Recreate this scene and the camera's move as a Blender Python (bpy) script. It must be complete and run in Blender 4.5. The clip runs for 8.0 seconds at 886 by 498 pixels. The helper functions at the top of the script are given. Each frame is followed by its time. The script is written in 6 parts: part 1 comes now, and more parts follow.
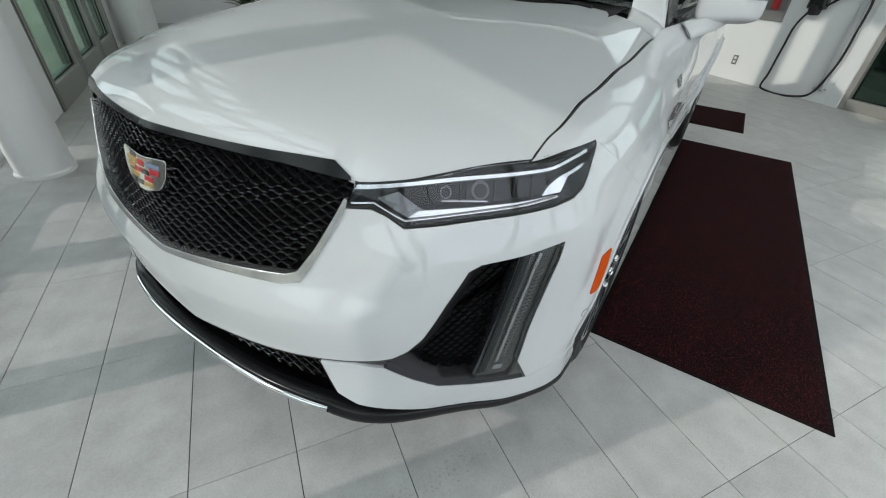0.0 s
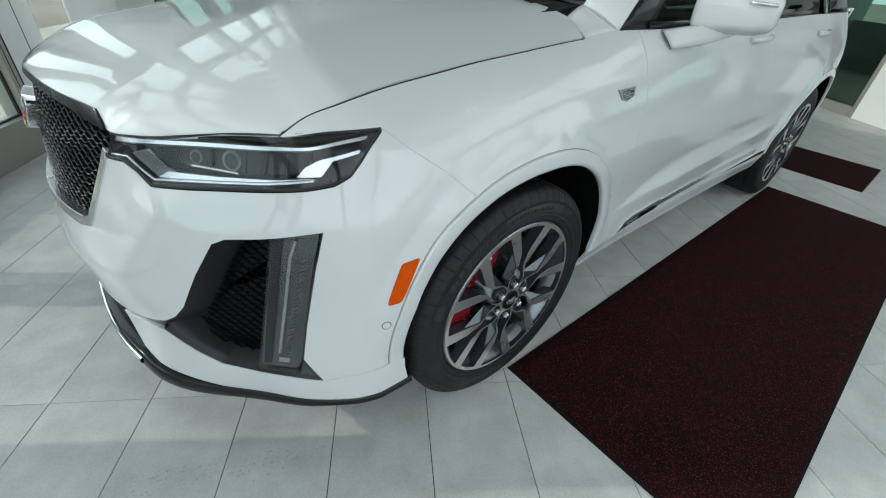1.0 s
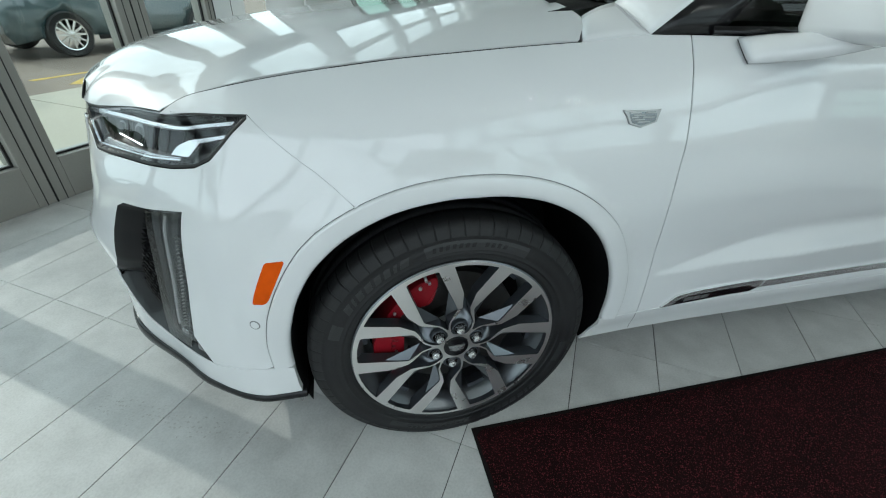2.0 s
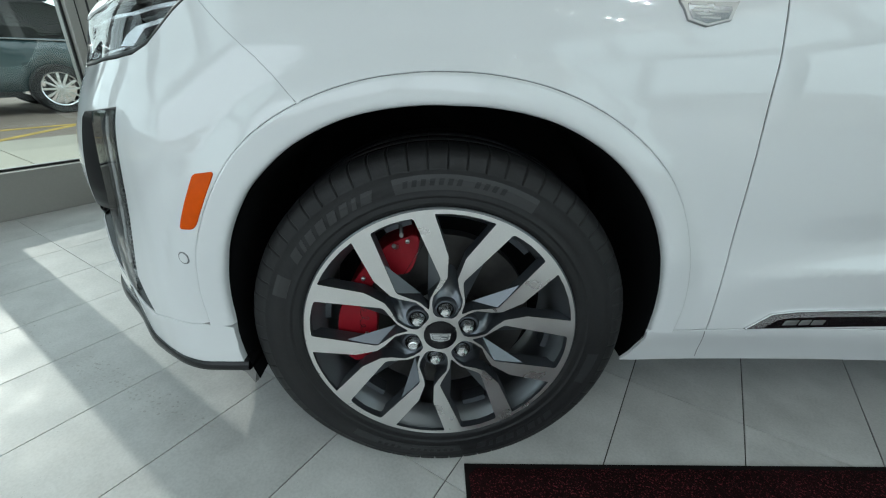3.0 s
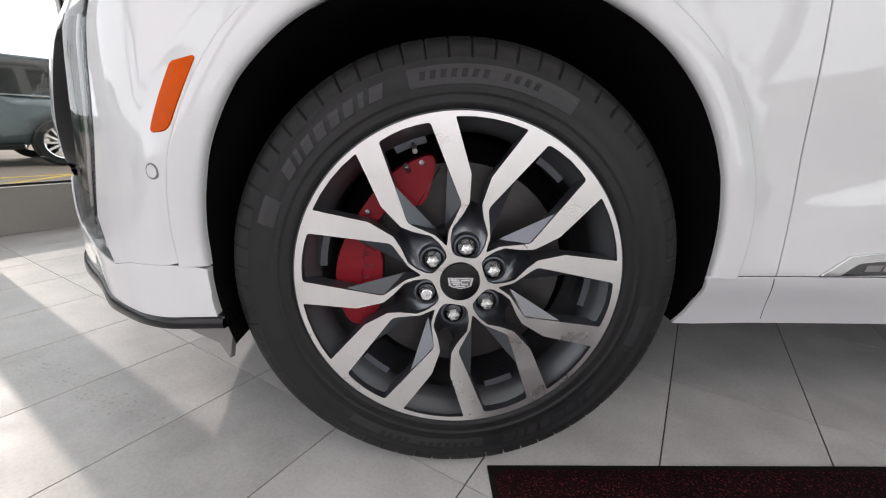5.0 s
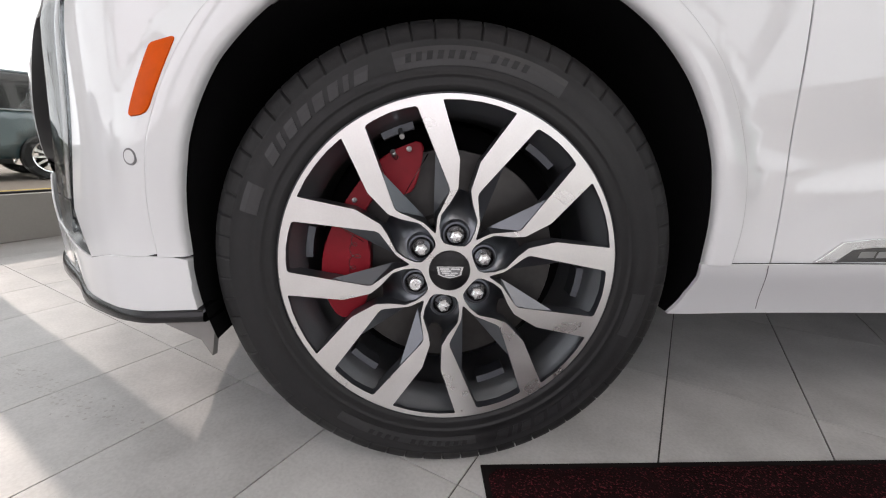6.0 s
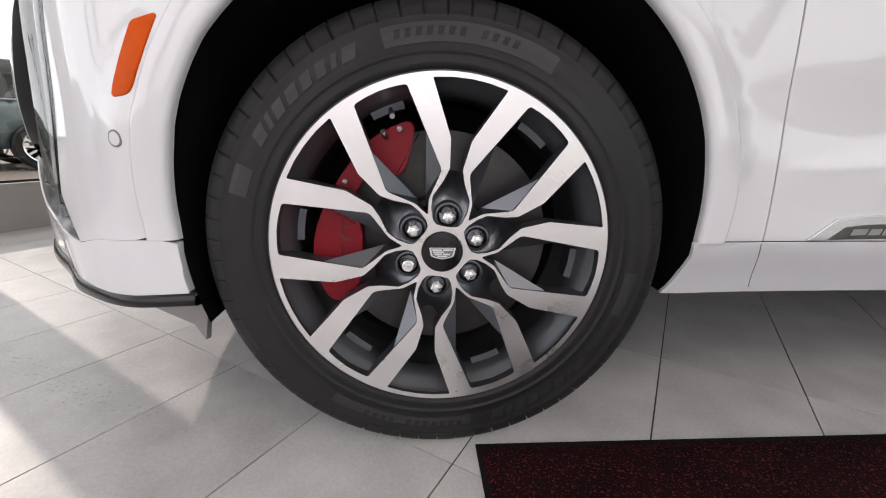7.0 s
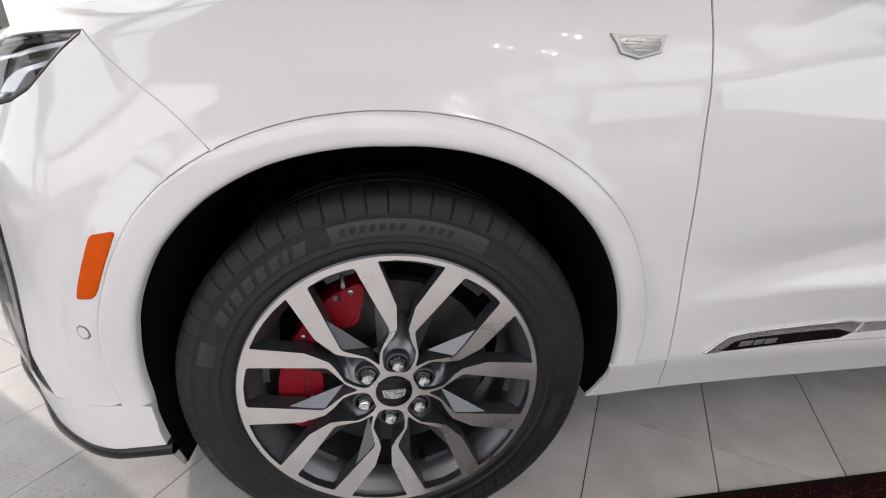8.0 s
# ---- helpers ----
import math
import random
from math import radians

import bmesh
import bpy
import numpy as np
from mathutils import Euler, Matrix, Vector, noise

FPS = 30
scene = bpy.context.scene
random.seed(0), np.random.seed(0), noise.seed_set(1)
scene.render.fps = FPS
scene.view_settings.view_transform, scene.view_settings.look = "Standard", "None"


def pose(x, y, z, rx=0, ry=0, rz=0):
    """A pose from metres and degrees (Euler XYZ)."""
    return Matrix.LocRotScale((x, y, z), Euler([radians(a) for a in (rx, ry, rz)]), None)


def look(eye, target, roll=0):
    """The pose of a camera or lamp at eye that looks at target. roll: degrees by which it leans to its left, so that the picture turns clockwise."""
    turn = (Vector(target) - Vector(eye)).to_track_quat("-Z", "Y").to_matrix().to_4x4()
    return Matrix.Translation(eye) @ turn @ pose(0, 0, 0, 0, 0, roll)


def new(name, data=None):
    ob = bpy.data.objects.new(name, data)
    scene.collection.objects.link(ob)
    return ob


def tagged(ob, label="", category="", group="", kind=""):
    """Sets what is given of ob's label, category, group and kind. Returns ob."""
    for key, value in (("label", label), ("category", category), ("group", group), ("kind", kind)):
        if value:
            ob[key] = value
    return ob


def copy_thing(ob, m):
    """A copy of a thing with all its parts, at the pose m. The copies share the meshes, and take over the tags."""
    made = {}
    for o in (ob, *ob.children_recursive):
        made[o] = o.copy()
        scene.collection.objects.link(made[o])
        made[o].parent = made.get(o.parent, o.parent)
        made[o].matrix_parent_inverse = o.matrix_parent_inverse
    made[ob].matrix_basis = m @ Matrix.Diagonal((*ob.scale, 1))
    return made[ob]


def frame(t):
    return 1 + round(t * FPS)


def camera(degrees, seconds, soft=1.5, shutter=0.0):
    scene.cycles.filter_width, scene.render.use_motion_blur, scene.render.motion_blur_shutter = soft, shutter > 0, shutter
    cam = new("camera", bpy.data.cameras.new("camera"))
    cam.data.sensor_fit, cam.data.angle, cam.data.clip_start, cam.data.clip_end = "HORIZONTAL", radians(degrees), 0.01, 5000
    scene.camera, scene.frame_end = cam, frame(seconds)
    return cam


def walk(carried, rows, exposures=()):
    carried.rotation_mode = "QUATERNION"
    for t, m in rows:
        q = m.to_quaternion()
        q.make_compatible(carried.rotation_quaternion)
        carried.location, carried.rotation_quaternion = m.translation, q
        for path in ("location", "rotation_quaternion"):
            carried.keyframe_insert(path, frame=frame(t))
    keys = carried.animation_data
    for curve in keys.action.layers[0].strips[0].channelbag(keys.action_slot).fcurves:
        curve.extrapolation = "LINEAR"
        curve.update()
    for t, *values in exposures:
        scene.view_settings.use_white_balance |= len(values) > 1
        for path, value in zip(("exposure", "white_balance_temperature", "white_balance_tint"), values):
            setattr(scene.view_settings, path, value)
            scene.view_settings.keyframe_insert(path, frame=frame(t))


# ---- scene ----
from mathutils import geometry

cam = camera(93.8, 8.0, soft=1.1)
# seconds, eye, target, roll
PATH = [
    (0, (-1.367, -0.091, 1.302), (0.037, 0.743, 0.148), 3.3),
    (0.5, (-1.177, -0.439, 1.313), (0.128, 0.591, 0.202), 3.9),
    (1, (-0.856, -0.598, 1.255), (0.255, 0.624, 0.127), 4.8),
    (1.5, (-0.523, -0.713, 1.252), (0.267, 0.726, 0.109), 3.9),
    (1.7, (-0.404, -0.771, 1.237), (0.234, 0.759, 0.117), 3.3),
    (2.8, (-0.041, -0.706, 0.996), (0.068, 1.074, 0.092), 2.6),
    (3, (-0.03, -0.694, 0.904), (0.042, 1.118, 0.059), 2.5),
    (3.5, (-0.059, -0.673, 0.716), (-0.028, 1.195, 0.003), 1.9),
    (4, (-0.062, -0.662, 0.633), (-0.016, 1.24, 0.016), 1.7),
    (4.5, (-0.062, -0.654, 0.608), (0.008, 1.265, 0.05), 1.6),
    (4.7, (-0.062, -0.654, 0.618), (0.015, 1.266, 0.065), 1.9),
    (5.8, (-0.066, -0.649, 0.637), (0.064, 1.262, 0.06), 2.8),
    (6, (-0.053, -0.648, 0.585), (0.068, 1.287, 0.092), 2.0),
    (6.5, (-0.047, -0.651, 0.581), (0.08, 1.28, 0.074), 1.9),
    (7, (-0.044, -0.648, 0.574), (0.089, 1.27, 0.024), 1.5),
    (7.5, (-0.048, -0.64, 0.587), (0.114, 1.253, -0.04), 1.1),
    (7.6, (-0.046, -0.637, 0.639), (0.132, 1.235, -0.045), 1.4),
    (7.7, (-0.045, -0.637, 0.688), (0.158, 1.229, -0.002), 1.4),
    (7.8, (-0.036, -0.633, 0.757), (0.182, 1.228, 0.059), 1.1),
    (7.9, (-0.02, -0.626, 0.844), (0.218, 1.22, 0.112), 1.2),
    (8, (-0.005, -0.631, 0.911), (0.265, 1.217, 0.195), 1.0),
]
# the film's own exposure and white balance on the way: seconds, stops, kelvin, tint
EXPOSURES = [(0.0, -0.34, 6150, 7), (0.5, -0.31, 6000, 3), (1.0, -0.25, 5930, 1), (1.7, -0.21, 5850, -1), (3.0, -0.29, 5860, -1), (3.5, -0.12, 6230, 6), (4.0, -0.01, 6450, 13), (6.0, 0.03, 6700, 20), (7.5, 0.08, 6740, 22), (8.0, 0.02, 6720, 20)]
walk(cam, [(t, look(eye, target, roll)) for t, eye, target, roll in PATH], EXPOSURES)

# ---- sky and sun ----
ROOM_TURN = -33.0  # the building's turn against the car
AZ = radians(ROOM_TURN - 2.4)  # the way in which the sunlight goes
SUN_EL = radians(26.8)
world = bpy.data.worlds.new("sky")
scene.world = world
world.use_nodes = True
wn, wl = world.node_tree.nodes, world.node_tree.links
wn.clear()
sky = wn.new("ShaderNodeTexSky")
sky.sky_type, sky.sun_disc = "NISHITA", False
sky.sun_elevation, sky.sun_rotation = SUN_EL, math.atan2(-math.cos(AZ), -math.sin(AZ))
wco, wmap = wn.new("ShaderNodeTexCoord"), wn.new("ShaderNodeMapping")
wmap.inputs["Scale"].default_value = (1.0, 1.0, 3.0)
wno, wra = wn.new("ShaderNodeTexNoise"), wn.new("ShaderNodeValToRGB")
wno.inputs["Scale"].default_value, wno.inputs["Detail"].default_value = 2.2, 5
wra.color_ramp.elements[0].color = (0.62, 0.62, 0.62, 1)
wra.color_ramp.elements[0].position, wra.color_ramp.elements[1].position = 0.30, 0.50
wmix, wbg, wout = wn.new("ShaderNodeMixRGB"), wn.new("ShaderNodeBackground"), wn.new("ShaderNodeOutputWorld")
wmix.inputs["Color2"].default_value = (22.0, 22.4, 23.2, 1)  # cloud
wbg.inputs["Strength"].default_value = 0.108
wl.new(wco.outputs["Generated"], wmap.inputs["Vector"])
wl.new(wmap.outputs["Vector"], wno.inputs["Vector"])
wl.new(wno.outputs["Fac"], wra.inputs["Fac"])
wl.new(wra.outputs["Color"], wmix.inputs["Fac"])
wl.new(sky.outputs["Color"], wmix.inputs["Color1"])
wl.new(wmix.outputs["Color"], wbg.inputs["Color"])
wl.new(wbg.outputs["Background"], wout.inputs["Surface"])
sun = new("sun", bpy.data.lights.new("sun", "SUN"))
sun.data.energy, sun.data.angle, sun.data.color = 1.6, radians(0.6), (1.0, 0.93, 0.82)
sun.matrix_world = look((0, 0, 0), (math.cos(AZ) * math.cos(SUN_EL), math.sin(AZ) * math.cos(SUN_EL), -math.sin(SUN_EL)))

ROOM = pose(0, 0, 0, 0, 0, ROOM_TURN)

# ---- materials ----
def mat(name, colour, rough=0.5, metal=0.0, vary=0.08, grain=60.0, blotch=4.0, bump=0.0, rough_vary=0.1, coat=0.0, coat_rough=0.03, second=None,
        second_at=0.55, per_piece=0.0, spec=0.5, fade=0.0):
    """A surface with fine grain and broad blotches; second: a colour of scattered specks above second_at."""
    m = bpy.data.materials.new(name)
    m.use_nodes = True
    n, l = m.node_tree.nodes, m.node_tree.links
    b = n["Principled BSDF"]
    co = n.new("ShaderNodeTexCoord")
    fine, broad = n.new("ShaderNodeTexNoise"), n.new("ShaderNodeTexNoise")
    fine.inputs["Scale"].default_value, fine.inputs["Detail"].default_value = grain, 6
    broad.inputs["Scale"].default_value, broad.inputs["Detail"].default_value = blotch, 4
    where = co.outputs["Object"]
    if per_piece:
        info, shift = n.new("ShaderNodeObjectInfo"), n.new("ShaderNodeVectorMath")
        shift.operation = "ADD"
        times = n.new("ShaderNodeMath")
        times.operation, times.inputs[1].default_value = "MULTIPLY", 37.0
        l.new(info.outputs["Random"], times.inputs[0])
        l.new(co.outputs["Object"], shift.inputs[0])
        l.new(times.outputs[0], shift.inputs[1])
        where = shift.outputs[0]
    for t in (fine, broad):
        l.new(where, t.inputs["Vector"])
    mixed = n.new("ShaderNodeMix")
    mixed.data_type = "FLOAT"
    mixed.inputs["Factor"].default_value = 0.6
    l.new(fine.outputs["Fac"], mixed.inputs["A"])
    l.new(broad.outputs["Fac"], mixed.inputs["B"])
    ramp = n.new("ShaderNodeValToRGB")
    e = ramp.color_ramp.elements
    e[0].position, e[1].position = 0.3, 0.7
    e[0].color = (*[c * (1 - vary) for c in colour], 1)
    e[1].color = (*[min(1, c * (1 + vary)) for c in colour], 1)
    l.new(mixed.outputs["Result"], ramp.inputs["Fac"])
    last = ramp.outputs["Color"]
    if per_piece:
        hsv, mr = n.new("ShaderNodeHueSaturation"), n.new("ShaderNodeMapRange")
        mr.inputs["To Min"].default_value, mr.inputs["To Max"].default_value = 1 - per_piece, 1 + per_piece
        l.new(info.outputs["Random"], mr.inputs["Value"])
        l.new(mr.outputs["Result"], hsv.inputs["Value"])
        l.new(last, hsv.inputs["Color"])
        last = hsv.outputs["Color"]
    if second:
        cut, sm = n.new("ShaderNodeValToRGB"), n.new("ShaderNodeMixRGB")
        cut.color_ramp.elements[0].position, cut.color_ramp.elements[1].position = second_at, second_at + 0.06
        l.new(fine.outputs["Fac"], cut.inputs["Fac"])
        l.new(cut.outputs["Color"], sm.inputs["Fac"])
        l.new(last, sm.inputs["Color1"])
        sm.inputs["Color2"].default_value = (*second, 1)
        last = sm.outputs["Color"]
    l.new(last, b.inputs["Base Color"])
    rr = n.new("ShaderNodeMapRange")
    rr.inputs["From Min"].default_value, rr.inputs["From Max"].default_value = 0.3, 0.7
    rr.inputs["To Min"].default_value, rr.inputs["To Max"].default_value = max(0.0, rough * (1 - rough_vary)), min(1.0, rough * (1 + rough_vary))
    l.new(broad.outputs["Fac"], rr.inputs["Value"])
    l.new(rr.outputs["Result"], b.inputs["Roughness"])
    b.inputs["Metallic"].default_value, b.inputs["Coat Weight"].default_value, b.inputs["Coat Roughness"].default_value = metal, coat, coat_rough
    b.inputs["Specular IOR Level"].default_value = spec
    if bump:
        bn = n.new("ShaderNodeBump")
        bn.inputs["Strength"].default_value, bn.inputs["Distance"].default_value = 1.0, bump
        l.new(fine.outputs["Fac"], bn.inputs["Height"])
        l.new(bn.outputs["Normal"], b.inputs["Normal"])
    return m


def glass(name, colour=(1, 1, 1), rough=0.0, clear=0.9):
    """Thin clear sheet: mostly lets light straight through, with a sharp reflection."""
    m = bpy.data.materials.new(name)
    m.use_nodes = True
    n, l = m.node_tree.nodes, m.node_tree.links
    n.clear()
    tr, gl, lw, mx, out = (n.new(k) for k in ("ShaderNodeBsdfTransparent", "ShaderNodeBsdfGlossy", "ShaderNodeLayerWeight", "ShaderNodeMixShader", "ShaderNodeOutputMaterial"))
    tr.inputs["Color"].default_value = (*[c * clear for c in colour], 1)
    gl.inputs["Roughness"].default_value = rough
    power, scale = n.new("ShaderNodeMath"), n.new("ShaderNodeMath")
    power.operation, scale.operation = "POWER", "MULTIPLY_ADD"
    power.inputs[1].default_value, scale.inputs[1].default_value, scale.inputs[2].default_value = 5.0, 0.9, 0.04
    lw.inputs["Blend"].default_value = 0.5
    l.new(lw.outputs["Facing"], power.inputs[0])
    l.new(power.outputs[0], scale.inputs[0])
    l.new(scale.outputs[0], mx.inputs[0])
    l.new(tr.outputs[0], mx.inputs[1])
    l.new(gl.outputs[0], mx.inputs[2])
    l.new(mx.outputs[0], out.inputs[0])
    return m


WHITE = mat("white car paint", (0.62, 0.63, 0.64), 0.45, vary=0.012, grain=400, blotch=1.5, coat=1.0, coat_rough=0.025, rough_vary=0.05)
WHITE.node_tree.nodes["Principled BSDF"].inputs["Coat IOR"].default_value = 1.62
CHROME = mat("bright chrome", (0.82, 0.82, 0.83), 0.09, 1.0, vary=0.03)
GLOSS_BLACK = mat("gloss black plastic", (0.006, 0.006, 0.007), 0.12, coat=1.0, vary=0.1)
MATT_BLACK = mat("textured black plastic", (0.012, 0.012, 0.012), 0.6, vary=0.15, grain=500, bump=0.0004, spec=0.2)
LINER = mat("black wheel well felt", (0.004, 0.004, 0.0045), 0.95, vary=0.4, grain=300, bump=0.001, second=(0.05, 0.05, 0.05), second_at=0.80, spec=0.1)
RUBBER = mat("tyre rubber", (0.0095, 0.0095, 0.0103), 0.58, vary=0.25, grain=140, blotch=7, bump=0.0004, rough_vary=0.2, spec=0.35)
RUBBER_PALE = mat("scuffed tyre rubber", (0.016, 0.016, 0.0175), 0.52, vary=0.25, grain=160, blotch=10, rough_vary=0.2)
MACHINED = mat("machined aluminium", (0.68, 0.672, 0.665), 0.31, 0.9, vary=0.05, grain=350, blotch=12, rough_vary=0.2)
RIM_GREY = mat("dark grey wheel paint", (0.12, 0.13, 0.145), 0.33, 0.85, vary=0.08, grain=500, coat=0.45, coat_rough=0.08)
# the same wheel paint, lightened where the barrel catches light
RIM_LIT = mat("wheel paint lightened for the lit barrel", (0.22, 0.232, 0.25), 0.36, 0.85, vary=0.08, grain=400, coat=0.3, coat_rough=0.1)
# the same wheel paint, with the shade of the recesses put into its colour
RIM_SHADED = mat("wheel paint darkened for recess shade", (0.085, 0.092, 0.105), 0.34, 0.7, vary=0.1, grain=400)
IRON = mat("cast iron brake disc", (0.05, 0.048, 0.047), 0.42, 0.6, vary=0.25, grain=50, blotch=20)
RED = mat("red caliper paint", (0.20, 0.003, 0.010), 0.5, vary=0.12, grain=90, spec=0.25)
AMBER = mat("amber marker lens", (0.57, 0.074, 0.0006), 0.4, vary=0.16, grain=70, blotch=18, spec=0.05, coat=0.05)
GREY_STEEL = mat("grey plated steel", (0.34, 0.34, 0.34), 0.35, 1.0, vary=0.1)
LAMP_DARK = mat("dark lamp housing", (0.012, 0.013, 0.015), 0.3, vary=0.2, spec=0.3)
LAMP_BODY = mat("grey metallised lamp housing", (0.20, 0.21, 0.22), 0.22, 0.9, vary=0.15, grain=80)
LAMP_SILVER = mat("satin silver lamp trim", (0.74, 0.75, 0.76), 0.22, 0.85, vary=0.05)
LAMP_GREY = mat("satin grey lamp trim", (0.20, 0.205, 0.21), 0.26, 0.9, vary=0.08)
LAMP_FACE = mat("grey clear lamp plastic", (0.028, 0.031, 0.035), 0.5, vary=0.25, grain=60, blotch=18, spec=0.2)
CAP_BLACK = mat("black cap plastic", (0.006, 0.006, 0.007), 0.22, vary=0.1, spec=0.3)
GRILLE_BLACK = mat("satin black grille plastic", (0.012, 0.012, 0.013), 0.2, vary=0.15, grain=300, spec=0.5)
VENT_BLACK = mat("satin black plastic", (0.006, 0.006, 0.007), 0.40, vary=0.15, grain=400, spec=0.2)
LAMP_LENS = glass("clear lamp cover", (0.96, 0.97, 1.0), 0.02, 0.95)
SMOKED = glass("smoked lamp cover", (0.80, 0.81, 0.82), 0.03, 0.9)
CAR_GLASS = glass("tinted car glass", (0.30, 0.36, 0.30), 0.0, 0.8)
PANE = glass("window glass", (0.93, 0.97, 0.95), 0.0, 0.96)
TINTED = glass("green tinted door glass", (0.62, 0.78, 0.70), 0.0, 0.75)
CREST_RED = mat("crest red enamel", (0.42, 0.02, 0.03), 0.25, vary=0.05, coat=0.6)
CREST_GOLD = mat("crest gold enamel", (0.60, 0.42, 0.16), 0.3, 0.6, vary=0.08)
CREST_BLUE = mat("crest blue grey enamel", (0.20, 0.28, 0.42), 0.3, 0.3, vary=0.05)
TILE = mat("grey porcelain tile", (0.53, 0.527, 0.516), 0.46, vary=0.20, second=(0.45, 0.445, 0.43), second_at=0.66, grain=150, blotch=8.0, bump=0.00012, per_piece=0.04, rough_vary=0.22)
GROUT = mat("dark grout", (0.075, 0.072, 0.068), 0.9, vary=0.2, grain=200, bump=0.0005)
CARPET = mat("dark red carpet pile", (0.0135, 0.0040, 0.0047), 0.95, vary=0.6, grain=280, blotch=6, bump=0.004, second=(0.135, 0.025, 0.031), second_at=0.585, spec=0.08)
MAT_EDGE = mat("black mat rubber", (0.010, 0.008, 0.008), 0.85, vary=0.2, grain=300, bump=0.0005, spec=0.1)
ALUMINIUM = mat("grey anodised frame", (0.33, 0.32, 0.295), 0.42, 0.35, vary=0.05, grain=80, blotch=2)
# flat grey that stands for the shade in narrow grooves
GROOVE = mat("grey for groove shade", (0.15, 0.15, 0.155), 0.5, vary=0.05)
GASKET = mat("black gasket", (0.012, 0.012, 0.012), 0.6)
WHITE_WALL = mat("white painted plaster", (0.85, 0.85, 0.84), 0.75, vary=0.025, grain=150, blotch=1.2, bump=0.0004)
WHITE_FRAME = mat("white window paint", (0.78, 0.79, 0.79), 0.4, vary=0.03, grain=90)
CEILING = mat("white ceiling paint", (0.86, 0.86, 0.85), 0.85, vary=0.03, grain=40)
CONCRETE_SLAB = mat("pale concrete slabs", (0.42, 0.385, 0.315), 0.85, vary=0.16, grain=30, blotch=1.2, bump=0.002, per_piece=0.06)
CONCRETE = mat("grey concrete", (0.37, 0.345, 0.30), 0.85, vary=0.16, grain=30, blotch=0.8, bump=0.002)
ASPHALT = mat("worn asphalt", (0.22, 0.177, 0.142), 0.9, vary=0.3, grain=60, blotch=0.5, bump=0.004)
YELLOW = mat("faded yellow road paint", (0.50, 0.34, 0.07), 0.8, vary=0.25, grain=40)
STAIN = mat("dried grey dirt", (0.43, 0.42, 0.40), 0.55, vary=0.2)
# black paint lifted to teal: the window's reflected haze is in the colour
BLACK_PAINT = mat("black car paint with pane haze", (0.038, 0.064, 0.070), 0.25, coat=1.0, vary=0.05)
GREY_BOX = mat("grey painted steel", (0.24, 0.23, 0.225), 0.45, 0.3, vary=0.06)
CONDUIT = mat("pale grey conduit", (0.50, 0.51, 0.52), 0.4, 0.2, vary=0.06)
POT = mat("dark glazed pot", (0.03, 0.03, 0.032), 0.3, vary=0.15)
EXT_RED = mat("red enamel", (0.45, 0.02, 0.02), 0.3, coat=0.5)
CABLE = mat("black cable sheath", (0.008, 0.008, 0.009), 0.5)
DIM_WALL = mat("dim green grey wall", (0.26, 0.33, 0.30), 0.7, vary=0.2, grain=10, blotch=0.6)
LEAF = mat("dark green leaf", (0.04, 0.075, 0.03), 0.45, vary=0.3, grain=20)
BARK = mat("dark bark", (0.05, 0.04, 0.03), 0.9, vary=0.3, grain=30, bump=0.003)
SPOT = bpy.data.materials.new("glowing spot")
SPOT.use_nodes = True
SPOT.node_tree.nodes["Principled BSDF"].inputs["Emission Color"].default_value = (1.0, 0.95, 0.88, 1)
SPOT.node_tree.nodes["Principled BSDF"].inputs["Emission Strength"].default_value = 4800.0

# ---- mesh tools ----
def mesh_of(name, verts, faces, normals=None, smooth=True):
    me = bpy.data.meshes.new(name)
    me.from_pydata([tuple(map(float, v)) for v in verts], [], [tuple(map(int, f)) for f in faces])
    me.update()
    for p in me.polygons:
        p.use_smooth = smooth
    if normals is not None:
        me.normals_split_custom_set_from_vertices([tuple(map(float, v)) for v in normals])
    return me


def part(name, data, material, parent, label=""):
    """Links a mesh or a bmesh as one object under a thing or a part."""
    if isinstance(data, bmesh.types.BMesh):
        me = bpy.data.meshes.new(name)
        bmesh.ops.recalc_face_normals(data, faces=data.faces)
        data.to_mesh(me)
        data.free()
    else:
        me = data
    if not me.materials:
        me.materials.append(material)
    ob = new(name, me)
    ob.parent = parent
    if label:
        tagged(ob, label)
    return ob


def thing(name, label, category, at=(0, 0, 0), group="", kind=""):
    ob = new(name)
    ob.location = at
    return tagged(ob, label, category, group, kind)


def block(lo, hi, bevel=0.0, m=None, segments=2):
    """A box between two corners, its edges rounded."""
    bm = bmesh.new()
    bmesh.ops.create_cube(bm, size=1.0)
    lo, hi = Vector(lo), Vector(hi)
    for v in bm.verts:
        v.co = Vector([lo[i] + (v.co[i] + 0.5) * (hi[i] - lo[i]) for i in range(3)])
    if bevel:
        bmesh.ops.bevel(bm, geom=bm.edges[:], offset=bevel, segments=segments, affect="EDGES", profile=0.5)
    if m is not None:
        bmesh.ops.transform(bm, matrix=m, verts=bm.verts)
    return bm


def merged(*bms):
    """Several bmeshes as one."""
    out = bmesh.new()
    for b in bms:
        me = bpy.data.meshes.new("tmp")
        b.to_mesh(me)
        b.free()
        out.from_mesh(me)
        bpy.data.meshes.remove(me)
    return out


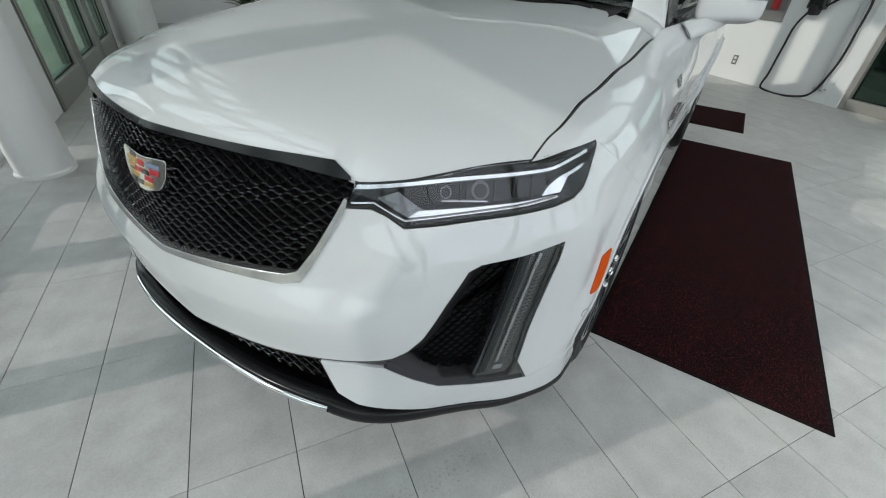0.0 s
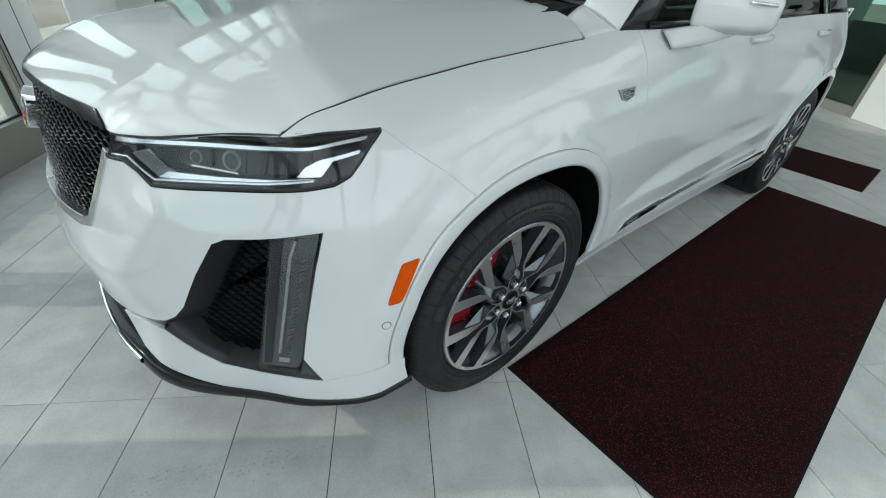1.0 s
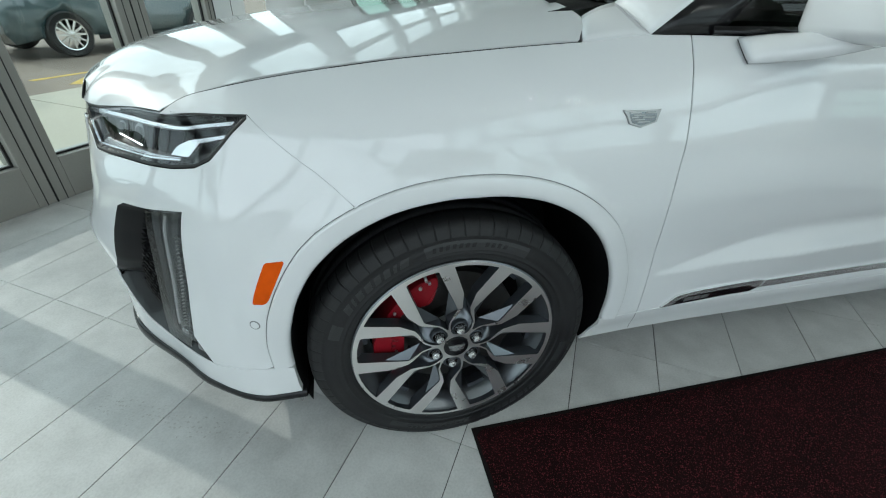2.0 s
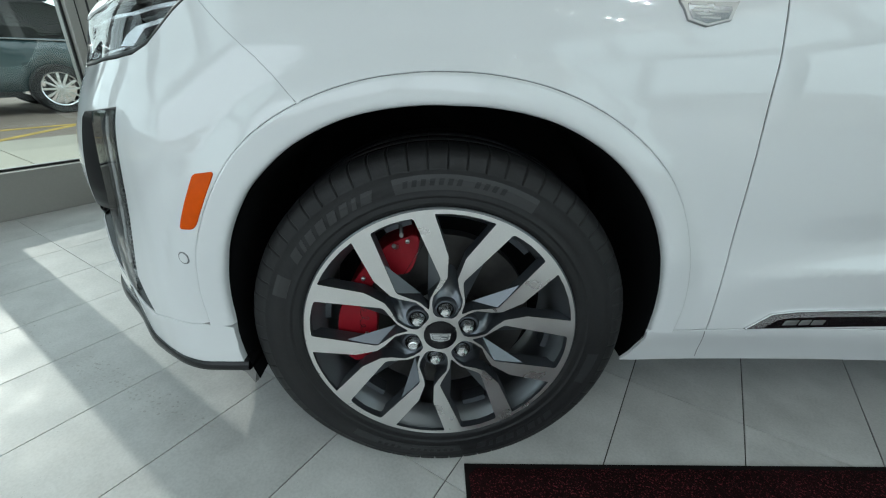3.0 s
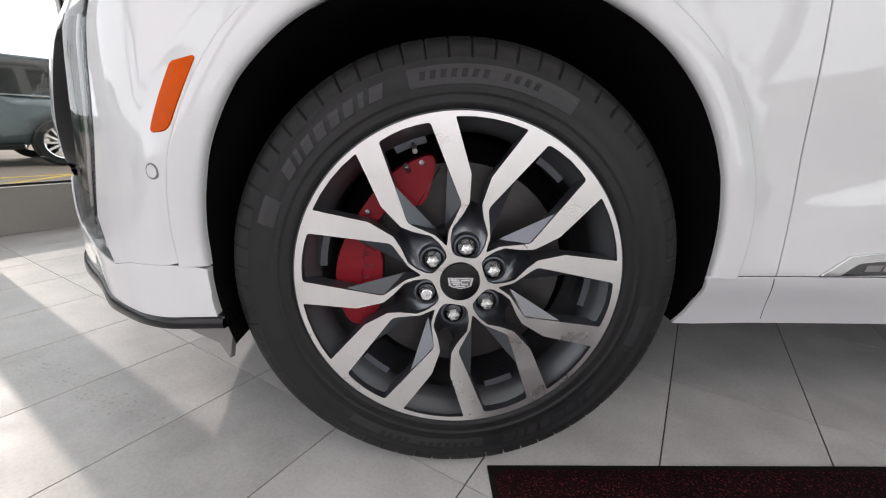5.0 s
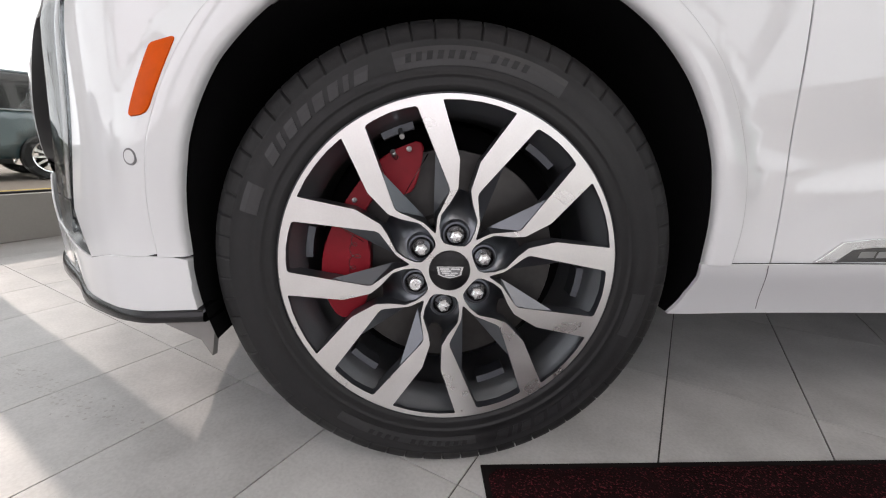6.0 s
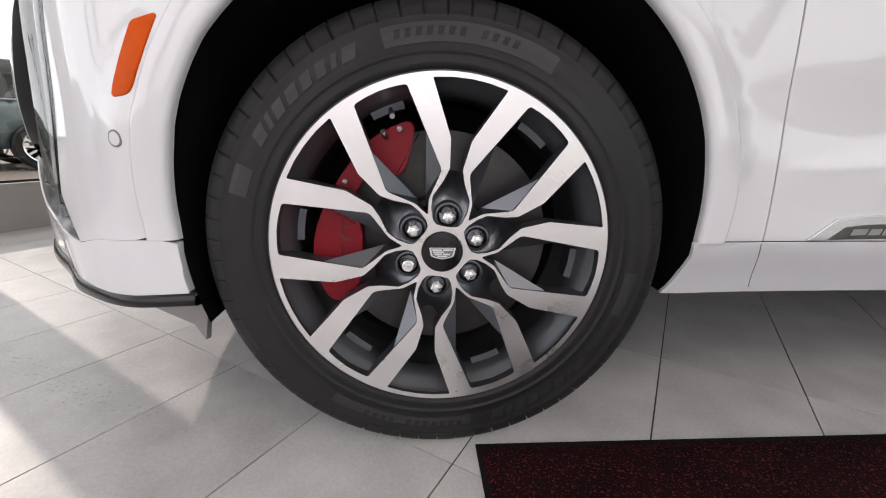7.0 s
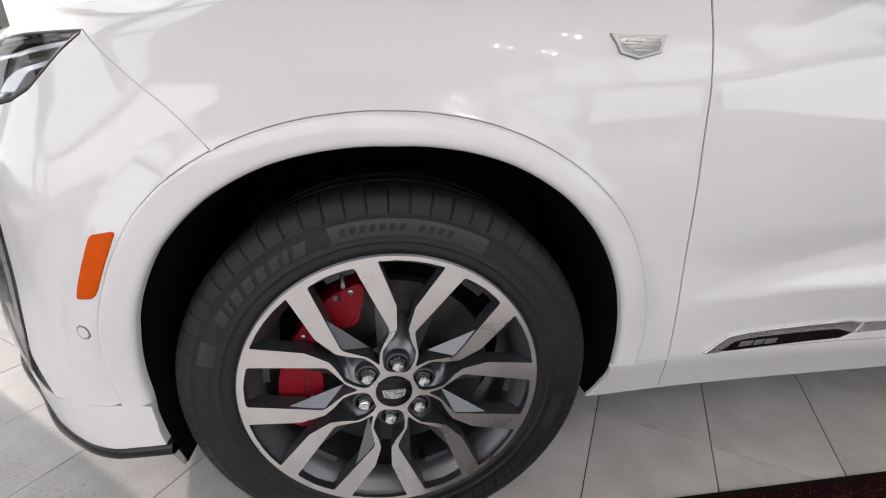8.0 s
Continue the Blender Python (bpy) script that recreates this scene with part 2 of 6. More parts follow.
def lathe(profile, steps=96, axis="y", closed=False):
    """Turns (radius, along) points round an axis; smooth."""
    verts, faces, n = [], [], len(profile)
    for k in range(steps):
        a = 2 * math.pi * k / steps
        for r, d in profile:
            p = (r * math.sin(a), d, r * math.cos(a)) if axis == "y" else (r * math.sin(a), r * math.cos(a), d)
            verts.append(p)
    for k in range(steps):
        j = (k + 1) % steps
        for i in range(n if closed else n - 1):
            i2 = (i + 1) % n
            f = (k * n + i, j * n + i, j * n + i2, k * n + i2)
            faces.append(f)
    return verts, faces


def turned(name, profile, steps=96, axis="y", closed=False, at=(0, 0, 0), sharp=40):
    v, f = lathe(profile, steps, axis, closed)
    bm = bmesh.new()
    vs = [bm.verts.new(Vector(p) + Vector(at)) for p in v]
    for q in f:
        try:
            bm.faces.new([vs[i] for i in q])
        except ValueError:
            pass
    bmesh.ops.remove_doubles(bm, verts=bm.verts, dist=1e-6)
    bmesh.ops.recalc_face_normals(bm, faces=bm.faces)
    me = bpy.data.meshes.new(name)
    for fc in bm.faces:
        fc.smooth = True
    for e in bm.edges:
        if len(e.link_faces) == 2 and e.calc_face_angle() > radians(sharp):
            e.smooth = False
    bm.to_mesh(me)
    bm.free()
    return me


def tube(points, radius, sides=8, flat=1.0):
    """A round bar along points."""
    pts = [Vector(p) for p in points]
    bm = bmesh.new()
    rings, up = [], Vector((0, 0, 1))
    for i, p in enumerate(pts):
        d = (pts[min(i + 1, len(pts) - 1)] - pts[max(i - 1, 0)]).normalized()
        a = d.cross(up)
        a = a.normalized() if a.length > 1e-4 else Vector((1, 0, 0))
        b = a.cross(d)
        rings.append([bm.verts.new(p + radius * (math.cos(t) * a + flat * math.sin(t) * b)) for t in [2 * math.pi * k / sides for k in range(sides)]])
    for r0, r1 in zip(rings, rings[1:]):
        for k in range(sides):
            f = bm.faces.new((r0[k], r0[(k + 1) % sides], r1[(k + 1) % sides], r1[k]))
            f.smooth = True
    bm.faces.new(rings[0])
    bm.faces.new(rings[-1][::-1])
    return bm


def rounded(poly, d):
    """Cuts the corners of a closed outline, twice, within d."""
    for dd in (d, d * 0.35):
        out, n = [], len(poly)
        for i in range(n):
            a, b, c = np.array(poly[i - 1]), np.array(poly[i]), np.array(poly[(i + 1) % n])
            la, lc = np.linalg.norm(a - b), np.linalg.norm(c - b)
            if la < 1e-9 or lc < 1e-9:
                continue
            out.append(tuple(b + (a - b) * min(0.45, dd / la)))
            out.append(tuple(b + (c - b) * min(0.45, dd / lc)))
        poly = out
    return poly


def dense(poly, step, closed=True):
    out, n = [], len(poly)
    for i in range(n if closed else n - 1):
        a, b = np.array(poly[i], float), np.array(poly[(i + 1) % n], float)
        k = max(1, int(math.ceil(np.linalg.norm(b - a) / step)))
        out += [tuple(a + (b - a) * j / k) for j in range(k)]
    if not closed:
        out.append(tuple(poly[-1]))
    return out


def curve(points, n=6):
    """A smooth open line through points."""
    p = np.array(points, float)
    k = np.r_[0, np.cumsum(np.linalg.norm(np.diff(p, axis=0), axis=1))]
    return [tuple(v) for v in spline(k, p, np.linspace(0, k[-1], n * (len(p) - 1) + 1))]


def inside(poly, pts):
    poly, pts = np.asarray(poly), np.asarray(pts)
    x, y = pts[:, 0], pts[:, 1]
    res = np.zeros(len(pts), bool)
    j = len(poly) - 1
    for i in range(len(poly)):
        xi, yi, xj, yj = *poly[i], *poly[j]
        hit = ((yi > y) != (yj > y)) & (x < (xj - xi) * (y - yi) / (yj - yi + 1e-15) + xi)
        res ^= hit
        j = i
    return res


def filled(outline, holes=(), step=0.025, edge=0.012):
    """Triangles that fill a flat outline with holes: points, triangles, and the boundary loops as index lists."""
    loops = [dense(p, edge) for p in (outline, *holes)]
    verts, edges = [], []
    for lp in loops:
        k = len(verts)
        verts += lp
        edges += [(k + i, k + (i + 1) % len(lp)) for i in range(len(lp))]
    rim = np.array(verts)
    lo, hi = rim.min(0), rim.max(0)
    gx, gy = np.meshgrid(np.arange(lo[0] + step / 2, hi[0], step), np.arange(lo[1] + step / 2, hi[1], step))
    gy[:, ::2] += step * 0.25
    grid = np.c_[gx.ravel(), gy.ravel()]
    if len(grid):
        ok = inside(loops[0], grid)
        for h in loops[1:]:
            ok &= ~inside(h, grid)
        grid = grid[ok]
        near = np.array([np.min((rim[:, 0] - p[0]) ** 2 + (rim[:, 1] - p[1]) ** 2) for p in grid]) if len(grid) else np.zeros(0)
        grid = grid[near > (0.45 * step) ** 2]
        verts = verts + [tuple(p) for p in grid]
    out = geometry.delaunay_2d_cdt([Vector(v) for v in verts], edges, [], 0, 1e-7)
    pts = np.array([tuple(v) for v in out[0]])
    tris = np.array([tuple(f) for f in out[2] if len(f) == 3])
    mid = pts[tris].mean(1)
    ok = inside(loops[0], mid)
    for h in loops[1:]:
        ok &= ~inside(h, mid)
    tris = tris[ok]
    a, b, c = pts[tris[:, 0]], pts[tris[:, 1]], pts[tris[:, 2]]
    area = (b[:, 0] - a[:, 0]) * (c[:, 1] - a[:, 1]) - (b[:, 1] - a[:, 1]) * (c[:, 0] - a[:, 0])
    tris[area < 0] = tris[area < 0][:, ::-1]
    return pts, tris


def rim_edges(tris):
    """Directed edges that only one triangle uses."""
    seen = {}
    for t in tris:
        for a, b in ((t[0], t[1]), (t[1], t[2]), (t[2], t[0])):
            seen[(int(a), int(b))] = 1
    return [e for e in seen if (e[1], e[0]) not in seen]


def sheet(name, outline, holes, place, normal, flange=0.012, lip=0.002, step=0.025, edge=0.012, mirror=False):
    """A pressed panel: a flat outline laid on a curved surface, with its edges turned in. place(a, b) and normal(a, b) take arrays."""
    pts, tris = filled(outline, holes, step, edge)
    p, n = place(pts[:, 0], pts[:, 1]), normal(pts[:, 0], pts[:, 1])
    verts, norms, faces = list(p), list(n), [tuple(t) for t in tris]
    if flange:
        rim = rim_edges(tris)
        side = {}
        for a, b in rim:
            t = p[b] - p[a]
            o = np.cross(t, n[a] + n[b])
            o /= np.linalg.norm(o) + 1e-12
            for k in (a, b):
                side[k] = side.get(k, 0) + o
        ring1, ring2 = {}, {}
        for k, o in side.items():
            o = o / (np.linalg.norm(o) + 1e-12)
            ring1[k] = len(verts)
            verts.append(p[k] + o * lip * 0.5 - n[k] * lip)
            norms.append(o)
            ring2[k] = len(verts)
            verts.append(p[k] + o * lip * 0.5 - n[k] * flange)
            norms.append(o)
        for a, b in rim:
            faces.append((b, a, ring1[a], ring1[b]))
            faces.append((ring1[b], ring1[a], ring2[a], ring2[b]))
    verts, norms = np.array(verts), np.array(norms)
    if mirror:
        verts[:, 1] = 2 * YC - verts[:, 1]
        norms[:, 1] *= -1
        faces = [f[::-1] for f in faces]
    return mesh_of(name, verts, faces, norms)


YC = 0.955  # the car's centre line


def slopes(xs, ys):
    """Monotone cubic slopes at the knots xs; ys may have more columns."""
    h = np.diff(xs)
    d = np.diff(ys, axis=0) / h.reshape(-1, *([1] * (ys.ndim - 1)))
    m = np.zeros_like(ys)
    m[0], m[-1] = d[0], d[-1]
    for i in range(1, len(xs) - 1):
        a, b = d[i - 1], d[i]
        w1, w2 = 2 * h[i] + h[i - 1], h[i] + 2 * h[i - 1]
        ok = a * b > 1e-14
        m[i] = np.where(ok, (w1 + w2) / (w1 / np.where(ok, a, 1) + w2 / np.where(ok, b, 1)), 0)
    return m


def ease(xs, ys, x):
    """Shape-keeping cubic through the knots; x is an array."""
    xs, ys = np.asarray(xs, float), np.asarray(ys, float)
    m = slopes(xs, ys)
    x = np.clip(np.asarray(x, float), xs[0], xs[-1])
    i = np.clip(np.searchsorted(xs, x, side="right") - 1, 0, len(xs) - 2)
    h = xs[i + 1] - xs[i]
    t = (x - xs[i]) / h
    if ys.ndim > 1:
        h, t = h[..., None], t[..., None]
    return ((2 * t**3 - 3 * t**2 + 1) * ys[i] + (t**3 - 2 * t**2 + t) * h * m[i]
            + (3 * t**2 - 2 * t**3) * ys[i + 1] + (t**3 - t**2) * h * m[i + 1])


def spline(xs, ys, x):
    """Smooth cubic with central slopes."""
    xs, ys = np.asarray(xs, float), np.asarray(ys, float)
    m = np.gradient(ys, xs, axis=0)
    x = np.clip(np.asarray(x, float), xs[0], xs[-1])
    i = np.clip(np.searchsorted(xs, x, side="right") - 1, 0, len(xs) - 2)
    h, t = (xs[i + 1] - xs[i])[..., None], ((x - xs[i]) / (xs[i + 1] - xs[i]))[..., None]
    return ((2 * t**3 - 3 * t**2 + 1) * ys[i] + (t**3 - 2 * t**2 + t) * h * m[i]
            + (3 * t**2 - 2 * t**3) * ys[i + 1] + (t**3 - t**2) * h * m[i + 1])


# plan of the car's left flank at bumper height, from the nose to the tail
PLAN = np.array([(-1.008, YC), (-1.001, 0.80), (-0.985, 0.65), (-0.952, 0.50), (-0.902, 0.368), (-0.826, 0.267), (-0.732, 0.179),
                 (-0.646, 0.106), (-0.56, 0.055), (-0.47, 0.022), (-0.37, 0.002), (-0.2, -0.008), (0.0, -0.010), (0.25, -0.006),
                 (0.5, 0.0), (1.0, 0.008), (1.6, 0.008), (2.3, -0.002), (2.86, -0.008), (3.3, 0.02), (3.65, 0.11), (3.9, 0.30),
                 (3.99, 0.6), (4.0, YC)])
KNOTS = np.r_[0, np.cumsum(np.hypot(*np.diff(PLAN, axis=0).T))]


def softened(rows, sigma):
    """Rows blurred along their first axis by sigma steps; the ends run on."""
    k = np.arange(-int(3 * sigma) - 1, int(3 * sigma) + 2)
    w = np.exp(-0.5 * (k / sigma) ** 2)
    padded = np.concatenate([np.repeat(rows[:1], len(k) // 2, 0), rows, np.repeat(rows[-1:], len(k) // 2, 0)])
    return sum(wi * padded[i:i + len(rows)] for i, wi in enumerate(w / w.sum()))


# how far the skin leans in, by height, at stations along the flank: (x or None, y or None), heights, leans
LEANS = (
    ((-1.0, YC), (0.25, 0.45, 0.6, 0.72, 0.8, 0.89, 0.97, 1.2), (0.015, 0.008, 0.0, 0.010, 0.022, 0.042, 0.066, 0.2)),
    ((-0.93, 0.45), (0.25, 0.45, 0.6, 0.72, 0.8, 0.86, 0.94, 1.2), (0.0, 0.010, 0.0, 0.034, 0.052, 0.068, 0.088, 0.25)),
    ((-0.78, 0.21), (0.25, 0.42, 0.6, 0.72, 0.79, 0.86, 0.95, 1.2), (0.02, 0.002, 0.0, 0.006, 0.022, 0.058, 0.090, 0.3)),
    ((-0.62, 0.085), (0.25, 0.42, 0.6, 0.76, 0.82, 0.88, 0.97, 1.2), (0.0, -0.010, 0.0, 0.004, 0.016, 0.042, 0.080, 0.4)),
    ((-0.43, 0.01), (0.25, 0.45, 0.6, 0.80, 0.86, 0.92, 0.98, 1.03, 1.2), (0.0, 0.0, 0.0, 0.008, 0.024, 0.045, 0.076, 0.138, 0.5)),
    ((-0.2, -0.008), (0.25, 0.45, 0.6, 0.80, 0.88, 0.95, 1.0, 1.04, 1.065, 1.2), (0.0, 0.0, 0.0, 0.002, 0.010, 0.032, 0.062, 0.102, 0.145, 0.6)),
    ((0.0, -0.01), (0.25, 0.45, 0.6, 0.80, 0.88, 0.95, 1.0, 1.05, 1.09, 1.2), (0.0, 0.0, 0.0, 0.0, 0.005, 0.021, 0.042, 0.082, 0.140, 0.5)),
    ((0.4, -0.002), (0.25, 0.32, 0.41, 0.6, 0.80, 0.9, 0.98, 1.05, 1.13, 1.2), (0.062, 0.040, 0.008, 0.012, 0.004, 0.006, 0.024, 0.062, 0.135, 0.25)),
    ((0.92, 0.006), (0.25, 0.32, 0.40, 0.47, 0.58, 0.7, 0.85, 0.95, 1.03, 1.09, 1.14, 1.2), (0.07, 0.05, 0.028, 0.030, 0.030, 0.014, 0.0, 0.004, 0.02, 0.048, 0.09, 0.17)),
    ((2.2, 0.0), (0.25, 0.32, 0.40, 0.47, 0.6, 0.7, 0.85, 0.95, 1.03, 1.09, 1.14, 1.2), (0.07, 0.05, 0.026, 0.034, 0.036, 0.014, 0.0, 0.004, 0.02, 0.048, 0.09, 0.16)),
    ((2.86, -0.008), (0.25, 0.45, 0.6, 0.80, 0.9, 1.0, 1.1, 1.2), (0.03, 0.0, 0.0, 0.0, 0.005, 0.024, 0.07, 0.12)),
    ((4.0, YC), (0.25, 0.45, 0.6, 0.80, 0.9, 1.0, 1.1, 1.2), (0.03, 0.0, 0.0, 0.005, 0.01, 0.03, 0.06, 0.10)),
)


FLARE = 0.34
PLAN_S = np.linspace(0, KNOTS[-1], int(KNOTS[-1] / 0.02) + 1)
both = spline(KNOTS, PLAN, PLAN_S)
both = np.concatenate([both[:0:-1] * (1, -1) + (0, 2 * YC), both])
both = 2 * softened(both, 2.6) - softened(softened(both, 2.6), 2.6)
PLAN_XY = both[len(PLAN_S) - 1:]


def plan_at(s):
    """The plan with its curvature evened out."""
    return spline(PLAN_S, PLAN_XY, s)


def plan_s(x, y):
    """The run along the flank that lies nearest to a place in plan."""
    q = np.linspace(0, KNOTS[-1], 4000)
    p = plan_at(q)
    return float(q[np.argmin((p[:, 0] - x) ** 2 + (p[:, 1] - y) ** 2)])


STATIONS = np.array([plan_s(*where) for where, _, _ in LEANS])


def lean_raw(s, z):
    """How far the skin leans in at run s and height z, station by station."""
    leans = np.stack([ease(h, v, z) for _, h, v in LEANS], -1)
    m = slopes(STATIONS, np.moveaxis(leans, -1, 0))
    i = np.clip(np.searchsorted(STATIONS, s, side="right") - 1, 0, len(STATIONS) - 2)
    h = STATIONS[i + 1] - STATIONS[i]
    t = np.clip((s - STATIONS[i]) / h, 0, 1)
    pick = lambda a, j: np.take_along_axis(np.moveaxis(a, 0, -1), j[..., None], -1)[..., 0]
    v = np.moveaxis(leans, -1, 0)
    return ((2 * t**3 - 3 * t**2 + 1) * pick(v, i) + (t**3 - 2 * t**2 + t) * h * pick(m, i)
            + (3 * t**2 - 2 * t**3) * pick(v, i + 1) + (t**3 - t**2) * h * pick(m, i + 1))


GRID_S, GRID_Z = np.linspace(0, 6.4, 321), np.linspace(0.20, 1.26, 107)
LEAN_GRID = lean_raw(*np.meshgrid(GRID_S, GRID_Z, indexing="ij"))
LEAN_GRID = 2 * softened(LEAN_GRID, 2.4) - softened(softened(LEAN_GRID, 2.4), 2.4)
LEAN_GRID = LEAN_GRID.T
LEAN_GRID = (2 * softened(LEAN_GRID, 1.2) - softened(softened(LEAN_GRID, 1.2), 1.2)).T


def lean_at(s, z):
    """The softened lean, by cubic steps in the grid."""
    a, b = np.clip(s / 0.02, 1, 318.999), np.clip((z - 0.20) / 0.01, 1, 104.999)
    i, j = a.astype(int), b.astype(int)
    cubic = lambda t: (-0.5 * t + t**2 - 0.5 * t**3, 1 - 2.5 * t**2 + 1.5 * t**3, 0.5 * t + 2 * t**2 - 1.5 * t**3, -0.5 * t**2 + 0.5 * t**3)
    wa, wb = cubic(a - i), cubic(b - j)
    return sum(wa[k] * wb[q] * LEAN_GRID[i + k - 1, j + q - 1] for k in range(4) for q in range(4))


def skin(s, z, out=0.0):
    """Places on the car's left flank: run s along the plan, height z, out proud of the skin. A run below 0 is on the right flank."""
    s, z = np.broadcast_arrays(np.asarray(s, float), np.asarray(z, float))
    side, s = np.where(s < 0, -1.0, 1.0), np.abs(s)
    lean = lean_at(s, z) - out
    p = plan_at(s)
    # the crease across the bumper
    crease = np.interp(s, (0.0, 0.25, 0.485, 0.60, 0.72), (0.562, 0.594, 0.628, 0.655, 0.705))
    ridge = np.where(z > crease, np.clip(1 - (z - crease) / 0.075, 0, 1), np.clip(1 - (crease - z) / 0.13, 0, 1))
    lean = lean - 0.011 * ridge * np.clip((0.80 - s) / 0.15, 0, 1)
    # the bumper's side ahead of the wheel stands out and runs almost straight
    side_out = ease((0.88, 0.99, 1.047, 1.10, 1.145, 1.19, 1.26, 1.33), (0.0, 0.001, 0.006, 0.014, 0.017, 0.011, 0.003, 0.0), s)
    fade = np.clip((0.97 - z) / 0.26, 0, 1)
    lean = lean - side_out * fade**2 * (3 - 2 * fade)
    # the shoulder line along the doors
    line = np.interp(s, (2.05, 2.16, 2.5, 2.97, 3.6), (1.060, 1.068, 1.082, 1.092, 1.10))
    ridge = np.where(z > line, np.clip(1 - (z - line) / 0.035, 0, 1), np.clip(1 - (line - z) / 0.075, 0, 1))
    fade = np.clip((s - 1.97) / 0.36, 0, 1)
    lean = lean - 0.007 * ridge * fade**2 * (3 - 2 * fade) * np.clip((4.2 - s) / 0.5, 0, 1)
    # the shelf low on the doors: it widens rearward and ends in a crease, below which the panel turns back in
    fold = np.interp(s, (2.20, 2.54, 2.95, 3.44, 3.82), (0.530, 0.544, 0.559, 0.579, 0.599))
    wide = 0.004 + 0.096 * np.clip((s - 2.21) / 0.42, 0, 1)
    shelf = np.where(z > fold, np.clip(1 - (z - fold) / wide, 0, 1) ** 1.35, np.clip(1 - 0.75 * (fold - z) / 0.10, 0.25, 1))
    lean = lean - 0.026 * shelf * np.clip((s - 2.21) / 0.5, 0, 1) * np.clip((4.3 - s) / 0.4, 0, 1)
    # the flare round the wheel arches
    for ax in (0.010, 2.873):
        r = np.hypot(p[..., 0] - ax, z - 0.402)
        edge = np.interp(np.degrees(np.arctan2(z - 0.402, p[..., 0] - ax)), (50, 72, 90, 110, 128, 145), (0.518, 0.523, 0.527, 0.539, 0.553, 0.549))
        f = np.clip(edge - r, 0, 0.20)
        rise = (np.sqrt(f**2 + 0.003**2) - 0.003) * FLARE
        top = 0.0185
        rise = top - (np.sqrt((top - rise) ** 2 + 0.0015**2) + (top - rise)) / 2  # levels off under the moulding
        lean = lean - rise * np.clip((z - 0.42) / 0.15, 0, 1)
    e = 0.004
    d = plan_at(s + e) - plan_at(s - e)
    d /= np.linalg.norm(d, axis=-1, keepdims=True)
    # inward is to the left of the way from nose to tail
    return np.stack([p[..., 0] - d[..., 1] * lean, YC + side * (p[..., 1] + d[..., 0] * lean - YC), z], -1)


# ---- the showroom ----
def room_box(u0, u1, v0, v1, z0, z1, bevel=0.0):
    return block((u0, v0, z0), (u1, v1, z1), bevel, ROOM)


def setting(name, bm, material, label, category):
    return tagged(part(name, bm, material, None), label, category, kind="structure")


U0, U1, V0, V1, HIGH = -2.72, 5.5, -5.8, 9.5, 5.2
floor = setting("floor", room_box(U0 - 0.2, U1 + 0.2, V0 - 0.2, V1 + 0.2, -0.15, -0.0035), GROUT, "dark grout bed under the grey floor tiles", "floor")
setting("ceiling", room_box(U0 - 0.2, U1 + 0.2, V0 - 0.2, V1 + 0.2, HIGH, HIGH + 0.15), CEILING, "plain white painted showroom ceiling", "ceiling")


def glazed(name, u, v0, v1, z0, z1, rail, stile, head, material, label, deep=0.14, gasket=True, clear=PANE):
    """One glazed bay in a wall across u: frame members, black gasket and pane."""
    bay = thing(name, label, "window", ROOM @ Vector((u, (v0 + v1) / 2, z0)), kind="structure")
    inv = Matrix.Translation(-bay.location)
    put = lambda n, b, mt, lab="": (bmesh.ops.transform(b, matrix=inv, verts=b.verts), part(n, b, mt, bay, lab))[1]
    a, b = u - deep / 2, u + deep / 2
    put("bottom_rail", room_box(a, b, v0 + stile[0], v1 - stile[1], z0, z0 + rail, 0.004), material)
    put("head_rail", room_box(a, b, v0 + stile[0], v1 - stile[1], z1 - head, z1, 0.004), material)
    put("stile", room_box(a, b, v0, v0 + stile[0], z0, z1, 0.004), material)
    put("stile", room_box(a, b, v1 - stile[1], v1, z0, z1, 0.004), material)
    p0, p1, q0, q1 = v0 + stile[0], v1 - stile[1], z0 + rail, z1 - head
    if gasket:
        g = 0.012
        put("gasket", merged(room_box(u + 0.012, u + 0.028, p0, p1, q0, q0 + g), room_box(u + 0.012, u + 0.028, p0, p1, q1 - g, q1),
                             room_box(u + 0.012, u + 0.028, p0, p0 + g, q0 + g, q1 - g), room_box(u + 0.012, u + 0.028, p1 - g, p1, q0 + g, q1 - g)), GASKET)
        for v, w in ((v0, 0.010), (v0 + stile[0] * 0.55, 0.005), (v1 - stile[1] * 0.55, 0.005)):
            put("groove", room_box(b - 0.001, b + 0.0015, v - w / 2, v + w / 2, z0, z1), GASKET)
    pane = put("pane", room_box(u - 0.004, u + 0.004, p0, p1, q0, q1), clear)
    pane.visible_shadow = False
    return bay


DOOR_H = 2.35
GREY_DOOR = "grey aluminium framed glass door with a deep bottom rail"
UW = U0 - 0.07
# the front: wide panes, then narrow doors with paired stiles, and a white window behind the column
edges = [-5.8, -3.4, -0.985, -0.21, 0.61, 1.47]
for n, (a, b) in enumerate(zip(edges, edges[1:])):
    glazed(f"door_{n + 1}", UW, a, b, 0, DOOR_H, 0.25, (0.10, 0.07 if n == 2 else 0.10), 0.12, ALUMINIUM, GREY_DOOR)
glazed("door_20", UW, 1.47, 2.14, 0, DOOR_H, 0.25, (0.10, 0.07), 0.12, ALUMINIUM, GREY_DOOR)
glazed("window_1", UW, 2.14, 3.16, 0, DOOR_H, 0.105, (0.34, 0.10), 0.12, WHITE_FRAME, "white framed shop window down to a low sill")
setting("wall_pier", room_box(UW - 0.12, UW + 0.2, 3.16, 3.95, 0, DOOR_H, 0.01), WHITE_WALL, "white plastered pier between window and doors", "wall")
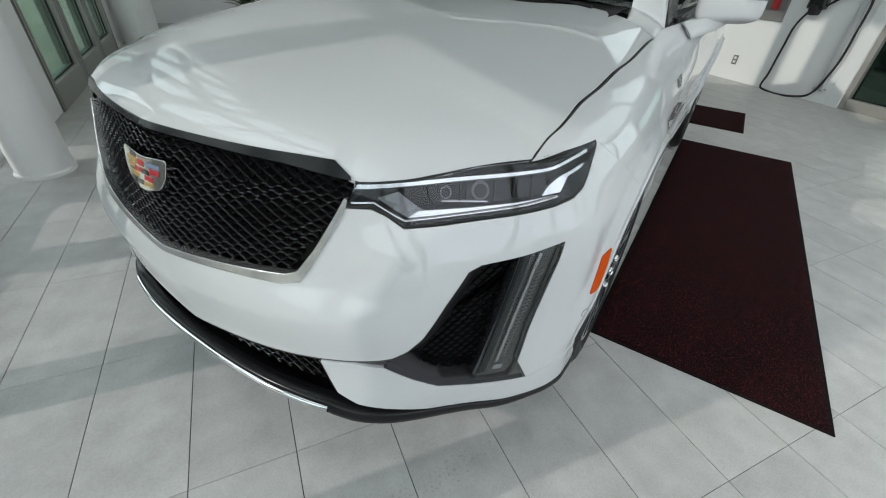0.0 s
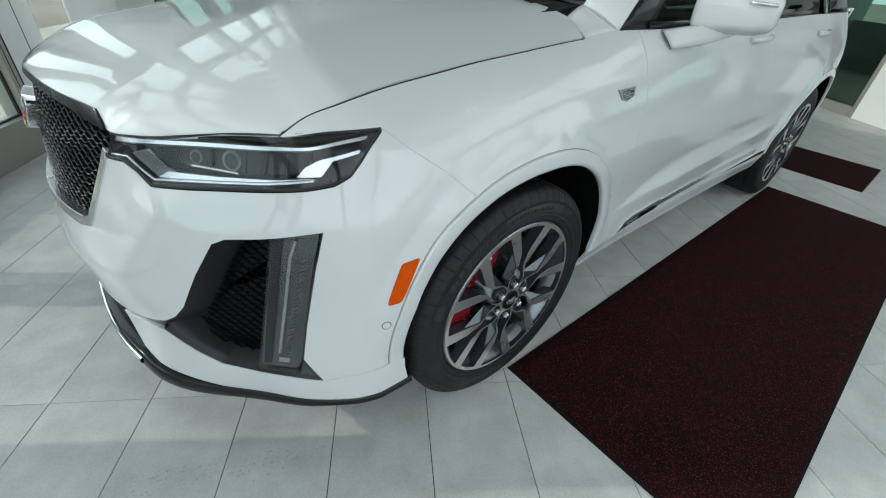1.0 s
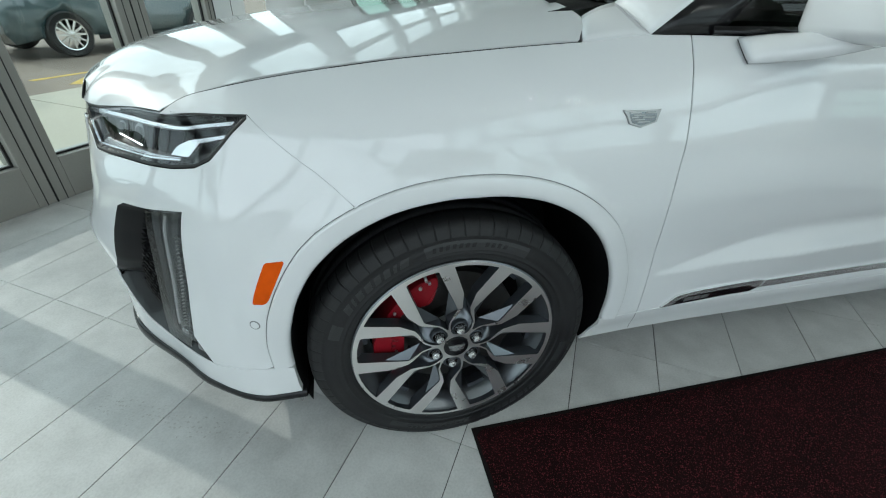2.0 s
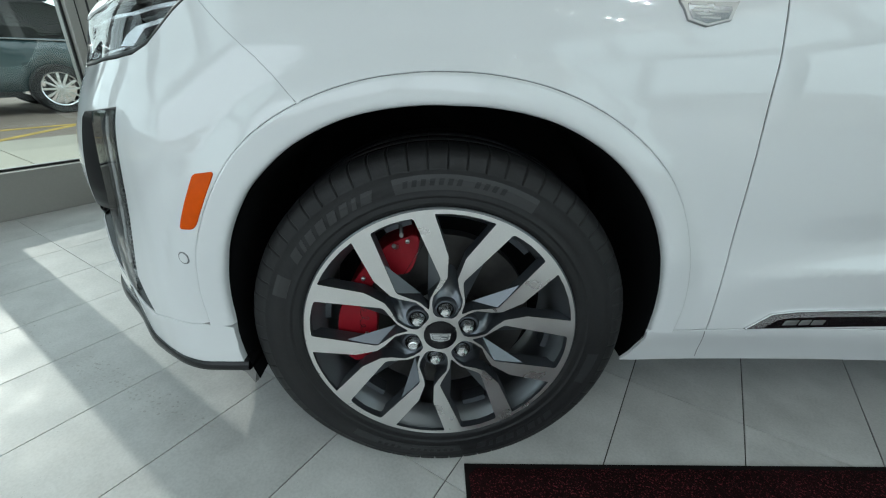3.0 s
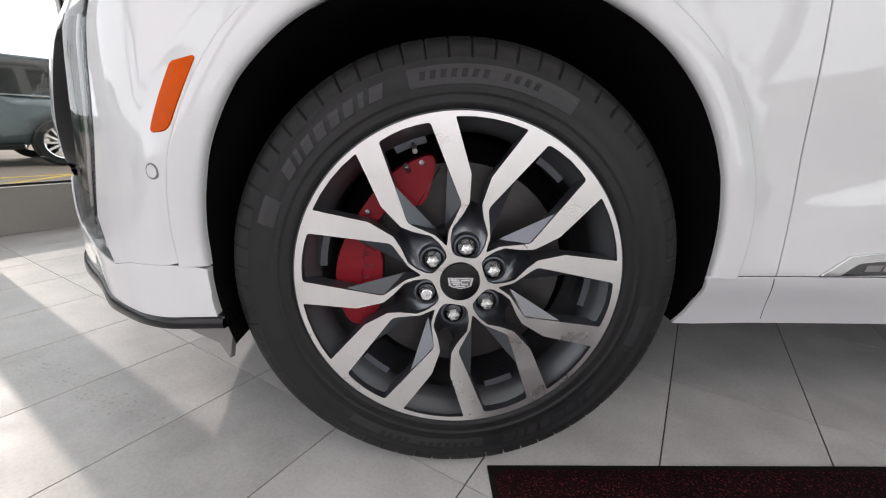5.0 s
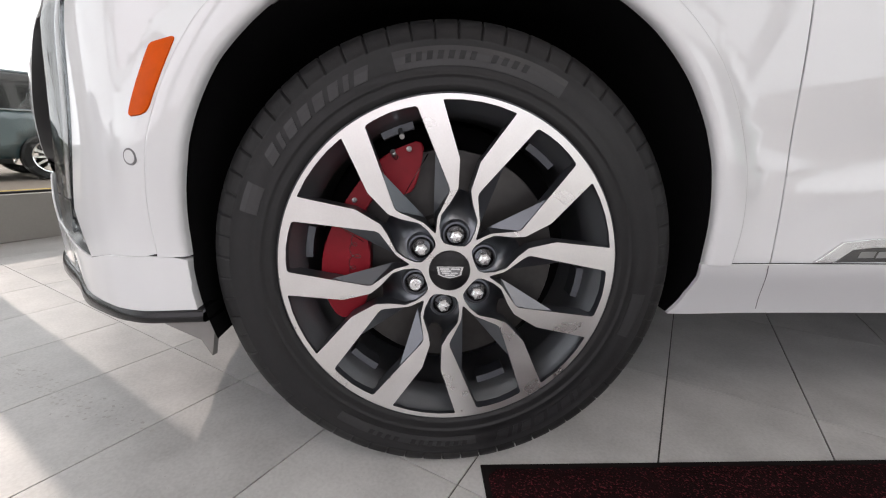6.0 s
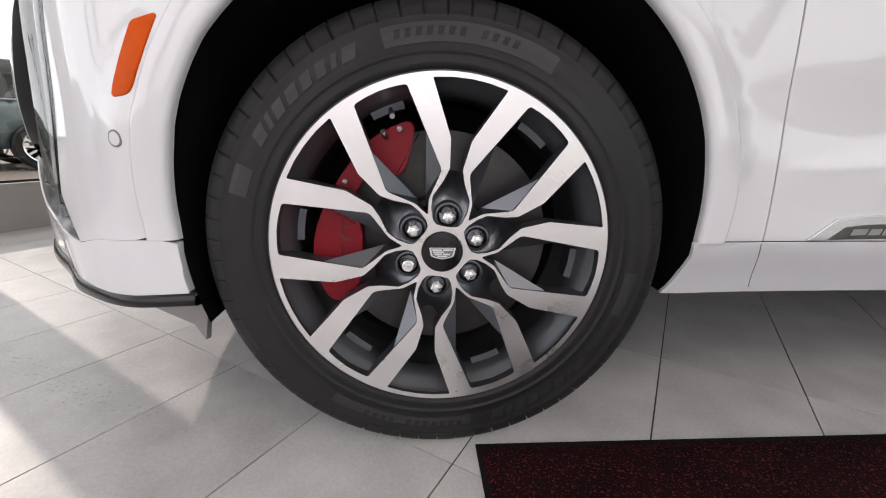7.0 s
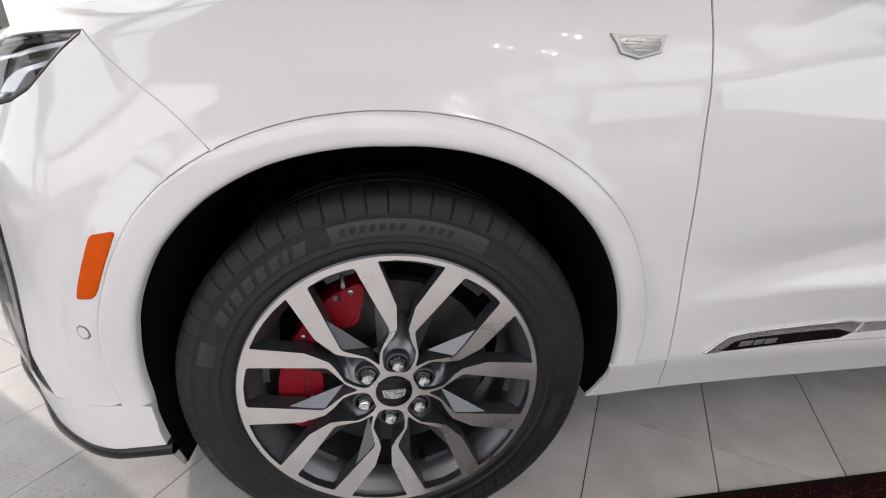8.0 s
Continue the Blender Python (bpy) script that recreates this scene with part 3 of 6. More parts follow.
for n, (a, b) in enumerate(((3.95, 5.02), (5.02, 6.02), (6.02, 6.95))):
    glazed(f"door_{n + 21}", UW + 0.14, a, b, 0, DOOR_H, 0.215, (0.09, 0.12), 0.12, ALUMINIUM, GREY_DOOR, clear=TINTED)
setting("wall_west", room_box(UW - 0.12, UW + 0.2, 6.95, V1 + 0.2, 0, DOOR_H), WHITE_WALL, "white plastered wall beside the doors", "wall")
setting("trim_transom", room_box(UW - 0.14, UW + 0.16, V0 - 0.2, V1 + 0.2, DOOR_H, DOOR_H + 0.16, 0.01), ALUMINIUM, "grey aluminium transom over the doors", "trim")
# upper windows, two rows
row = 0
for z0, z1 in ((DOOR_H + 0.16, 3.75), (3.75, HIGH)):
    for a, b in [(V0, -1.58)] + [(-1.58 + k * 1.58, k * 1.58) for k in range(7)]:
        row += 1
        glazed(f"window_{10 + row}", UW, a, b, z0, z1, 0.10, (0.12, 0.12), 0.10, WHITE_FRAME, "tall white framed upper window", gasket=False)

# the far side: a glazed front behind the camera
setting("wall_south_low", room_box(U0 - 0.2, U1 + 0.2, V0 - 0.2, V0, 0, 0.35), WHITE_WALL, "white plastered wall below the windows", "wall")
setting("wall_south_high", room_box(U0 - 0.2, U1 + 0.2, V0 - 0.2, V0, 4.7, HIGH), WHITE_WALL, "white plastered wall above the windows", "wall")
for k in range(4):
    a = U0 - 0.1 + k * 2.8
    setting("wall_south_pier", room_box(a - 0.16, a + 0.16, V0 - 0.2, V0, 0.35, 4.7), WHITE_WALL, "white pier between the windows", "wall")
setting("wall_north", room_box(U0 - 0.2, U1 + 0.2, V1, V1 + 0.2, 0, HIGH), WHITE_WALL, "plain white end wall", "wall")

# the right-hand wall, with a white panel between glass doors
setting("wall_east", room_box(U1, U1 + 0.2, 1.86, 3.72, 0, HIGH, 0.006), WHITE_WALL, "white plastered wall panel between glass doors", "wall")
setting("wall_east_high", room_box(U1, U1 + 0.2, V0, 1.86, 2.5, 2.75), WHITE_WALL, "white wall above the glass doors", "wall")
setting("wall_east_head", room_box(U1, U1 + 0.2, V0, 1.86, 4.75, HIGH), WHITE_WALL, "white wall above the upper windows", "wall")
for k in range(6):
    a = V0 + k * 1.2766
    glazed(f"window_{50 + k}", U1 + 0.08, a, a + 1.2766, 2.75, 4.75, 0.08, (0.09, 0.09), 0.08, WHITE_FRAME, "white framed upper window", gasket=False)
setting("wall_east_top", room_box(U1, U1 + 0.2, 3.72, V1, 2.5, 2.76), WHITE_WALL, "white wall above the glass doors", "wall")
setting("wall_east_cap", room_box(U1, U1 + 0.2, 3.72, V1, 4.75, HIGH), WHITE_WALL, "white wall above the upper windows", "wall")
for k in range(4):
    a = 3.72 + k * 1.445
    glazed(f"window_{70 + k}", U1 + 0.08, a, a + 1.445, 2.76, 4.75, 0.08, (0.09, 0.09), 0.08, WHITE_FRAME, "white framed upper window", gasket=False)
for n, (a, b) in enumerate(((-1.2, 0.35), (0.35, 1.86), (3.72, 5.1), (5.1, 6.5))):
    glazed(f"door_{n + 31}", U1 + 0.08, a, b, 0, 2.5, 0.12, (0.06, 0.06), 0.10, ALUMINIUM, "grey framed green glass door to a dim room" if a > 0 else "grey framed glass door to the yard", clear=TINTED if a > 0 else PANE)
setting("wall_east_low", room_box(U1, U1 + 0.2, V0, -1.2, 0, 0.4), WHITE_WALL, "white plastered wall below the windows", "wall")
for k in range(3):
    a = V0 + k * 1.5333
    glazed(f"window_{60 + k}", U1 + 0.08, a, a + 1.5333, 0.4, 2.5, 0.08, (0.09, 0.09), 0.08, WHITE_FRAME, "white framed shop window", gasket=False)
setting("wall_east_end", room_box(U1, U1 + 0.2, 6.5, V1, 0, 2.5), WHITE_WALL, "white plastered wall", "wall")
setting("wall_back_room", merged(room_box(U1 + 4.0, U1 + 4.2, 0.4, 8, 0, 0.9), room_box(U1 + 4.0, U1 + 4.2, 0.4, 8, 1.9, 2.6), room_box(U1 + 0.2, U1 + 4.2, 0.3, 0.4, 0, 2.6), room_box(U1 + 0.2, U1 + 4.2, 8, 8.1, 0, 2.6),
                                 room_box(U1 + 0.2, U1 + 4.2, 0.3, 8.1, 2.6, 2.75)), DIM_WALL, "dim grey-green walls of the back room", "wall")
setting("floor_back_room", room_box(U1 + 0.2, U1 + 4.2, 0.3, 8, -0.15, -0.004), CONCRETE, "bare concrete floor of the back room", "floor")


def column(u, v, r):
    c = thing("column", "round white painted showroom column", "column", ROOM @ Vector((u, v, 0)), kind="structure")
    part("shaft", turned("shaft", [(r + 0.012, 0.0), (r + 0.012, 0.02), (r, 0.03), (r, HIGH)], 48, "z"), WHITE_WALL, c)
    return c


column(-2.40, 2.60, 0.155)
column(-2.30, 7.35, 0.24)


def ceiling_light(u, v):
    c = thing("ceiling_light", "small round recessed ceiling spot, switched on", "lamp", ROOM @ Vector((u, v, HIGH)), group="ceiling spots")
    part("frame", turned("frame", [(0.030, 0.001), (0.028, -0.006), (0.017, -0.008), (0.013, -0.001)], 24, "z"), WHITE_FRAME, c)
    part("diffuser", turned("diffuser", [(0.0135, -0.002), (0.001, -0.002)], 24, "z"), SPOT, c, "glowing lamp face")
    return c


spot = ceiling_light(3.7, -2.5)
for u in (3.7, 4.8):
    for v in (-2.5, -1.2):
        for side in (0.0, 0.30):
            if (u, v, side) != (3.7, -2.5, 0.0):
                copy_thing(spot, Matrix.Translation(ROOM @ Vector((u + side, v, HIGH))))

# ---- outside ----
tagged(setting("ground", block((-400, -400, -0.50), (400, 400, -0.25)), ASPHALT, "worn asphalt of the car park", "ground"))
KERB = -6.75
pavement = setting("pavement", room_box(KERB, U0 - 0.13, -30, 40, -0.5, -0.246), CONCRETE, "pale concrete apron of wide slabs in front of the doors", "pavement")
slab_mesh = None
for k in range(-15, 20):
    v = 0.77 + 1.9 * k
    slab = part("slab", slab_mesh or room_box(KERB, U0 - 0.13, 0.006, 1.894, -0.30, -0.235, 0.006), CONCRETE_SLAB, pavement)
    slab_mesh = slab.data
    slab.location = ROOM @ Vector((0, v, 0))
setting("plinth", room_box(U0 - 0.22, U0 - 0.1, -30, 40, -0.4, -0.016, 0.004), CONCRETE, "grey concrete plinth under the glass doors", "plinth")


def road_line(u0, v0, u1, v1, wide=0.10):
    """A painted line between two places on the asphalt."""
    long, turn = math.hypot(u1 - u0, v1 - v0), math.degrees(math.atan2(v1 - v0, u1 - u0))
    b = block((0, -wide / 2, -0.252), (long, wide / 2, -0.246), 0, ROOM @ pose(u0, v0, 0, 0, 0, turn))
    setting("road_line", b, YELLOW, "faded yellow parking line on the asphalt", "road line")


road_line(-7.70, -8.0, -7.72, 2.05)
road_line(-7.78, 3.4, -7.90, 9.0)
road_line(-6.85, 0.85, -7.62, 1.95)
road_line(-7.05, 3.55, -7.75, 4.50, 0.16)

# ---- the car's body ----
def skin_normal(s, z):
    e = 0.005
    a, b = skin(s + e, z) - skin(s - e, z), skin(s, z + e) - skin(s, z - e)
    n = np.cross(a, b)
    return n / (np.linalg.norm(n, axis=-1, keepdims=True) + 1e-12)


def run_at(x, y, z):
    """The run along the flank nearest to a place at height z."""
    q = np.linspace(0, 5.0, 2501)
    p = skin(q, np.full_like(q, z))
    return float(q[np.argmin((p[:, 0] - x) ** 2 + (p[:, 1] - y) ** 2)])


SIDE_Q = np.linspace(0.75, KNOTS[-1] - 1.1, 1600)
SIDE_X = plan_at(SIDE_Q)[:, 0]


def run_x(x):
    return np.interp(x, SIDE_X, SIDE_Q)


def flank(name, outline, material, parent, holes=(), out=0.0, label="", flange=0.012, step=0.025, edge=0.012, mirror=False):
    me = sheet(name, outline, holes, lambda s, z: skin(s, z, out), skin_normal, flange, step=step, edge=edge, mirror=mirror)
    return part(name, me, material, parent, label)


car = thing("car", "white three-row SUV with black mesh grille on the showroom tiles", "car", (0, 0, 0))
ARCH_X, ARCH_Z, ARCH_R, LIP_R, REAR_X = 0.009, 0.402, 0.4265, 0.487, 2.863


def arch_r(a):
    """The radius of the arch's opening: a little squared at the shoulders. a: radians from the front foot over the top."""
    return ARCH_R + float(np.interp(math.degrees(a), (0, 12, 20, 28, 40, 53, 66, 78, 90, 101, 113, 128, 140, 150, 160, 170, 180, 192, 197),
                                    (-0.003, 0.000, 0.003, 0.0105, 0.0195, 0.0205, 0.0165, 0.0095, 0.0055, 0.0095, 0.0155, 0.0195, 0.0195, 0.0165, 0.0105, 0.007, 0.004, 0.004, -0.006)))


def lip_r(a):
    """The radius of the arch moulding's outer edge."""
    return LIP_R + float(np.interp(math.degrees(a), (0, 17, 27, 36, 43, 50, 60, 70, 80, 90, 100, 110, 122, 130, 140, 150, 160, 172, 180),
                                   (-0.021, -0.012, -0.005, 0.003, 0.009, 0.010, 0.005, 0.000, -0.005, -0.007, -0.005, -0.001, 0.004, 0.008, 0.012, 0.010, 0.005, -0.002, -0.009)))


def arch_line(extra, low, ax=0.0, steps=60):
    """(x, z) just outside the arch moulding, from its front foot to its rear foot."""
    r0, r1 = lip_r(0) + extra, lip_r(math.pi) + extra
    line = [(ARCH_X - r0, z) for z in np.linspace(low, ARCH_Z, 6)[:-1]]
    line += [(ARCH_X - (lip_r(a) + extra) * math.cos(a), ARCH_Z + (lip_r(a) + extra) * math.sin(a)) for a in np.linspace(0, math.pi, steps)]
    line += [(ARCH_X + r1, z) for z in np.linspace(ARCH_Z, low, 6)[1:]]
    return [(x + ax, z) for x, z in line]


def on_flank(line):
    return [(float(run_x(x)), z) for x, z in line]


UNDER = 0.0028  # the panels end just outside the arch moulding
arch = on_flank(arch_line(UNDER, 0.300))
JOIN = (1.40, 0.829)
cut = min(range(len(arch)), key=lambda i: abs(arch[i][0] - JOIN[0]) + (9 if arch[i][1] < 0.6 else 0))
G = 0.0021  # half a panel gap
FINE = 0.0006
LAMP_LOW = [(0.552, 0.886), (0.612, 0.889), (0.648, 0.876), (0.686, 0.853), (0.778, 0.858), (0.862, 0.865), (0.957, 0.874), (1.025, 0.880), (1.082, 0.889),
            (1.118, 0.905), (1.142, 0.928), (1.168, 0.955), (1.198, 0.980)]
LAMP_TOP = [(run_at(*p), p[2]) for p in ((-0.838, 0.430, 0.937), (-0.757, 0.333, 0.946), (-0.694, 0.235, 0.964), (-0.60, 0.158, 0.973), (-0.527, 0.117, 0.977))] + [(1.198, 0.981)]
SEAM_S = [(run_at(-0.60, 0.163, 0.972), 0.9705), (1.0204, 0.9970), (1.115, 1.0202), (1.1929, 1.0332), (1.2749, 1.0450), (1.3544, 1.0564), (1.434, 1.0673), (1.5205, 1.0782),
          (1.6072, 1.0878), (1.7116, 1.0977), (1.8272, 1.1075), (1.9073, 1.1140)]
SEAM_S = curve(SEAM_S, 5)
SEAM = [tuple(float(c) for c in skin(s, z)) for s, z in SEAM_S]  # the hood meets the fender along its top
GRILLE = [(0.0, 0.668), (0.128, 0.683), (0.223, 0.694), (0.324, 0.705), (0.401, 0.714), (0.431, 0.726), (0.475, 0.786), (0.528, 0.873), (0.566, 0.934)]
CHROME_LOW = [(0.0, 0.650), (0.222, 0.676), (0.387, 0.690), (0.438, 0.704), (0.462, 0.738), (0.506, 0.810), (0.545, 0.875)]
LOW_LINE = [(0.0, 0.412), (0.137, 0.434), (0.25, 0.450), (0.385, 0.470), (0.470, 0.486), (0.562, 0.506), (0.632, 0.521)]
VENT = [(1.045, 0.803), (0.94, 0.787), (0.845, 0.775), (0.818, 0.762), (0.772, 0.686), (0.722, 0.590), (0.690, 0.552), (0.655, 0.528), (0.632, 0.521)]
CORNER_TOP = [(0.470, 0.474), (0.560, 0.494), (0.632, 0.489), (0.704, 0.440), (0.765, 0.405), (0.85, 0.390), (0.93, 0.386), (1.008, 0.374), (0.970, 0.455), (0.988, 0.560),
              (1.022, 0.715), (1.045, 0.803)]
CORNER_LOW = [(0.470, 0.474), (0.488, 0.415), (0.506, 0.368), (0.560, 0.338), (0.655, 0.326), (0.81, 0.294), (0.972, 0.298), (1.035, 0.300), (1.12, 0.302), (1.217, 0.300)]
back = lambda line: [(s + 0.007 * min(1.0, max(0.0, (s - 0.68) / 0.2)), z) for s, z in line]
VENT, CORNER_TOP = back(VENT), back(CORNER_TOP)
mirrored = lambda line: [(-s, z) for s, z in line]

# front bumper: the bar between grille and intake runs on into the corner pieces round the vents
left = [(s, z - G) for s, z in CHROME_LOW[1:]] + [(s - 0.004 * (k == 0), z - 0.004) for k, (s, z) in enumerate(LAMP_LOW)]
left += [(1.1975, 0.9825), (1.256 - FINE, 0.942 - FINE), (1.330 - FINE, 0.891 - FINE), (JOIN[0] - 2 * FINE, JOIN[1])] + [p for p in arch[cut::-1] if p[1] > 0.40]
left += [(1.158, 0.3975), (1.08, 0.3915), (1.015, 0.3765)] + CORNER_TOP[8:] + VENT[1:] + LOW_LINE[::-1][1:-1]
outline = [CHROME_LOW[0]] + left + [LOW_LINE[0]] + mirrored(left)[::-1]
bumper = flank("bumper", outline, WHITE, car, flange=0.02, step=0.015)
# the valance under the vents, up to the wheel arch
arc = [(float(run_x(ARCH_X - 0.4235 * math.cos(a))), ARCH_Z - 0.4235 * math.sin(a)) for a in np.linspace(radians(1.3), radians(13.6), 7)]
valance = CORNER_TOP[:8] + [(1.08, 0.3899), (1.158, 0.3959), (1.20, 0.3967)] + arc + CORNER_LOW[::-1][1:-1]
step_in = lambda s, z: 0.0035 * np.clip((0.352 - z) / 0.007, 0, 1) * np.clip((s - 0.9) / 0.15, 0, 1)
for flip in (False, True):
    part("bumper_valance", sheet("bumper_valance", valance, (), lambda s, z: skin(s, z, 0.002 + step_in(s, z)), skin_normal, 0.02, step=0.014, edge=0.008, mirror=flip), WHITE, car)

# fenders, doors, rear quarters and sills
DOOR_LINE = [(2.200, 0.402), (2.199, 0.46), (2.194, 0.555), (2.176, 0.70), (2.159, 0.82), (2.152, 0.90), (2.149, 0.983), (2.153, 1.05), (2.163, 1.10), (2.171, 1.132)]
DOOR_LINE = curve(DOOR_LINE, 5)
REAR_DOOR = [(3.300, 1.150), (3.300, 0.402)]
fender = [arch[k] for k in range(cut, len(arch) - 5)] + [(float(run_x(0.475)), 0.402)] + [(s - G, z) for s, z in DOOR_LINE] + [(2.066, 1.130), (SEAM_S[-1][0], SEAM_S[-1][1] - G)]
fender += [(s, z - 0.0018) for s, z in SEAM_S[::-1][1:]] + [(run_at(-0.527, 0.117, 0.977), 0.980), (1.198 + FINE, 0.984), (1.256 + FINE, 0.942 + FINE), (1.330 + FINE, 0.891 + FINE), (JOIN[0] + 2 * FINE, JOIN[1])]
front_door = [(s + G, z) for s, z in DOOR_LINE] + [(2.6, 1.136), (3.0, 1.145)] + [(s - G, z) for s, z in REAR_DOOR]
rear_arch = on_flank(arch_line(UNDER, 0.30, REAR_X))
rear_door = [(s + G, z) for s, z in REAR_DOOR[::-1]][:1] + [(3.300 + G, 1.150), (3.9, 1.165), (4.30, 1.175), (4.34, 0.95)] + [p for p in rear_arch if 0.402 < p[1] and p[0] < 4.32][::-1]
quarter = [p for p in rear_arch if p[0] > 4.335] + [(5.0, 0.34), (5.4, 0.36), (5.85, 0.40), (6.2, 0.42), (6.2, 1.16), (5.4, 1.19), (4.6, 1.18), (4.305, 1.175), (4.345, 0.95)]
sill_arc = [(float(run_x(x)), z) for x, z in ((0.4345, 0.398), (0.4400, 0.370), (0.4370, 0.345), (0.4310, 0.320), (0.4230, 0.303), (0.4150, 0.292))]
rocker = sill_arc + [(2.09, 0.2905), (2.2, 0.292), (3.0, 0.294), (4.03, 0.298), (float(run_x(REAR_X + ARCH_X - lip_r(0) - UNDER)), 0.398), (2.139, 0.398), (2.10, 0.398)]
for flip in (False, True):
    flank("fender", fender, WHITE, car, mirror=flip)
    flank("front_door", front_door, WHITE, car, mirror=flip, step=0.014)
    flank("rear_door", rear_door, WHITE, car, mirror=flip)
    flank("quarter_panel", quarter, WHITE, car, mirror=flip, step=0.05)
    flank("sill", rocker, WHITE, car, mirror=flip, step=0.022, flange=0.007)


def moulding(ax, mirror):
    """The painted lip round a wheel arch, a little proud of the panels."""
    rows = []
    section = [(0.0, d, out) for d, out in ((0.0, -0.014), (0.0, -0.0070), (0.0006, -0.0040), (0.0022, -0.0012), (0.0048, 0.0010), (0.0085, 0.0024), (0.0120, 0.0031), (0.0130, 0.0032))]
    section += [(1.0, d, out) for d, out in ((-0.022, 0.0048), (-0.0050, 0.0056), (-0.0042, 0.0056), (-0.0014, 0.0044), (0.0, 0.0020), (0.0, 0.001), (0.0, -0.010))]
    for at_lip, d, out in section:
        a0 = math.asin((0.3985 - ARCH_Z) / ARCH_R)
        line = []
        for a in np.linspace(a0, math.pi - a0, 110):
            r = (lip_r(a) if at_lip else arch_r(a)) + d
            line.append((ARCH_X + ax - r * math.cos(a), ARCH_Z + r * math.sin(a)))
        rows.append(skin(np.array([run_x(x) for x, _ in line]), np.array([z for _, z in line]), out))
    p = np.array(rows)
    a, b = p.shape[:2]
    if mirror:
        p[..., 1] = 2 * YC - p[..., 1]
    faces = [(i * b + j, i * b + j + 1, (i + 1) * b + j + 1, (i + 1) * b + j) for i in range(a - 1) for j in range(b - 1)]
    bm = bmesh.new()
    vs = [bm.verts.new(v) for v in p.reshape(-1, 3)]
    for f in faces:
        bm.faces.new([vs[k] for k in (f if not mirror else f[::-1])]).smooth = True
    me = bpy.data.meshes.new("arch_moulding")
    bm.to_mesh(me)
    bm.free()
    return me


for ax in (0.0, REAR_X):
    for flip in (False, True):
        part("arch_moulding", moulding(ax, flip), WHITE, car, "white lip round the wheel arch")
        yy = (lambda y: 2 * YC - y) if flip else (lambda y: y)
        liner = bmesh.new()
        line = [(ARCH_X + ax - (arch_r(a) - 0.0012) * math.cos(a), ARCH_Z + (arch_r(a) - 0.0012) * math.sin(a)) for a in np.linspace(-0.36, math.pi + 0.265, 64)]
        face = [float(skin(run_x(x), max(z, 0.25))[1]) + (0.014 if z > 0.4 else 0.010) for x, z in line]
        ring = [[liner.verts.new((x, yy(max(y, face[k])), z)) for k, (x, z) in enumerate(line)] for y in (-1.0, 0.20, 0.42)]
        for r0, r1 in zip(ring, ring[1:]):
            for k in range(len(line) - 1):
                liner.faces.new((r0[k], r0[k + 1], r1[k + 1], r1[k]))
        liner.faces.new(ring[-1])
        part("wheel_well", liner, LINER, car, "black felt wheel well")

# hood: runs from its nose line back to the cowl
NOSE_B = np.array([0, 0.22, 0.42, 0.58, 0.655, 0.73, 0.81, 0.90, 1.0])
NOSE = np.array([(-0.945, YC, 0.972), (-0.932, 0.78, 0.972), (-0.906, 0.62, 0.973), (-0.878, 0.482, 0.975), (-0.847, 0.427, 0.943), (-0.780, 0.361, 0.948),
                 (-0.742, 0.293, 0.957), (-0.694, 0.226, 0.967), (-0.600, 0.164, 0.975)])
NOSE = np.array([skin(run_at(*p), p[2], 0.003) for p in NOSE])
COWL_B = np.array([0, 0.45, 0.75, 0.88, 1.0])
COWL = np.array([(0.200, YC, 1.195), (0.215, 0.58, 1.186), (0.310, 0.350, 1.176), (0.315, 0.230, 1.158), (0.267, 0.1285, 1.120)])


def hood_place(a, b):
    """a: 0 at the nose to 1 at the cowl; b: -1 to 1 across, 1 on the left."""
    side, w = np.where(b < 0, -1.0, 1.0), np.abs(b)
    f, r = ease(NOSE_B, NOSE, w), ease(COWL_B, COWL, w)

    def crown(x, y):
        edge_y = np.interp(x, (-1.0, -0.6, -0.33, 0.27), (0.20, 0.165, 0.146, 0.128))
        half = np.clip((YC - y) / (YC - edge_y), 0, 1.2)
        low = ease([-1.0, -0.85, -0.70] + [q[0] for q in SEAM[3:]] + [0.37], [0.880, 0.930, 0.966] + [q[2] for q in SEAM[3:]] + [SEAM[-1][2] + 0.0095], x)
        mid = ease((-1.0, -0.90, -0.75, -0.5, -0.2, 0.2, 0.37), (0.985, 1.008, 1.048, 1.094, 1.136, 1.184, 1.203), x)
        return low + (mid - low) * (1 - half ** np.interp(x, (-0.3, 0.3), (2.9, 4.6)))

    x, y = f[..., 0] + (r[..., 0] - f[..., 0]) * a, f[..., 1] + (r[..., 1] - f[..., 1]) * a
    edge = np.interp(x, [q[0] for q in SEAM], [q[1] for q in SEAM]) + 0.0045
    straight = NOSE[-1][1] + (COWL[-1][1] - NOSE[-1][1]) * np.clip((x - NOSE[-1][0]) / (COWL[-1][0] - NOSE[-1][0]), 0, 1)
    y = y + (edge - straight) * w**6 * np.clip(a / 0.04, 0, 1)
    drop = crown(f[..., 0], f[..., 1]) - f[..., 2]
    z = crown(x, y) - drop * np.exp(-a * (r[..., 0] - f[..., 0]) / 0.045)
    return np.stack([x, YC + side * (y - YC), z], -1)


def hood_normal(a, b):
    e = 0.004
    n = np.cross(hood_place(a + e, b) - hood_place(a - e, b), hood_place(a, b - e) - hood_place(a, b + e))
    n = n / (np.linalg.norm(n, axis=-1, keepdims=True) + 1e-12)
    return np.where(n[..., 2:] < 0, -n, n)


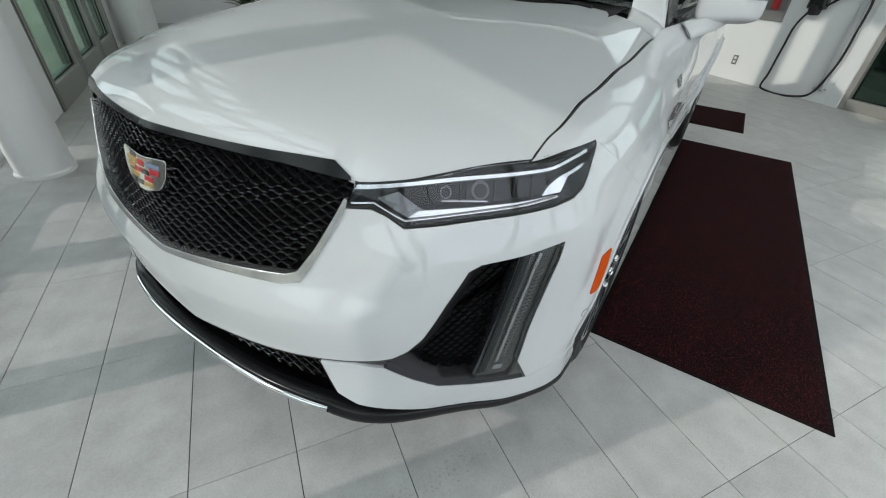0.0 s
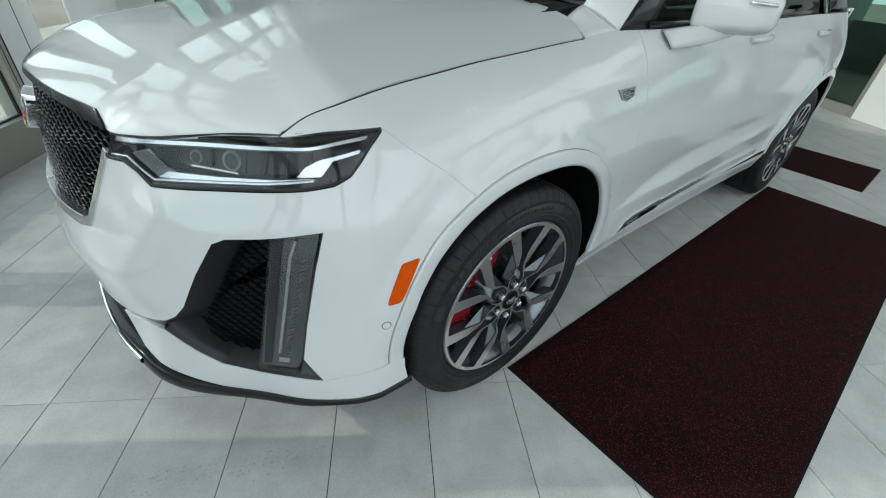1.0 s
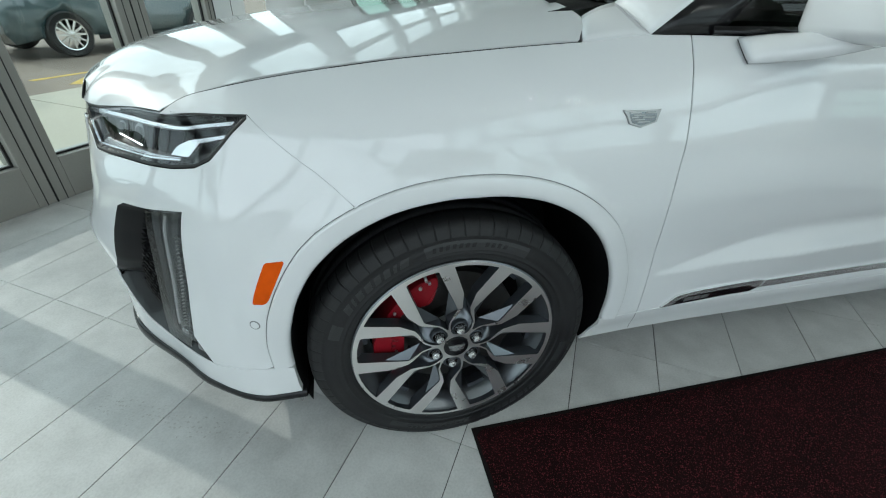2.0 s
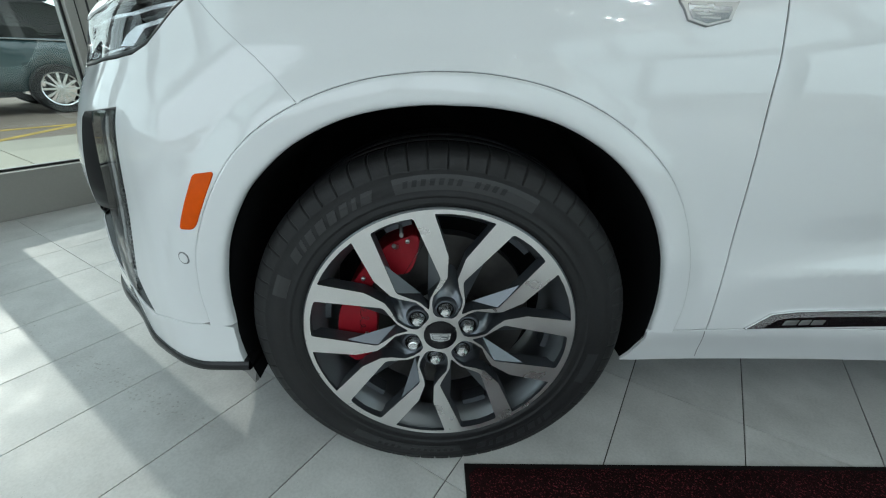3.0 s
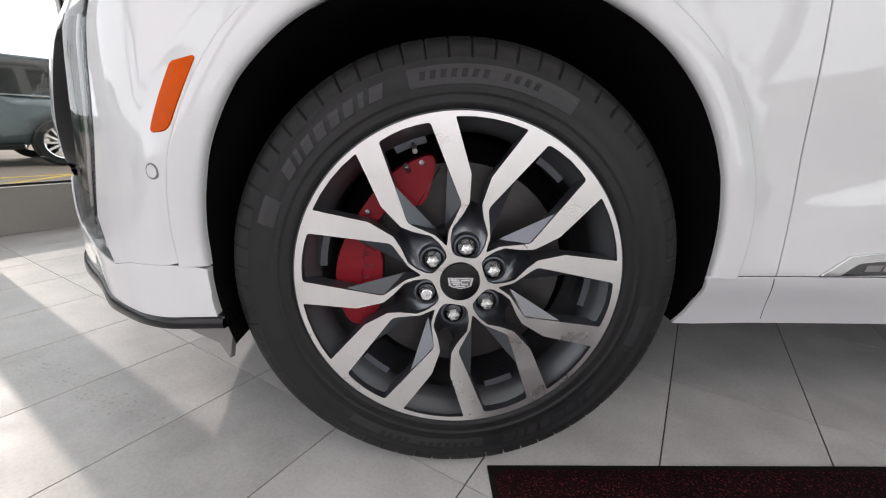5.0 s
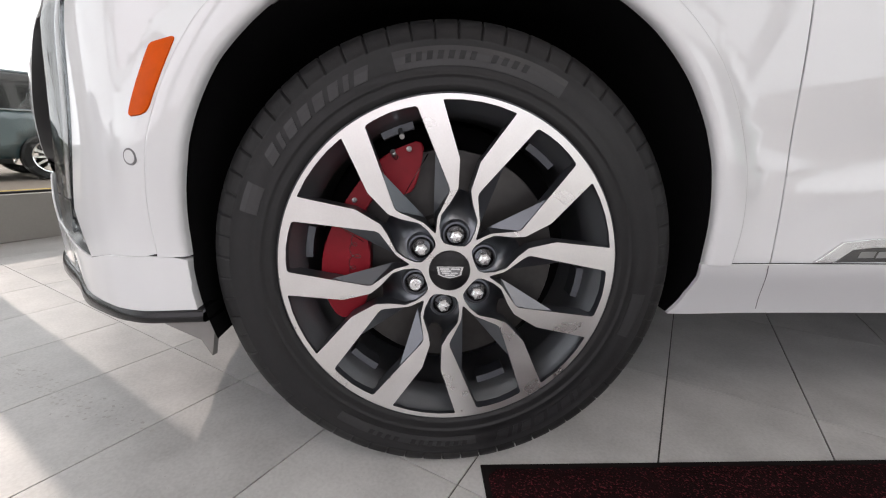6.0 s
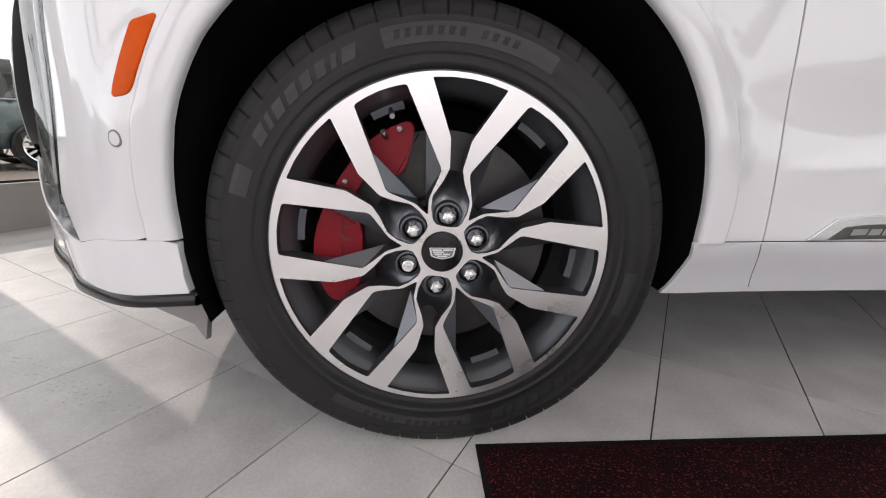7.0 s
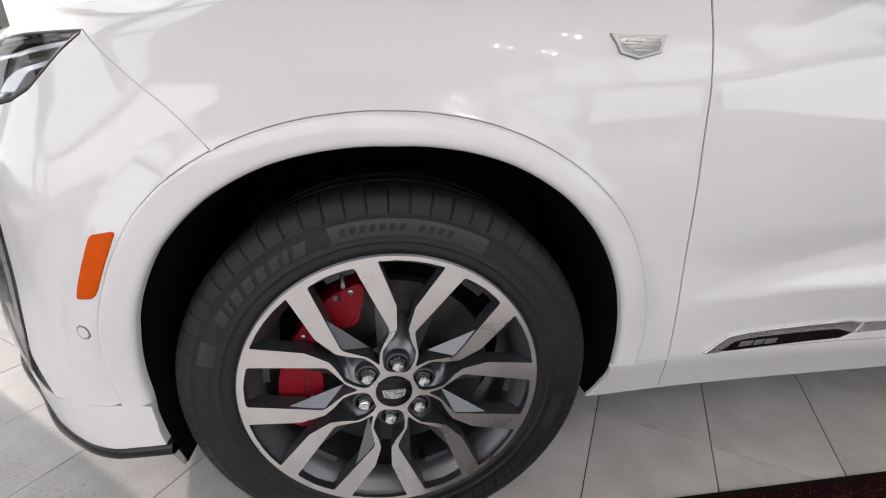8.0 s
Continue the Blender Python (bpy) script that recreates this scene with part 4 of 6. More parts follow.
aa, bb = np.r_[np.linspace(0, 0.12, 16), np.linspace(0.12, 1, 37)[1:]], np.linspace(-1, 1, 121)
A, B = np.meshgrid(aa, bb, indexing="ij")
hv, hn = hood_place(A, B).reshape(-1, 3), hood_normal(A, B).reshape(-1, 3)
w = len(bb)
hf = [(i * w + j, i * w + j + 1, (i + 1) * w + j + 1, (i + 1) * w + j) for i in range(len(aa) - 1) for j in range(w - 1)]
border = [j for j in range(w)] + [i * w + w - 1 for i in range(1, len(aa))] + [(len(aa) - 1) * w + j for j in range(w - 2, -1, -1)] + [i * w for i in range(len(aa) - 2, 0, -1)]
hv, hn = list(hv), list(hn)
k0 = len(hv)
for k in border:
    o = hv[k] - np.array((-0.3, YC, 1.0))
    o[2] = -0.3
    o = o / np.linalg.norm(o)
    hv.append(hv[k] + np.array((-o[0] * 0.010, -o[1] * 0.010, -0.014)))
    hn.append(o)
m = len(border)
hf += [(border[i], k0 + i, k0 + (i + 1) % m, border[(i + 1) % m]) for i in range(m)]
hood_me = mesh_of("hood", hv, hf, hn)
part("hood", hood_me, WHITE, car)

# dark core that closes the body inside
part("chassis", merged(block((-0.80, 0.50, 0.24), (3.85, 1.41, 0.90)), block((0.50, 0.16, 0.30), (2.35, 1.75, 0.98)), block((-0.62, 0.50, 0.55), (0.2, 1.41, 0.90))), MATT_BLACK, car)

# greenhouse
def quad_part(name, pts, material, nx=8, nz=6, bulge=0.0, label="", thick=0.004, mirror=False):
    """A curved four-cornered sheet with thickness."""
    p = [Vector(q) for q in pts]
    n0 = (p[1] - p[0]).cross(p[3] - p[0]).normalized()
    grid = []
    for j in range(nz + 1):
        for i in range(nx + 1):
            s, t = i / nx, j / nz
            q = (p[0] * (1 - s) + p[1] * s) * (1 - t) + (p[3] * (1 - s) + p[2] * s) * t
            grid.append(q + n0 * bulge * (1 - (2 * s - 1) ** 2) * (1 - (2 * t - 1) ** 2 * 0.5))
    bm = bmesh.new()
    flip = (lambda v: Vector((v.x, 2 * YC - v.y, v.z))) if mirror else (lambda v: v)
    top = [bm.verts.new(flip(q)) for q in grid]
    bot = [bm.verts.new(flip(q - n0 * thick)) for q in grid]
    wv = nx + 1
    for j in range(nz):
        for i in range(nx):
            a, b, c, d = j * wv + i, j * wv + i + 1, (j + 1) * wv + i + 1, (j + 1) * wv + i
            bm.faces.new((top[a], top[b], top[c], top[d])).smooth = True
            bm.faces.new((bot[d], bot[c], bot[b], bot[a])).smooth = True
    loop = [i for i in range(wv)] + [j * wv + nx for j in range(1, nz + 1)] + [nz * wv + i for i in range(nx - 1, -1, -1)] + [j * wv for j in range(nz - 1, 0, -1)]
    for a, b in zip(loop, loop[1:] + loop[:1]):
        bm.faces.new((top[b], top[a], bot[a], bot[b]))
    return part(name, bm, material, car, label)


quad_part("windshield", [(0.40, 0.25, 1.180), (0.40, 1.66, 1.180), (1.22, 1.52, 1.68), (1.22, 0.39, 1.68)], CAR_GLASS, 14, 8, -0.06, "tinted windshield")
quad_part("cowl", [(0.18, 0.30, 1.145), (0.18, 1.61, 1.145), (0.42, 1.65, 1.182), (0.42, 0.26, 1.182)], MATT_BLACK, 10, 2, -0.02, "black cowl under the windshield")
quad_part("roof", [(1.20, 0.38, 1.69), (1.20, 1.53, 1.69), (3.35, 1.53, 1.71), (3.35, 0.38, 1.71)], WHITE, 10, 10, -0.06, thick=0.03)
quad_part("rear_glass", [(3.36, 1.52, 1.69), (3.36, 0.39, 1.69), (3.90, 0.24, 1.18), (3.90, 1.67, 1.18)], CAR_GLASS, 8, 6, 0.02)
quad_part("tailgate", [(3.92, 1.70, 1.20), (3.92, 0.21, 1.20), (3.97, 0.28, 0.40), (3.97, 1.63, 0.40)], WHITE, 8, 6, 0.03, thick=0.03)
for flip in (False, True):
    quad_part("pillar", [(0.405, 0.250, 1.186), (0.435, 0.128, 1.131), (1.30, 0.345, 1.68), (1.20, 0.42, 1.69)], WHITE, 6, 10, 0.016, "white windshield pillar", 0.03, flip)
    quad_part("cowl_corner", [(0.270, 0.128, 1.116), (0.437, 0.1285, 1.131), (0.408, 0.250, 1.187), (0.318, 0.235, 1.157)], WHITE, 6, 6, 0.010, "", 0.02, flip)
    quad_part("side_glass", [(0.52, 0.135, 1.150), (1.60, 0.115, 1.160), (1.60, 0.335, 1.62), (1.20, 0.350, 1.60)], CAR_GLASS, 8, 6, 0.01, "tinted side window", 0.004, flip)
    quad_part("side_glass", [(1.68, 0.115, 1.160), (2.66, 0.125, 1.175), (2.66, 0.335, 1.62), (1.68, 0.335, 1.62)], CAR_GLASS, 8, 6, 0.01, "tinted side window", 0.004, flip)
    quad_part("side_glass", [(2.74, 0.125, 1.180), (3.45, 0.16, 1.20), (3.30, 0.36, 1.60), (2.74, 0.335, 1.62)], CAR_GLASS, 8, 6, 0.01, "tinted side window", 0.004, flip)
    quad_part("window_trim", [(0.435, 0.128, 1.131), (0.60, 0.112, 1.137), (1.24, 0.335, 1.62), (1.22, 0.345, 1.63)], CAP_BLACK, 4, 8, 0.004, "gloss black window corner", 0.012, flip)
    quad_part("window_trim", [(0.58, 0.106, 1.136), (3.40, 0.130, 1.172), (3.40, 0.136, 1.190), (0.58, 0.114, 1.152)], CAP_BLACK, 16, 2, 0.002, "gloss black belt trim", 0.012, flip)
    quad_part("roof_rail", [(1.22, 0.335, 1.61), (3.35, 0.335, 1.62), (3.35, 0.385, 1.72), (1.20, 0.385, 1.70)], WHITE, 12, 3, 0.02, "", 0.02, flip)
    quad_part("pillar", [(1.60, 0.112, 1.155), (1.68, 0.112, 1.156), (1.68, 0.332, 1.62), (1.60, 0.332, 1.62)], GLOSS_BLACK, 2, 6, 0.003, "gloss black door pillar", 0.012, flip)
    quad_part("pillar", [(2.66, 0.120, 1.17), (2.74, 0.120, 1.172), (2.74, 0.332, 1.62), (2.66, 0.332, 1.62)], GLOSS_BLACK, 2, 6, 0.003, "gloss black door pillar", 0.012, flip)

# ---- dark strips set in the panel gaps, standing for their shade ----
def ribbon(name, line, wide, out, material, parent, label="", mirror=False):
    """A flat band along a line on the flank."""
    p = np.array(dense(line, 0.012, False))
    d = np.gradient(p, axis=0)
    d /= np.linalg.norm(d, axis=1, keepdims=True) + 1e-9
    nrm = np.stack([-d[:, 1], d[:, 0]], -1)
    a, b = p - nrm * wide / 2, p + nrm * wide / 2
    rows = [skin(a[:, 0], a[:, 1], out - 0.004), skin(a[:, 0], a[:, 1], out), skin(p[:, 0], p[:, 1], out + wide * 0.12), skin(b[:, 0], b[:, 1], out), skin(b[:, 0], b[:, 1], out - 0.004)]
    q = np.array(rows)
    if mirror:
        q[..., 1] = 2 * YC - q[..., 1]
    n = q.shape[1]
    faces = [(i * n + j, i * n + j + 1, (i + 1) * n + j + 1, (i + 1) * n + j) for i in range(4) for j in range(n - 1)]
    bm = bmesh.new()
    vs = [bm.verts.new(v) for v in q.reshape(-1, 3)]
    for f in faces:
        bm.faces.new([vs[k] for k in f]).smooth = True
    return part(name, bm, material, parent, label)


arc_gap = lambda ax: on_flank([(ARCH_X + ax - (lip_r(a) + 0.0014) * math.cos(a), ARCH_Z + (lip_r(a) + 0.0014) * math.sin(a)) for a in np.linspace(0, math.pi, 90)])
for flip in (False, True):
    for line in ([(1.198, 0.982), (1.256, 0.942), (1.330, 0.891), JOIN], DOOR_LINE, [(3.300, 1.148), (3.300, 0.402)], [(2.10, 0.400), (4.0, 0.400)], [(1.008, 0.3745), (1.08, 0.390), (1.158, 0.396), (1.205, 0.3965)],
                 [(2.198, 0.398), (2.213, 0.35), (2.226, 0.300)], arc_gap(0.0), arc_gap(REAR_X)):
        ribbon("gap_shade", line, 0.016, -0.0045, GROOVE if len(line) > 80 else GASKET, car, mirror=flip)

for flip in (False, True):
    # black tube that stands for the shade in the hood's gap
    part("hood_gap_shade", tube([(x, 2 * YC - y - 0.0019 if flip else y + 0.0019, z - 0.0032) for x, y, z in SEAM], 0.0026, 6), GASKET, car)
    # dark line laid on the uncut sill for its seam's shade
    ribbon("gap_shade", [(2.1985, 0.397), (2.213, 0.35), (2.226, 0.302)], 0.0014, 0.0005, GROOVE, car, mirror=flip)

# ---- grille ----
def wires(name, rows, low, high, sides, pitch, parent, front=-0.012, deep=0.018, thick=0.0026, material=GLOSS_BLACK, wave=1.0):
    """Zigzag bars, row over row, that meet in lozenges. low, high: heights over the run; sides: the run's ends at a height."""
    for k in range(rows + 1):
        s0, s1 = sides(low(0.0) + (high(0.0) - low(0.0)) * k / rows)
        n = max(4, int((s1 - s0) / (pitch / 4)))
        s = np.linspace(s0, s1, n)
        h = (high(s) - low(s)) / rows
        ph = np.abs(((s / pitch + 0.5 * (k % 2)) % 1.0) * 2 - 1) * 2 - 1
        z = low(s) + h * (k + 0.46 * wave * ph)
        ok = (z > low(s) - 0.001) & (z < high(s) + 0.001)
        a0, a1 = sides(float(np.median(z)))
        p = [skin(s, z + dz, o) for dz, o in ((-thick, front - deep), (-thick * 0.7, front - 0.002), (0, front), (thick * 0.7, front - 0.002), (thick, front - deep))]
        m = len(s)
        verts = np.concatenate(p)
        faces = [(i * m + j, i * m + j + 1, (i + 1) * m + j + 1, (i + 1) * m + j) for i in range(4) for j in range(m - 1) if ok[j] and ok[j + 1]]
        if faces:
            part(name, mesh_of(name, verts, faces, smooth=False), material, parent)


gs, gz = np.array(GRILLE).T
side_of = lambda z: float(np.interp(z, [0.66, 0.722, 0.786, 0.873, 0.934], [0.40, 0.428, 0.473, 0.526, 0.562]))
glow = lambda s: np.interp(np.abs(s), gs[:6], gz[:6]) + 0.002
ghigh = lambda s: 0.959 - 0.008 * (np.abs(s) / 0.56) ** 2
grille_line = [(s, z) for s, z in GRILLE]
grille_poly = grille_line + [(0.45, 0.946), (0.2, 0.950), (-0.2, 0.950), (-0.45, 0.946)] + mirrored(grille_line[1:])[::-1]
grille = flank("grille", grille_poly, MATT_BLACK, car, out=-0.055, label="black lozenge mesh grille", step=0.05)
wires("grille_bar", 20, glow, ghigh, lambda z: (-side_of(z) - 0.012, side_of(z) + 0.012), 0.040, grille, material=GRILLE_BLACK, thick=0.0022)
CHR_IN = GRILLE[:8] + [(0.547, 0.905)]
for flip in (1, -1):
    poly = CHROME_LOW + [(0.552, 0.900)] + CHR_IN[::-1]
    flank("grille_frame", [(flip * s, z) for s, z in (poly if flip > 0 else poly)], LAMP_SILVER, grille, out=0.004, label="satin silver grille surround", flange=0.03, step=0.02)
trim = [(0.0, 0.960), (0.2, 0.959), (0.4, 0.955), (0.562, 0.942), (0.560, 0.948), (0.52, 0.974), (0.44, 0.974), (0.2, 0.973), (0.0, 0.973)]
flank("grille_trim", trim + mirrored(trim[1:-1])[::-1], CAP_BLACK, grille, out=0.007, label="gloss black strip over the grille", flange=0.03, step=0.02)

# crest on the grille: plain shield with coloured fields
crest_poly = [(-0.090, 0.905), (0.0, 0.898), (0.090, 0.905), (0.083, 0.864), (0.062, 0.834), (0.0, 0.819), (-0.062, 0.834), (-0.083, 0.864)]
crest = flank("emblem", rounded(crest_poly, 0.006), CHROME, grille, out=0.015, label="chrome shield with coloured fields", flange=0.03, step=0.01, edge=0.006)
for mt, s0, s1, z0, z1 in ((CREST_GOLD, -0.052, -0.014, 0.8765, 0.8825), (CREST_BLUE, 0.014, 0.052, 0.8765, 0.8825), (CREST_RED, -0.012, 0.006, 0.8735, 0.8835), (CREST_RED, 0.026, 0.050, 0.8640, 0.8735),
                           (CREST_GOLD, -0.050, -0.026, 0.8640, 0.8735), (CREST_RED, -0.022, 0.000, 0.8610, 0.8690), (GLOSS_BLACK, 0.004, 0.022, 0.8610, 0.8690), (CREST_RED, 0.008, 0.032, 0.8500, 0.8585),
                           (CREST_GOLD, -0.040, -0.012, 0.8500, 0.8585), (CREST_GOLD, 0.004, 0.030, 0.8390, 0.8465), (GLOSS_BLACK, -0.026, 0.000, 0.8390, 0.8465)):
    big = lambda a, b: (a * 1.26, 0.862 + (b - 0.862) * 1.26)
    flank("emblem_field", [big(s0, z0), big(s1, z0), big(s1, z1), big(s0, z1)], mt, grille, out=0.0165, flange=0.003, step=0.01, edge=0.006)

# ---- headlamps ----
LAMP = [(s, z + 0.004) for s, z in LAMP_LOW] + [(s, z - 0.002 * (s < 0.78)) for s, z in LAMP_TOP[::-1][1:]]


def bowl(poly, depth, slope=2.0):
    """How deep a dish lies inside an outline."""
    q = np.array(dense(poly, 0.006))

    def out(s, z):
        s, z = np.asarray(s, float), np.asarray(z, float)
        d = np.min(np.hypot(s[..., None] - q[:, 0], z[..., None] - q[:, 1]), -1)
        return -0.001 - np.minimum(depth, slope * d)
    return out


def dish(name, poly, depth, material, parent, label="", mirror=False, slope=2.0):
    o = bowl(poly, depth, slope)
    me = sheet(name, poly, (), lambda s, z: skin(s, z, o(s, z)), skin_normal, 0, step=0.012, edge=0.008, mirror=mirror)
    me.normals_split_custom_set_from_vertices([(0, 0, 0)] * len(me.vertices))
    return part(name, me, material, parent, label)


for flip in (False, True):
    lamp = dish("headlamp", LAMP, 0.045, LAMP_DARK, car, "slim headlamp with silver light bars behind a clear cover", flip)
    band = lambda n, line, wide, out, mt, lab="": ribbon(n, line, wide, out, mt, lamp, lab, flip)
    plate = lambda n, poly, out, mt, lab="", fl=0.012: flank(n, poly, mt, lamp, out=out, label=lab, flange=fl, step=0.02, edge=0.008, mirror=flip)
    hi = curve([(0.566, 0.9275), (0.688, 0.936), (0.772, 0.940), (0.883, 0.944), (0.964, 0.948), (1.04, 0.951), (1.097, 0.960), (1.167, 0.969)], 4)
    lo = curve([(0.565, 0.919), (0.688, 0.9285), (0.772, 0.933), (0.883, 0.9375), (0.964, 0.942), (1.04, 0.946), (1.097, 0.955), (1.161, 0.963)], 4)
    plate("light_bar", hi + lo[::-1], -0.010, LAMP_SILVER, "bright silver light bar")
    band("light_bar", [(s, z - 0.001) for s, z in lo[3:-6]], 0.0022, -0.0085, GLOSS_BLACK)
    band("lamp_shade", curve([(0.80, 0.950), (0.88, 0.956), (1.0, 0.963), (1.15, 0.973)], 6), 0.008, -0.008, MATT_BLACK)
    plate("light_bar", [(0.625, 0.903), (0.676, 0.916), (0.731, 0.879), (0.700, 0.864)], -0.014, LAMP_GREY, "satin silver light blade")
    band("light_bar", [(0.560, 0.892), (0.617, 0.8965), (0.655, 0.878), (0.690, 0.8615), (0.714, 0.8645), (0.838, 0.8725), (0.938, 0.8815), (1.041, 0.8935)], 0.0052, -0.006, CHROME, "thin chrome line")
    plate("light_bar", [(1.004, 0.8965), (1.056, 0.899), (1.083, 0.9265), (1.146, 0.9395), (1.146, 0.9445), (1.055, 0.928), (1.024, 0.915)], -0.012, LAMP_SILVER, "silver angled light blade")
    plate("light_bar", [(0.698, 0.866), (0.838, 0.8745), (0.938, 0.8830), (1.038, 0.8950), (0.938, 0.8870), (0.838, 0.8805), (0.722, 0.8790)], -0.012, LAMP_SILVER, "silver light blade along the lower edge")
    # dark modules with clear faces
    for poly in ([(0.745, 0.929), (0.815, 0.9305), (0.812, 0.892), (0.750, 0.889)], [(0.826, 0.931), (0.936, 0.937), (0.928, 0.888), (0.822, 0.886)],
                 [(0.944, 0.938), (1.040, 0.943), (1.022, 0.898), (0.936, 0.889)]):
        plate("projector", rounded(poly, 0.006), -0.024, VENT_BLACK, "", 0.02)
        cs, cz = sum(q[0] for q in poly) / 4, sum(q[1] for q in poly) / 4
        inner_face = [(cs + (a - cs) * 0.86, cz + (b - cz) * 0.82) for a, b in poly]
        plate("projector_lens", rounded(inner_face, 0.004), -0.0215, LAMP_FACE, "clear grey module face", 0.004)
    for cs, cz, rad in ((0.861, 0.911, 0.019), (0.786, 0.911, 0.013)):
        disc = [(cs + rad * math.cos(t), cz + rad * math.sin(t)) for t in np.linspace(0, 2 * math.pi, 25)[:-1]]
        plate("projector_eye", disc, -0.0185, GLOSS_BLACK, "", 0.006)
        plate("projector_eye", [(cs + (a - cs) * 0.7, cz + (b - cz) * 0.7) for a, b in disc], -0.0165, LAMP_FACE, "", 0.004)
    for s0, z0, s1, z1 in ((0.775, 0.8945, 0.875, 0.889), (0.818, 0.931, 0.817, 0.889), (0.893, 0.934, 0.889, 0.890), (0.985, 0.939, 0.978, 0.893)):
        band("lamp_rib", [(s0, z0), (s1, z1)], 0.0035, -0.017, LAMP_SILVER if z0 < 0.9 else LAMP_DARK)
    lens = flank("lens", LAMP, LAMP_LENS, lamp, out=-0.0005, label="clear lamp cover", flange=0, mirror=flip)
    lens.visible_shadow = False
    ribbon("lamp_seal", [(s, z + 0.001) for s, z in LAMP_LOW], 0.006, -0.001, GASKET, lamp, mirror=flip)
    ribbon("lamp_seal", [(s, z + 0.001 - 0.002 * (s < 0.78)) for s, z in LAMP_TOP], 0.007, -0.001, GASKET, lamp, mirror=flip)

    # ---- corner vents ----
    vent_poly = VENT + CORNER_TOP[::-1][1:-2]
    vent = flank("vent", vent_poly, MATT_BLACK, car, out=-0.062, label="black corner vent with mesh and upright lamp", flange=0, step=0.04, mirror=flip)
    rows, m = [], 0
    up = dense([(0.935, 0.7865)] + VENT[2:], 0.012, False)
    low_edge = dense(CORNER_TOP[2:8], 0.012, False)

    def ruled(line, ds, dz, deep, steps=5):
        q = np.array(line)
        out = []
        for k in range(steps + 1):
            t = k / steps
            out.append(skin(q[:, 0] + ds * t, q[:, 1] + dz * t, -0.0005 - deep * t**1.3))
        out = np.array(out)
        if flip:
            out[..., 1] = 2 * YC - out[..., 1]
        n = len(q)
        return mesh_of("blade", out.reshape(-1, 3), [(i * n + j, i * n + j + 1, (i + 1) * n + j + 1, (i + 1) * n + j) for i in range(steps) for j in range(n - 1)])

    part("vent_blade", ruled(up, 0.062, -0.012, 0.050), VENT_BLACK, vent, "smooth black blade beside the mesh")
    part("vent_tray", ruled(low_edge, 0.015, 0.045, 0.055), CAP_BLACK, vent, "gloss black tray under the mesh")
    vz0, vz1 = 0.425, 0.778
    vside = lambda z: (float(np.interp(z, [0.43, 0.5, 0.6, 0.70, 0.775], [0.745, 0.725, 0.775, 0.83, 0.87])), float(np.interp(z, [0.42, 0.79], [0.875, 0.945])))
    if not flip:
        wires("vent_bar", 27, lambda s: vz0 + 0 * np.asarray(s, float), lambda s: vz1 + 0 * np.asarray(s, float), vside, 0.026, vent, front=-0.034, deep=0.007, thick=0.0010, material=GLOSS_BLACK)
    drl = [(1.036, 0.798), (0.938, 0.784), (0.9035, 0.62), (0.857, 0.418), (0.862, 0.410), (0.945, 0.410), (0.962, 0.440), (0.972, 0.50), (0.984, 0.57), (1.012, 0.705)]
    drl = back(drl)
    flank("lamp_body", drl, LAMP_BODY, vent, out=-0.013, label="dark upright lamp", flange=0.03, step=0.02, mirror=flip)
    flank("light_strip", back([(0.938, 0.781), (0.962, 0.785), (0.927, 0.62), (0.885, 0.425), (0.866, 0.421), (0.9065, 0.62)]), LAMP_FACE, vent, out=-0.010, flange=0.004, step=0.02, mirror=flip)
    ribbon("light_guide", back([(0.987, 0.782), (0.972, 0.742), (0.946, 0.62), (0.912, 0.466)]), 0.0075, -0.005, LAMP_SILVER, vent, "pale upright light guide", flip)
    for k in range(26):
        t = k / 25
        a, b = (0.992 - 0.068 * t, 0.728 - 0.268 * t), (1.003 - 0.068 * t, 0.7335 - 0.268 * t)
        ribbon("lamp_rib", back([a, b]), 0.0026, -0.0105, GREY_BOX, vent, mirror=flip)
    flank("lamp_label", back([(0.905, 0.432), (0.930, 0.432), (0.933, 0.446), (0.908, 0.446)]), LAMP_SILVER, vent, out=-0.009, flange=0.002, step=0.02, mirror=flip)
    cover = flank("lamp_cover", drl, SMOKED, vent, out=0.003, label="smoked lamp cover", flange=0.02, step=0.02, mirror=flip)
    cover.visible_shadow = False
    ribbon("vent_seal", back([(1.0435, 0.801), (1.0205, 0.715), (0.9865, 0.560), (0.9685, 0.455), (1.004, 0.3755)]), 0.0075, -0.002, GLOSS_BLACK, vent, mirror=flip)
    corner = back([(0.952, 0.388), (1.006, 0.376), (0.9685, 0.455)])
    flank("vent_corner", corner, GLOSS_BLACK, vent, out=-0.008, flange=0.02, step=0.02, mirror=flip)

    # ---- small things on the flank ----
    flank("side_marker", rounded([(1.209, 0.7065), (1.250, 0.7150), (1.2315, 0.6750), (1.2065, 0.6200), (1.1975, 0.6115), (1.1720, 0.6080), (1.1765, 0.6260), (1.188, 0.6570)], 0.0035), AMBER, car, out=0.0025,
          label="amber side marker lamp", flange=0.008, step=0.012, edge=0.006, mirror=flip)
    ring = [(1.167 + 0.0105 * math.cos(t), 0.551 + 0.0115 * math.sin(t)) for t in np.linspace(0, 2 * math.pi, 25)[:-1]]
    flank("parking_sensor_rim", [(1.167 + (s - 1.167) * 1.06, 0.551 + (z - 0.551) * 1.06) for s, z in ring], GROOVE, car, out=0.0006, flange=0.002, step=0.02, edge=0.004, mirror=flip)
